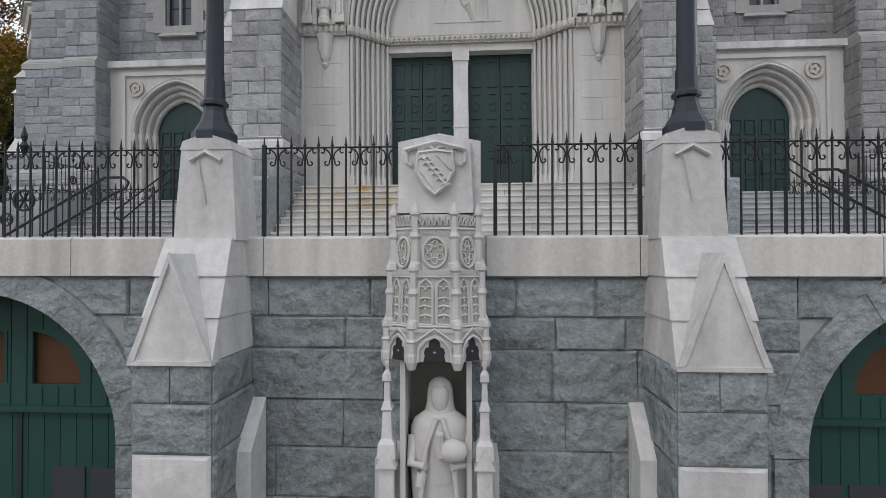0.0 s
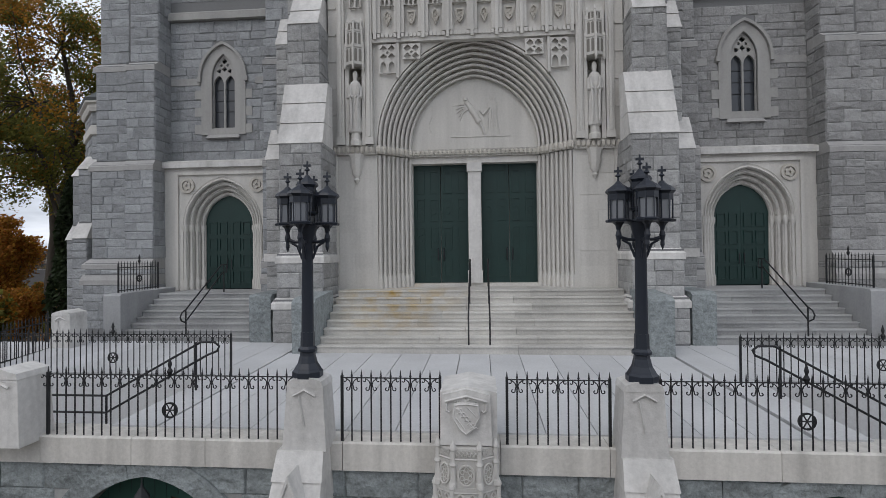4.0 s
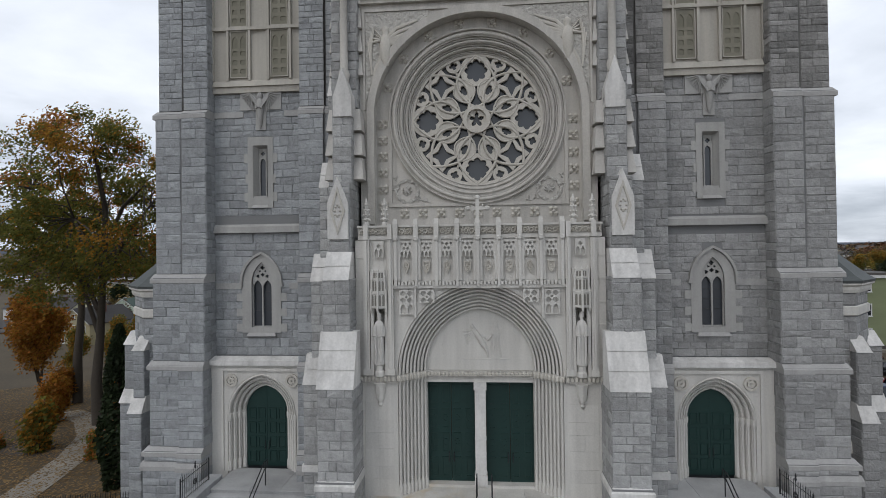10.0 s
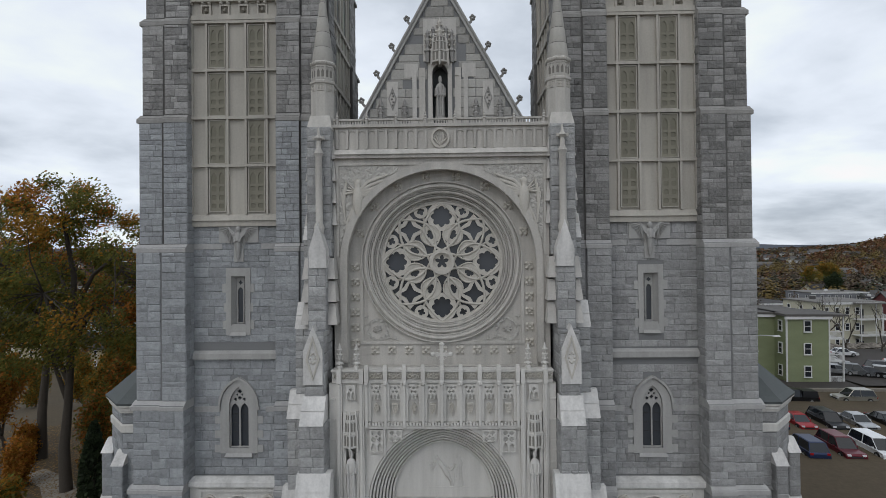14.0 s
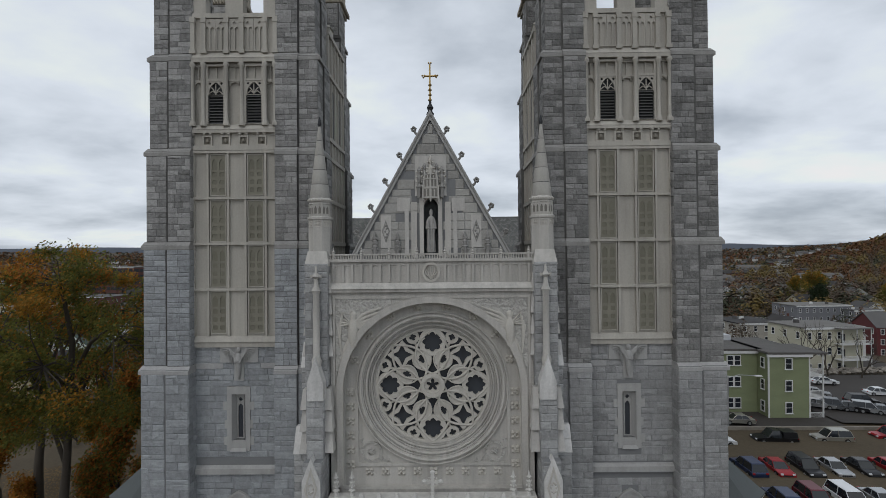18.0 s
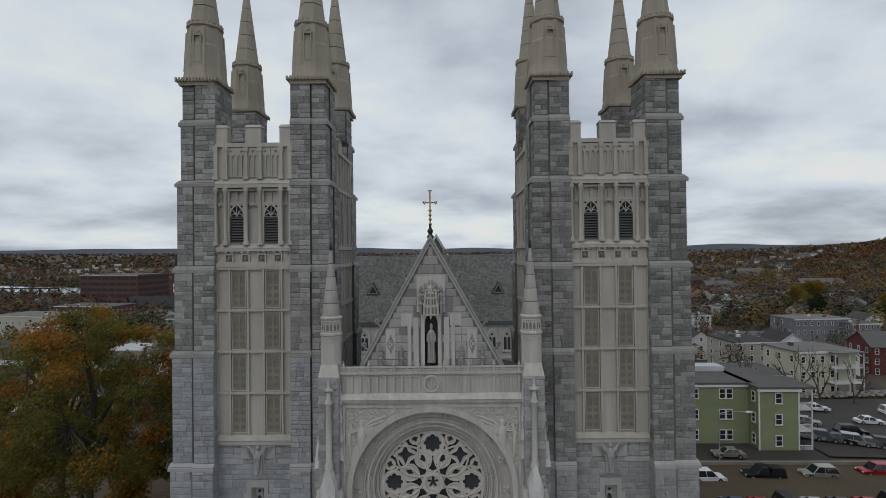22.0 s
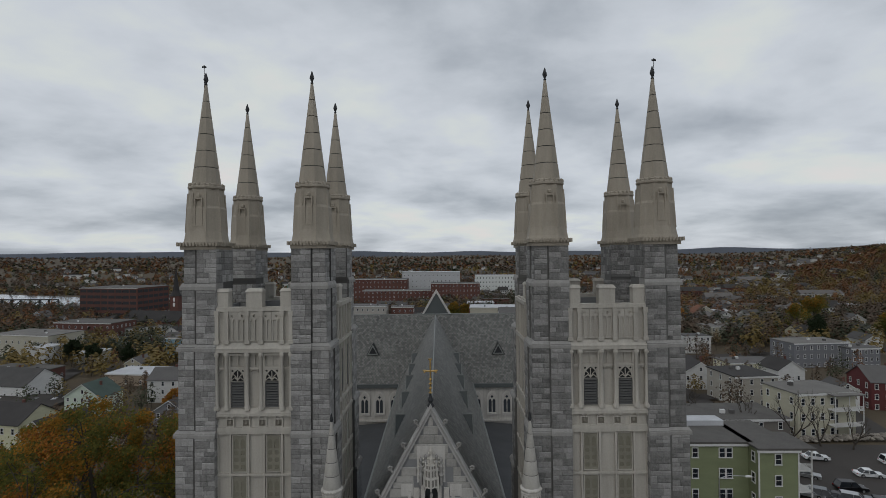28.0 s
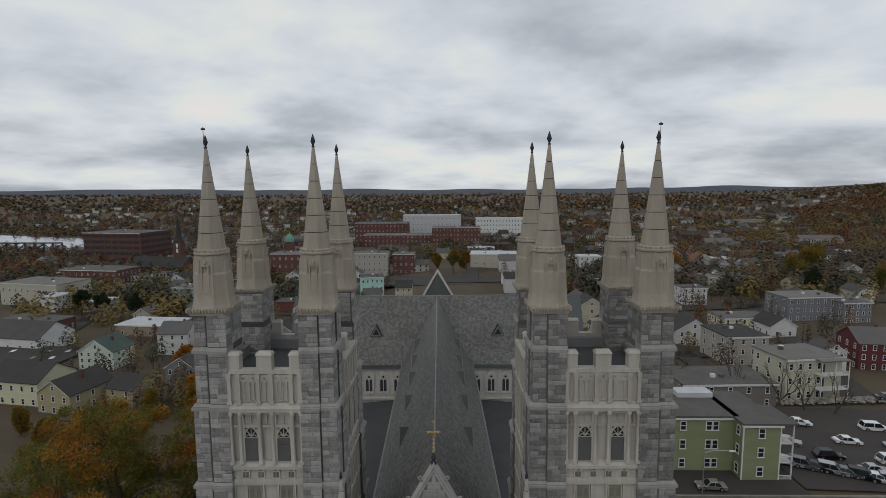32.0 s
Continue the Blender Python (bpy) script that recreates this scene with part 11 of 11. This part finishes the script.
for (x0, y0, x1, y1, w) in ((60, 130, 260, 150, 8), (100, 90, 190, 320, 8), (70, 205, 300, 245, 8), (-200, 215, -60, 235, 9), (-150, 120, -215, 330, 8), (-60, 300, 120, 310, 26), (10, 300, 60, 520, 12), (-300, 280, -60, 320, 9), (75, 110, 90, 300, 7)):
    a, b = Vector((x0, y0, 0)), Vector((x1, y1, 0))
    d = (b - a).normalized()
    nrm = Vector((-d.y, d.x, 0)) * w / 2
    sg = Shape()
    n = max(2, int((b - a).length / 10))
    vs = []
    for i in range(n + 1):
        p = a.lerp(b, i / n)
        for q in (p - nrm, p + nrm):
            vs.append((q.x, q.y, height(q.x, q.y) + 0.45))
    sg.add(vs, [(2 * i, 2 * i + 2, 2 * i + 3, 2 * i + 1) for i in range(n)])
    sg.obj("street", M["asphalt"], streets)
for (xc, yc, w, d) in ((-20, 300, 70, 34), (118, 300, 40, 40), (-160, 150, 46, 26), (75, 420, 50, 60)):
    z = max(height(xc - w / 2, yc), height(xc + w / 2, yc), height(xc, yc - d / 2)) + 0.35
    Shape().box(xc - w / 2, xc + w / 2, yc - d / 2, yc + d / 2, z - 1, z).obj("parking_area", M["asphalt"], streets)


# ---- cars ----
def paint(name, col, metal=0.3):
    return mat(name, col, rough=0.28, metal=metal, grain=40, vary=0.03, stain=0.05, bump=0, spec=0.5)


PAINT = {"red": paint("red_paint", (0.32, 0.012, 0.018)), "maroon": paint("maroon_paint", (0.12, 0.01, 0.02)), "black": paint("black_paint", (0.012, 0.012, 0.014)), "white": paint("white_paint", (0.70, 0.71, 0.72), 0.0),
         "silver": paint("silver_paint", (0.42, 0.43, 0.44), 0.6), "blue": paint("blue_paint", (0.02, 0.035, 0.09)), "beige": paint("beige_paint", (0.33, 0.32, 0.28), 0.5), "grey": paint("grey_paint", (0.16, 0.17, 0.18), 0.5)}
M["rubble"] = mat("rubble", (0.20, 0.18, 0.155), rough=0.9, grain=6, vary=0.25, stain=0.2, island=0.35, bump=0.4)
M["tyre"] = mat("tyre", (0.02, 0.02, 0.02), rough=0.85, bump=0.1)
M["rim"] = mat("wheel_rim", (0.45, 0.46, 0.47), rough=0.35, metal=0.8, bump=0)
M["car_glass"] = glass_mat("car_glass", (0.015, 0.018, 0.022), 0.05)
M["head"] = glass_mat("headlight", (0.75, 0.77, 0.8), 0.1)
M["tail"] = glass_mat("tail_light", (0.35, 0.01, 0.01), 0.15)
CARS = {}


def car(kind, colour, x, y, z, rot, label):
    """Nose along -y at rot 0."""
    key = (kind, colour)
    m = Matrix.Translation((x, y, z)) @ Matrix.Rotation(radians(rot), 4, "Z")
    if key in CARS:
        o = copy_thing(CARS[key], m)
        o["label"] = label
        return o
    L, W, H = {"sedan": (4.6, 1.8, 1.45), "suv": (4.8, 1.9, 1.75), "van": (5.0, 1.95, 1.78), "pickup": (5.4, 1.95, 1.8)}[kind]
    c = thing("car", label, "car", group="parked cars")
    hl, hw = L / 2, W / 2
    b = 0.92 if kind != "sedan" else 0.85
    prof = [(-hl, 0.35), (-hl, 0.62), (-hl + 0.15, b - 0.12), (-hl + (1.25 if kind != "van" else 0.8), b), (hl - 0.1, b + 0.03), (hl, b - 0.1), (hl, 0.4), (hl - 0.3, 0.28), (-hl + 0.3, 0.28)]
    bd = Shape()
    n = len(prof)
    def sec(xx, k):
        return [(xx, y_ * k, z_) for y_, z_ in prof]
    vs = sec(-hw + 0.1, 0.97) + sec(-hw, 1.0) + sec(hw, 1.0) + sec(hw - 0.1, 0.97)
    vs = [(p[0], p[1], p[2] - (0.05 if (i // n in (1, 2) and p[2] > 0.8) else 0)) for i, p in enumerate(vs)]
    fs = []
    for r in range(3):
        for i in range(n):
            j = (i + 1) % n
            fs.append((r * n + i, r * n + j, (r + 1) * n + j, (r + 1) * n + i))
    # close the two flanks
    fs += [tuple(range(n - 1, -1, -1)), tuple(range(3 * n, 4 * n))]
    bd.add(vs, fs)
    bd.obj("body", PAINT[colour], c, smooth=35)
    f0, f1, r1, r0 = {"sedan": (-hl + 1.25, -0.35, 0.95, hl - 0.75), "suv": (-hl + 1.2, -0.45, hl - 0.5, hl - 0.12), "van": (-hl + 0.85, -0.75, hl - 0.45, hl - 0.12), "pickup": (-hl + 1.5, -0.55, 0.45, 0.62)}[kind]
    cb = Shape()
    cb.taper(-hw + 0.06, hw - 0.06, f0, r0, b - 0.05, -hw + 0.22, hw - 0.22, f1, r1, H - 0.06)
    cb.obj("window_band", M["car_glass"], c, "dark car windows")
    rf = Shape()
    rf.taper(-hw + 0.22, hw - 0.22, f1 - 0.02, r1 + 0.02, H - 0.07, -hw + 0.3, hw - 0.3, f1 + 0.1, r1 - 0.08, H)
    rf.obj("roof", PAINT[colour], c)
    pl = Shape()
    for sg in (-1, 1):
        for (ya, yb) in ((f0, f1), (0.15 * hl, 0.15 * hl), (r0, r1)):
            pl.tube([(sg * (hw - 0.055), ya, b - 0.04), (sg * (hw - 0.215), yb, H - 0.05)], 0.04, 4)
    pl.obj("pillar_set", PAINT[colour], c)
    if kind == "pickup":
        Shape().taper(-hw + 0.06, hw - 0.06, 0.7, hl - 0.08, b, -hw + 0.14, hw - 0.14, 0.75, hl - 0.2, H - 0.15).obj("bed_cap", PAINT[colour], c)
    for sg in (-1, 1):
        for yy in (-hl + 0.9, hl - 0.95):
            w = Shape().lathe([(0.2, -0.11), (0.33, -0.11), (0.34, -0.06), (0.34, 0.06), (0.33, 0.11), (0.2, 0.11)], 16)
            w.v = [(sg * (hw - 0.1) + p[2], yy + p[0], 0.34 + p[1]) for p in w.v]
            wh = w.obj("wheel", M["tyre"], c, smooth=40)
            r_ = Shape().lathe([(0.2, -0.02), (0.2, 0.02), (0.06, 0.03)], 12)
            r_.v = [(sg * (hw + 0.01) + sg * p[2] * 0.5, yy + p[0], 0.34 + p[1]) for p in r_.v]
            r_.obj("rim", M["rim"], wh)
        Shape().box(min(sg * 0.5, sg * (hw - 0.12)), max(sg * 0.5, sg * (hw - 0.12)), -hl - 0.015, -hl + 0.12, 0.58, 0.74).obj("headlight", M["head"], c)
        Shape().box(min(sg * 0.6, sg * (hw - 0.06)), max(sg * 0.6, sg * (hw - 0.06)), hl - 0.1, hl + 0.012, 0.68, 0.86).obj("tail_light", M["tail"], c)
        Shape().box(min(sg * hw, sg * (hw + 0.16)), max(sg * hw, sg * (hw + 0.16)), f0 + 0.35, f0 + 0.5, b - 0.02, b + 0.12).obj("mirror", PAINT[colour], c)
    Shape().box(-0.55, 0.55, -hl - 0.012, -hl + 0.1, 0.42, 0.58).obj("grille", M["dark"], c)
    c.matrix_basis = m
    CARS[key] = c
    return c


ZL = -2.27
for i, (kind, colour) in enumerate((("suv", "blue"), ("sedan", "red"), ("suv", "black"), ("sedan", "silver"), ("sedan", "black"), ("sedan", "red"), ("suv", "black"), ("sedan", "grey"), ("suv", "silver"))):
    car(kind, colour, 36.0 + 3.3 * i, 34.2, ZL, -4 if i else 180, "%s %s parked in the car park" % (colour, {"suv": "estate car", "sedan": "saloon car", "van": "van"}[kind]))
for i, (kind, colour) in enumerate((("suv", "blue"), ("suv", "maroon"), ("van", "white"), ("sedan", "silver"), ("sedan", "black"), ("suv", "grey"), ("sedan", "white"), ("suv", "black"))):
    car(kind, colour, 34.8 + 3.35 * i, 26.3, ZL, 176 if i == 0 else -4, "%s %s parked in the car park" % (colour, {"suv": "estate car", "sedan": "saloon car", "van": "minivan"}[kind]))
car("pickup", "black", 45.0, 43.6, ZL, -94, "black pickup truck with a covered bed")
car("suv", "beige", 52.9, 43.8, ZL, -94, "large beige estate car with roof rack")
car("suv", "red", 61.6, 44.6, ZL, -92, "red estate car parked along the wall")
car("suv", "white", 36.6, 42.6, ZL, 90, "white estate car parked along the wall")
car("sedan", "beige", 43.6, 49.9, -1.82, -96, "silver-beige saloon car before the green house")
for i in range(10):
    car(("sedan", "suv")[i % 2], ("silver", "grey", "black", "silver", "grey", "black", "white", "silver", "black", "grey")[i], 61.0 + 1.9 * i, 57.5 - 0.9 * i, -1.75, 60, "grey car in a tight parked row")
for i, (x, y) in enumerate(((78, 66), (86, 64), (96, 70), (74, 74), (104, 88))):
    car("sedan", ("white", "silver", "black", "white", "grey")[i], x, y, -2.2 - 0.2 * (i > 3), 80, "car parked in the upper lot")
for i in range(12):
    x, y = -178 + 7 * (i % 6), 148 + 8 * (i // 6)
    car(("sedan", "suv", "van")[i % 3] if i % 3 < 2 else "van", ("white", "black", "red", "silver", "grey", "white")[i % 6] if i % 3 < 2 else "white", x, y, -14.3, 20, "parked car in the west lot")
for i, (x, y, rot) in enumerate(((70, 60, 84), (74, 55, 84), (80, 58, 84), (85, 53, 84), (92, 60, 84), (97, 56, 84), (88, 72, 80), (108, 78, 80), (112, 66, 84), (66.5, 66, 60))):
    car(("suv", "sedan", "van", "sedan")[i % 4], ("black", "silver", "white", "black")[i % 4], x, y, -1.72 - 0.035 * max(0, y - 52), rot, "car parked in the upper lot")
rngc = random.Random(8)
for i in range(9):
    x, y = 104 + 4.5 * (i % 7), 288 + 7.5 * (i // 7)
    car(("sedan", "suv")[i % 2], ("silver", "grey", "black", "white")[i % 4] if i % 2 == 0 else ("grey", "black", "silver", "white")[i % 4], x, y, height(x, y) + 1.4, 10, "car in a distant parking lot")

# rubble bank between the upper lot and the yellow house
rngb = random.Random(19)
bank = Shape()
for _ in range(420):
    t = rngb.random()
    x, y = 78 + 40 * t + rngb.gauss(0, 0.3), 86.5 + 1.5 * t + rngb.uniform(0, 1.6)
    z = height(x, y) + 0.3 + (y - 86.5) * 0.5
    r = rngb.uniform(0.25, 0.6)
    bank.lathe([(r * 0.5, z - r * 0.5), (r, z), (r * 0.45, z + r * 0.45)], 5, x, y, rngb.random() * 6)
tagged(bank.obj("rubble_bank", M["rubble"]), "bank of loose grey-brown stones along the upper car park", "bank", kind="stuff")

# lamp pole by the green house, utility poles
for (x, y, z, h, arm) in ((41.2, 47.9, -2.3, 8.0, 4.0), (-165, 190, -15.5, 10, 0), (-150, 205, -16, 10, 0), (120, 140, -7, 10, 0), (105, 200, -10, 10, 0), (-10, 285, -13, 10, 0), (20, 300, -13, 10, 0), (140, 230, -10, 10, 0)):
    p = thing("street_light" if arm else "utility_pole", "grey steel street light with a long arm" if arm else "weathered wooden utility pole with crossarm", "street light" if arm else "pole", group="poles")
    Shape().lathe([(0.11, z), (0.07, z + h)], 8, x, y).obj("pole", M["bark"] if not arm else M["rim"], p)
    if arm:
        Shape().tube([(x, y, z + h - 0.3), (x + 1.5, y, z + h + 0.1), (x + arm, y, z + h)], 0.05, 6).obj("arm", M["rim"], p)
        Shape().taper(x + arm - 0.1, x + arm + 0.9, y - 0.18, y + 0.18, z + h - 0.1, x + arm, x + arm + 0.7, y - 0.1, y + 0.1, z + h + 0.08).obj("lamp_head", M["trim"], p)
    else:
        Shape().box(x - 1.2, x + 1.2, y - 0.06, y + 0.06, z + h - 0.9, z + h - 0.75).obj("crossarm", M["bark"], p)

# bare trees by the yellow house, street trees
for k, (x, y, h) in enumerate(((76, 84, 13), (81, 82, 12), (86, 80, 10), (70, 90, 11), (62, 98, 11), (60, 120, 12), (66, 150, 12), (100, 108, 9))):
    build_tree(x, y, height(x, y), h, 0.9, 0, (), "bare grey-brown street tree", 60 + k, bare=1.0, group="bare trees", low=0.24)
MIX = (("leaf_gold", "leaf_green"), ("leaf_green", "leaf_gold"), ("leaf_rust", "leaf_gold"), ("leaf_dark",))
for k, (x, y, h, m) in enumerate(((4, 335, 17, 0), (-8, 338, 14, 0), (14, 338, 15, 0), (225, 290, 22, 1), (205, 270, 20, 1), (190, 235, 17, 3), (240, 250, 18, 1), (260, 330, 20, 0), (-160, 225, 12, 3), (-175, 222, 12, 3), (-190, 228, 13, 3), (-85, 165, 14, 2), (-66, 120, 12, 2), (-84, 130, 10, 2), (-62, 92, 11, 2), (150, 300, 18, 2), (300, 300, 20, 0), (190, 140, 16, 2), (-100, 190, 13, 0))):
    build_tree(x, y, height(x, y), h, 1.1, 9000 if k < 8 else 6500, MIX[m], ("dark evergreen tree" if m == 3 else "autumn tree with gold and green leaves") + " among the houses", 90 + k, 0.36 if y > 200 else 0.3, group="town trees", low=0.2)

# rows of plainer houses further off
rngh = random.Random(31)
COL = ((0.50, 0.50, 0.49), (0.36, 0.35, 0.31), (0.20, 0.205, 0.22), (0.40, 0.37, 0.28), (0.14, 0.05, 0.042), (0.28, 0.31, 0.33), (0.54, 0.54, 0.53))
LBL = {0: "white", 1: "grey-cream", 2: "dark grey", 3: "cream", 4: "brick-red", 5: "blue-grey", 6: "white"}
made, spots = 0, []
taken = [(87, 97), (122, 121), (150, 196), (163, 190), (117, 172), (124, 162), (90, 128), (66, 92), (157, 262), (196, 350), (124, 229), (97, 323), (-49, 512), (8, 505), (36, 372), (45, 292), (-57, 345), (-44, 262), (-294, 432), (-236, 312), (-222, 362), (-236, 264), (-112, 143), (-132, 194), (-118, 110), (-172, 170), (-190, 196), (-144, 254), (-112, 335), (118, 300), (-160, 150), (-20, 300)]
for gy in range(0, 17):
    for gx in range(-22, 24):
        y = 130 + gy * 27 + rngh.uniform(-6, 6)
        x = gx * 21 + rngh.uniform(-5, 5)
        D = y + 30
        if abs(x) > 0.82 * D or made > 128 or rngh.random() < 0.30:
            continue
        if -0.03 * D < x + 0.021 * y and x < 0.12 * D and y < 330 and abs(x) < 50:
            continue
        if any(abs(x - a) < 24 and abs(y - b) < 18 for a, b in taken):
            continue
        if x < -330 and y > 480:
            continue
        ci = rngh.choice((0, 0, 1, 2, 3, 4, 5, 6))
        st_ = rngh.choice((2, 2, 3))
        rf = rngh.choice(("gable", "gable", "side", "side", "flat"))
        house(x, y, rngh.uniform(8, 13), rngh.uniform(9, 14), 2.9 * st_, st_, rngh.choice((0, 6, -8, 88, 95)), COL[ci], rf, rngh.choice(("roof_dark", "roof_grey", "roof_grey")) if rf != "flat" else rngh.choice(("roof_tan", "roof_grey", "roof_white")),
              "%s clapboard town house with %s roof" % (LBL[ci], "flat" if rf == "flat" else "pitched"), cols=3, sides=y < 230, dark=y > 330)
        made += 1

# distant town and woods as loose masses
rngf = random.Random(55)
panes = Shape()
for ci, m in enumerate((siding((0.52, 0.52, 0.51)), siding((0.20, 0.20, 0.21)), siding((0.36, 0.33, 0.26)), M["brick"])):
    s = Shape()
    t = Shape()
    for _ in range((430, 170, 170, 90)[ci]):
        a = rngf.uniform(-0.75, 0.75)
        D = 300 * (1900 / 300) ** rngf.random() if ci != 3 else rngf.uniform(420, 1000)
        x, y = D * math.tan(a) * 0.9, D
        if any(abs(x - p) < 22 and abs(y - q) < 20 for p, q in taken) or (-720 < x < -380 and 500 < y < 760) or (abs(x - 20) < 90 and y < 480):
            continue
        z = height(x, y)
        w, d, h = rngf.uniform(7, 15), rngf.uniform(7, 12), rngf.uniform(5, 9)
        if rngf.random() < 0.07:
            w, h = rngf.uniform(26, 50), rngf.uniform(6, 10)
        s.box(x - w / 2, x + w / 2, y, y + d, z - 2, z + h)
        if D < 900:
            for fl in range(int(h / 2.8)):
                for k in range(int(w / 2.6)):
                    xx = x - w / 2 + 1.3 + 2.6 * k
                    panes.box(xx - 0.5, xx + 0.5, y - 0.06, y, z + 1 + 2.8 * fl, z + 2.5 + 2.8 * fl)
        r = min(w, 12) * rngf.choice((0.3, 0.36, 0.06))
        t.add([(x - w / 2 - 0.3, y - 0.4, z + h), (x + w / 2 + 0.3, y - 0.4, z + h), (x + w / 2 + 0.3, y + d, z + h), (x - w / 2 - 0.3, y + d, z + h), (x - w / 2, y + d / 2, z + h + r), (x + w / 2, y + d / 2, z + h + r)],
              [(0, 1, 5, 4), (2, 3, 4, 5), (0, 4, 3), (1, 2, 5)])
    tagged(s.obj("distant_houses", m), "distant town houses scattered among trees", "houses", kind="stuff")
    tagged(t.obj("distant_roofs", M["roof_far"]), "grey pitched roofs of distant houses", "roofs", kind="stuff")
tagged(panes.obj("distant_windows", M["win_glass"]), "small dark windows of distant houses", "windows", kind="stuff")


def crown_quad(vs, fs, rng, p, out, size):
    """A cluster of leaves on the outside of a far crown."""
    a = (out + Vector((rng.gauss(0, 0.35), rng.gauss(0, 0.35), rng.gauss(0, 0.35)))).normalized()
    b = a.orthogonal().normalized()
    c = a.cross(b)
    th = rng.random() * 3.1
    b, c = (b * math.cos(th) + c * math.sin(th)) * size * rng.uniform(0.7, 1.1), (c * math.cos(th) - b * math.sin(th)) * size * rng.uniform(0.6, 0.9)
    n = len(vs)
    vs += [tuple(p - b), tuple(p - c), tuple(p + b), tuple(p + c)]
    fs.append((n, n + 1, n + 2, n + 3))


def woods(name, m, n, dmin, dmax, seed, label, hill=False, amin=-0.78, amax=0.78, size=(5, 9)):
    rng = random.Random(seed)
    vs, fs = [], []
    for _ in range(n):
        a = rng.uniform(amin, amax)
        D = dmin * (dmax / dmin) ** rng.random()
        x, y = D * math.tan(a), D
        if y < 420 and abs(x) < 60:
            continue
        if -720 < x < -380 and 520 < y < 740:
            continue
        if noise.noise(Vector((x * 0.0065, y * 0.0045, seed * 3.7))) < (-0.08 if D < 1600 else -0.2):
            continue
        z = height(x, y)
        h = rng.uniform(*size) * 1.6
        w = rng.uniform(*size) * 0.62
        k = 100 if D < 700 else (46 if D < 1500 else 15)
        q = 0.75 if D < 700 else (1.5 if D < 1500 else 4.2)
        for _ in range(k):
            u, v = rng.random() * 6.283, rng.random()
            e_ = math.sin(math.pi * min(0.97, v * 0.75 + 0.25))
            rr = w * (0.75 + 0.35 * rng.random()) * e_ * (1 + 0.2 * math.sin(3 * u + x))
            crown_quad(vs, fs, rng, Vector((x + rr * math.cos(u), y + rr * math.sin(u), z + h * (0.12 + 0.88 * v))), Vector((math.cos(u) * e_, math.sin(u) * e_, 1.6 * (v - 0.1) + 0.4)), q * 1.2)
    s = Shape()
    s.v, s.f = vs, fs
    tagged(s.obj(name, M[m]), label, "woods", kind="stuff")


def street_woods(m, n, seed, label):
    """Thin crowns on short stems between the houses."""
    rng = random.Random(seed)
    vs, fs = [], []
    stems = Shape()
    for _ in range(n):
        D = 95 * (520 / 95) ** rng.random()
        x, y = D * math.tan(rng.uniform(-0.78, 0.78)), D
        if abs(x) < 30 + 0.02 * y or (28 < x < 118 and y < 84) or any(math.hypot(x - a, y - b) < r + 3.5 for a, b, r in LOTS):
            continue
        if noise.noise(Vector((x * 0.02, y * 0.014, seed * 2.3))) < -0.12:
            continue
        z = height(x, y)
        h, w = rng.uniform(6, 12), rng.uniform(2.2, 4.2)
        stems.tube([(x, y, z - 0.3), (x + rng.gauss(0, 0.3), y, z + h * 0.55), (x + rng.gauss(0, 0.6), y, z + h * 0.9)], 0.16, 4, 0.04)
        for _ in range(190 if D < 260 else 90):
            u, v = rng.random() * 6.283, rng.random()
            e_ = math.sin(math.pi * min(0.97, v * 0.8 + 0.2))
            rr = w * math.sqrt(rng.random()) * e_ * (1 + 0.25 * math.sin(3 * u + x))
            crown_quad(vs, fs, rng, Vector((x + rr * math.cos(u), y + rr * math.sin(u), z + h * (0.25 + 0.75 * v))), Vector((math.cos(u) * e_, math.sin(u) * e_, 1.6 * (v - 0.1) + 0.4)), 0.38 if D < 260 else 0.55)
    s = Shape()
    s.v, s.f = vs, fs
    tagged(s.obj("street_woods", M[m]), label, "trees", kind="stuff")
    tagged(stems.obj("street_stems", M["bark"]), "thin dark stems of trees among the houses", "trees", kind="stuff")


street_woods("far_brown", 620, 21, "brown half-bare trees between the town houses")
street_woods("far_rust", 260, 22, "rust-leaved trees between the town houses")
street_woods("far_gold", 220, 23, "gold-leaved trees between the town houses")
street_woods("far_green", 160, 24, "dark evergreens between the town houses")
woods("far_woods", "far_brown", 8600, 250, 4200, 1, "brown-grey leafless woods across the valley")
woods("far_woods", "far_rust", 4700, 330, 3600, 2, "rust-coloured autumn woods across the valley")
woods("far_woods", "far_gold", 2300, 200, 2200, 3, "gold autumn trees across the valley")
woods("far_woods", "far_green", 3000, 240, 3800, 4, "dark green woods across the valley")
woods("hill_woods", "far_rust", 2400, 620, 1150, 5, "rust-red woods on the hill", amin=0.60, amax=0.95)
woods("hill_woods", "far_gold", 800, 420, 760, 6, "gold woods below the hill", amin=0.45, amax=0.9)
# blue hills on the horizon: the distance haze is put into their colour
s = Shape()
n = 90
vs = []
for i in range(n + 1):
    a = -1.0 + 2.0 * i / n
    hgt = 74 + 26 * noise.noise(Vector((a * 3.0, 2.2, 0))) + 18 * noise.noise(Vector((a * 9, 5.1, 0)))
    x, y = 4700 * math.sin(a), 4700 * math.cos(a)
    vs += [(x * 0.93, y * 0.93, 20), (x, y, hgt)]
s.add(vs, [(2 * i, 2 * i + 2, 2 * i + 3, 2 * i + 1) for i in range(n)])
tagged(s.obj("backdrop", mat("far_hill", (0.075, 0.085, 0.105), rough=1.0, grain=0.01, vary=0.1, stain=0.2, stain_scale=0.002, bump=0)), "blue-grey hills along the horizon", "hills", kind="structure")
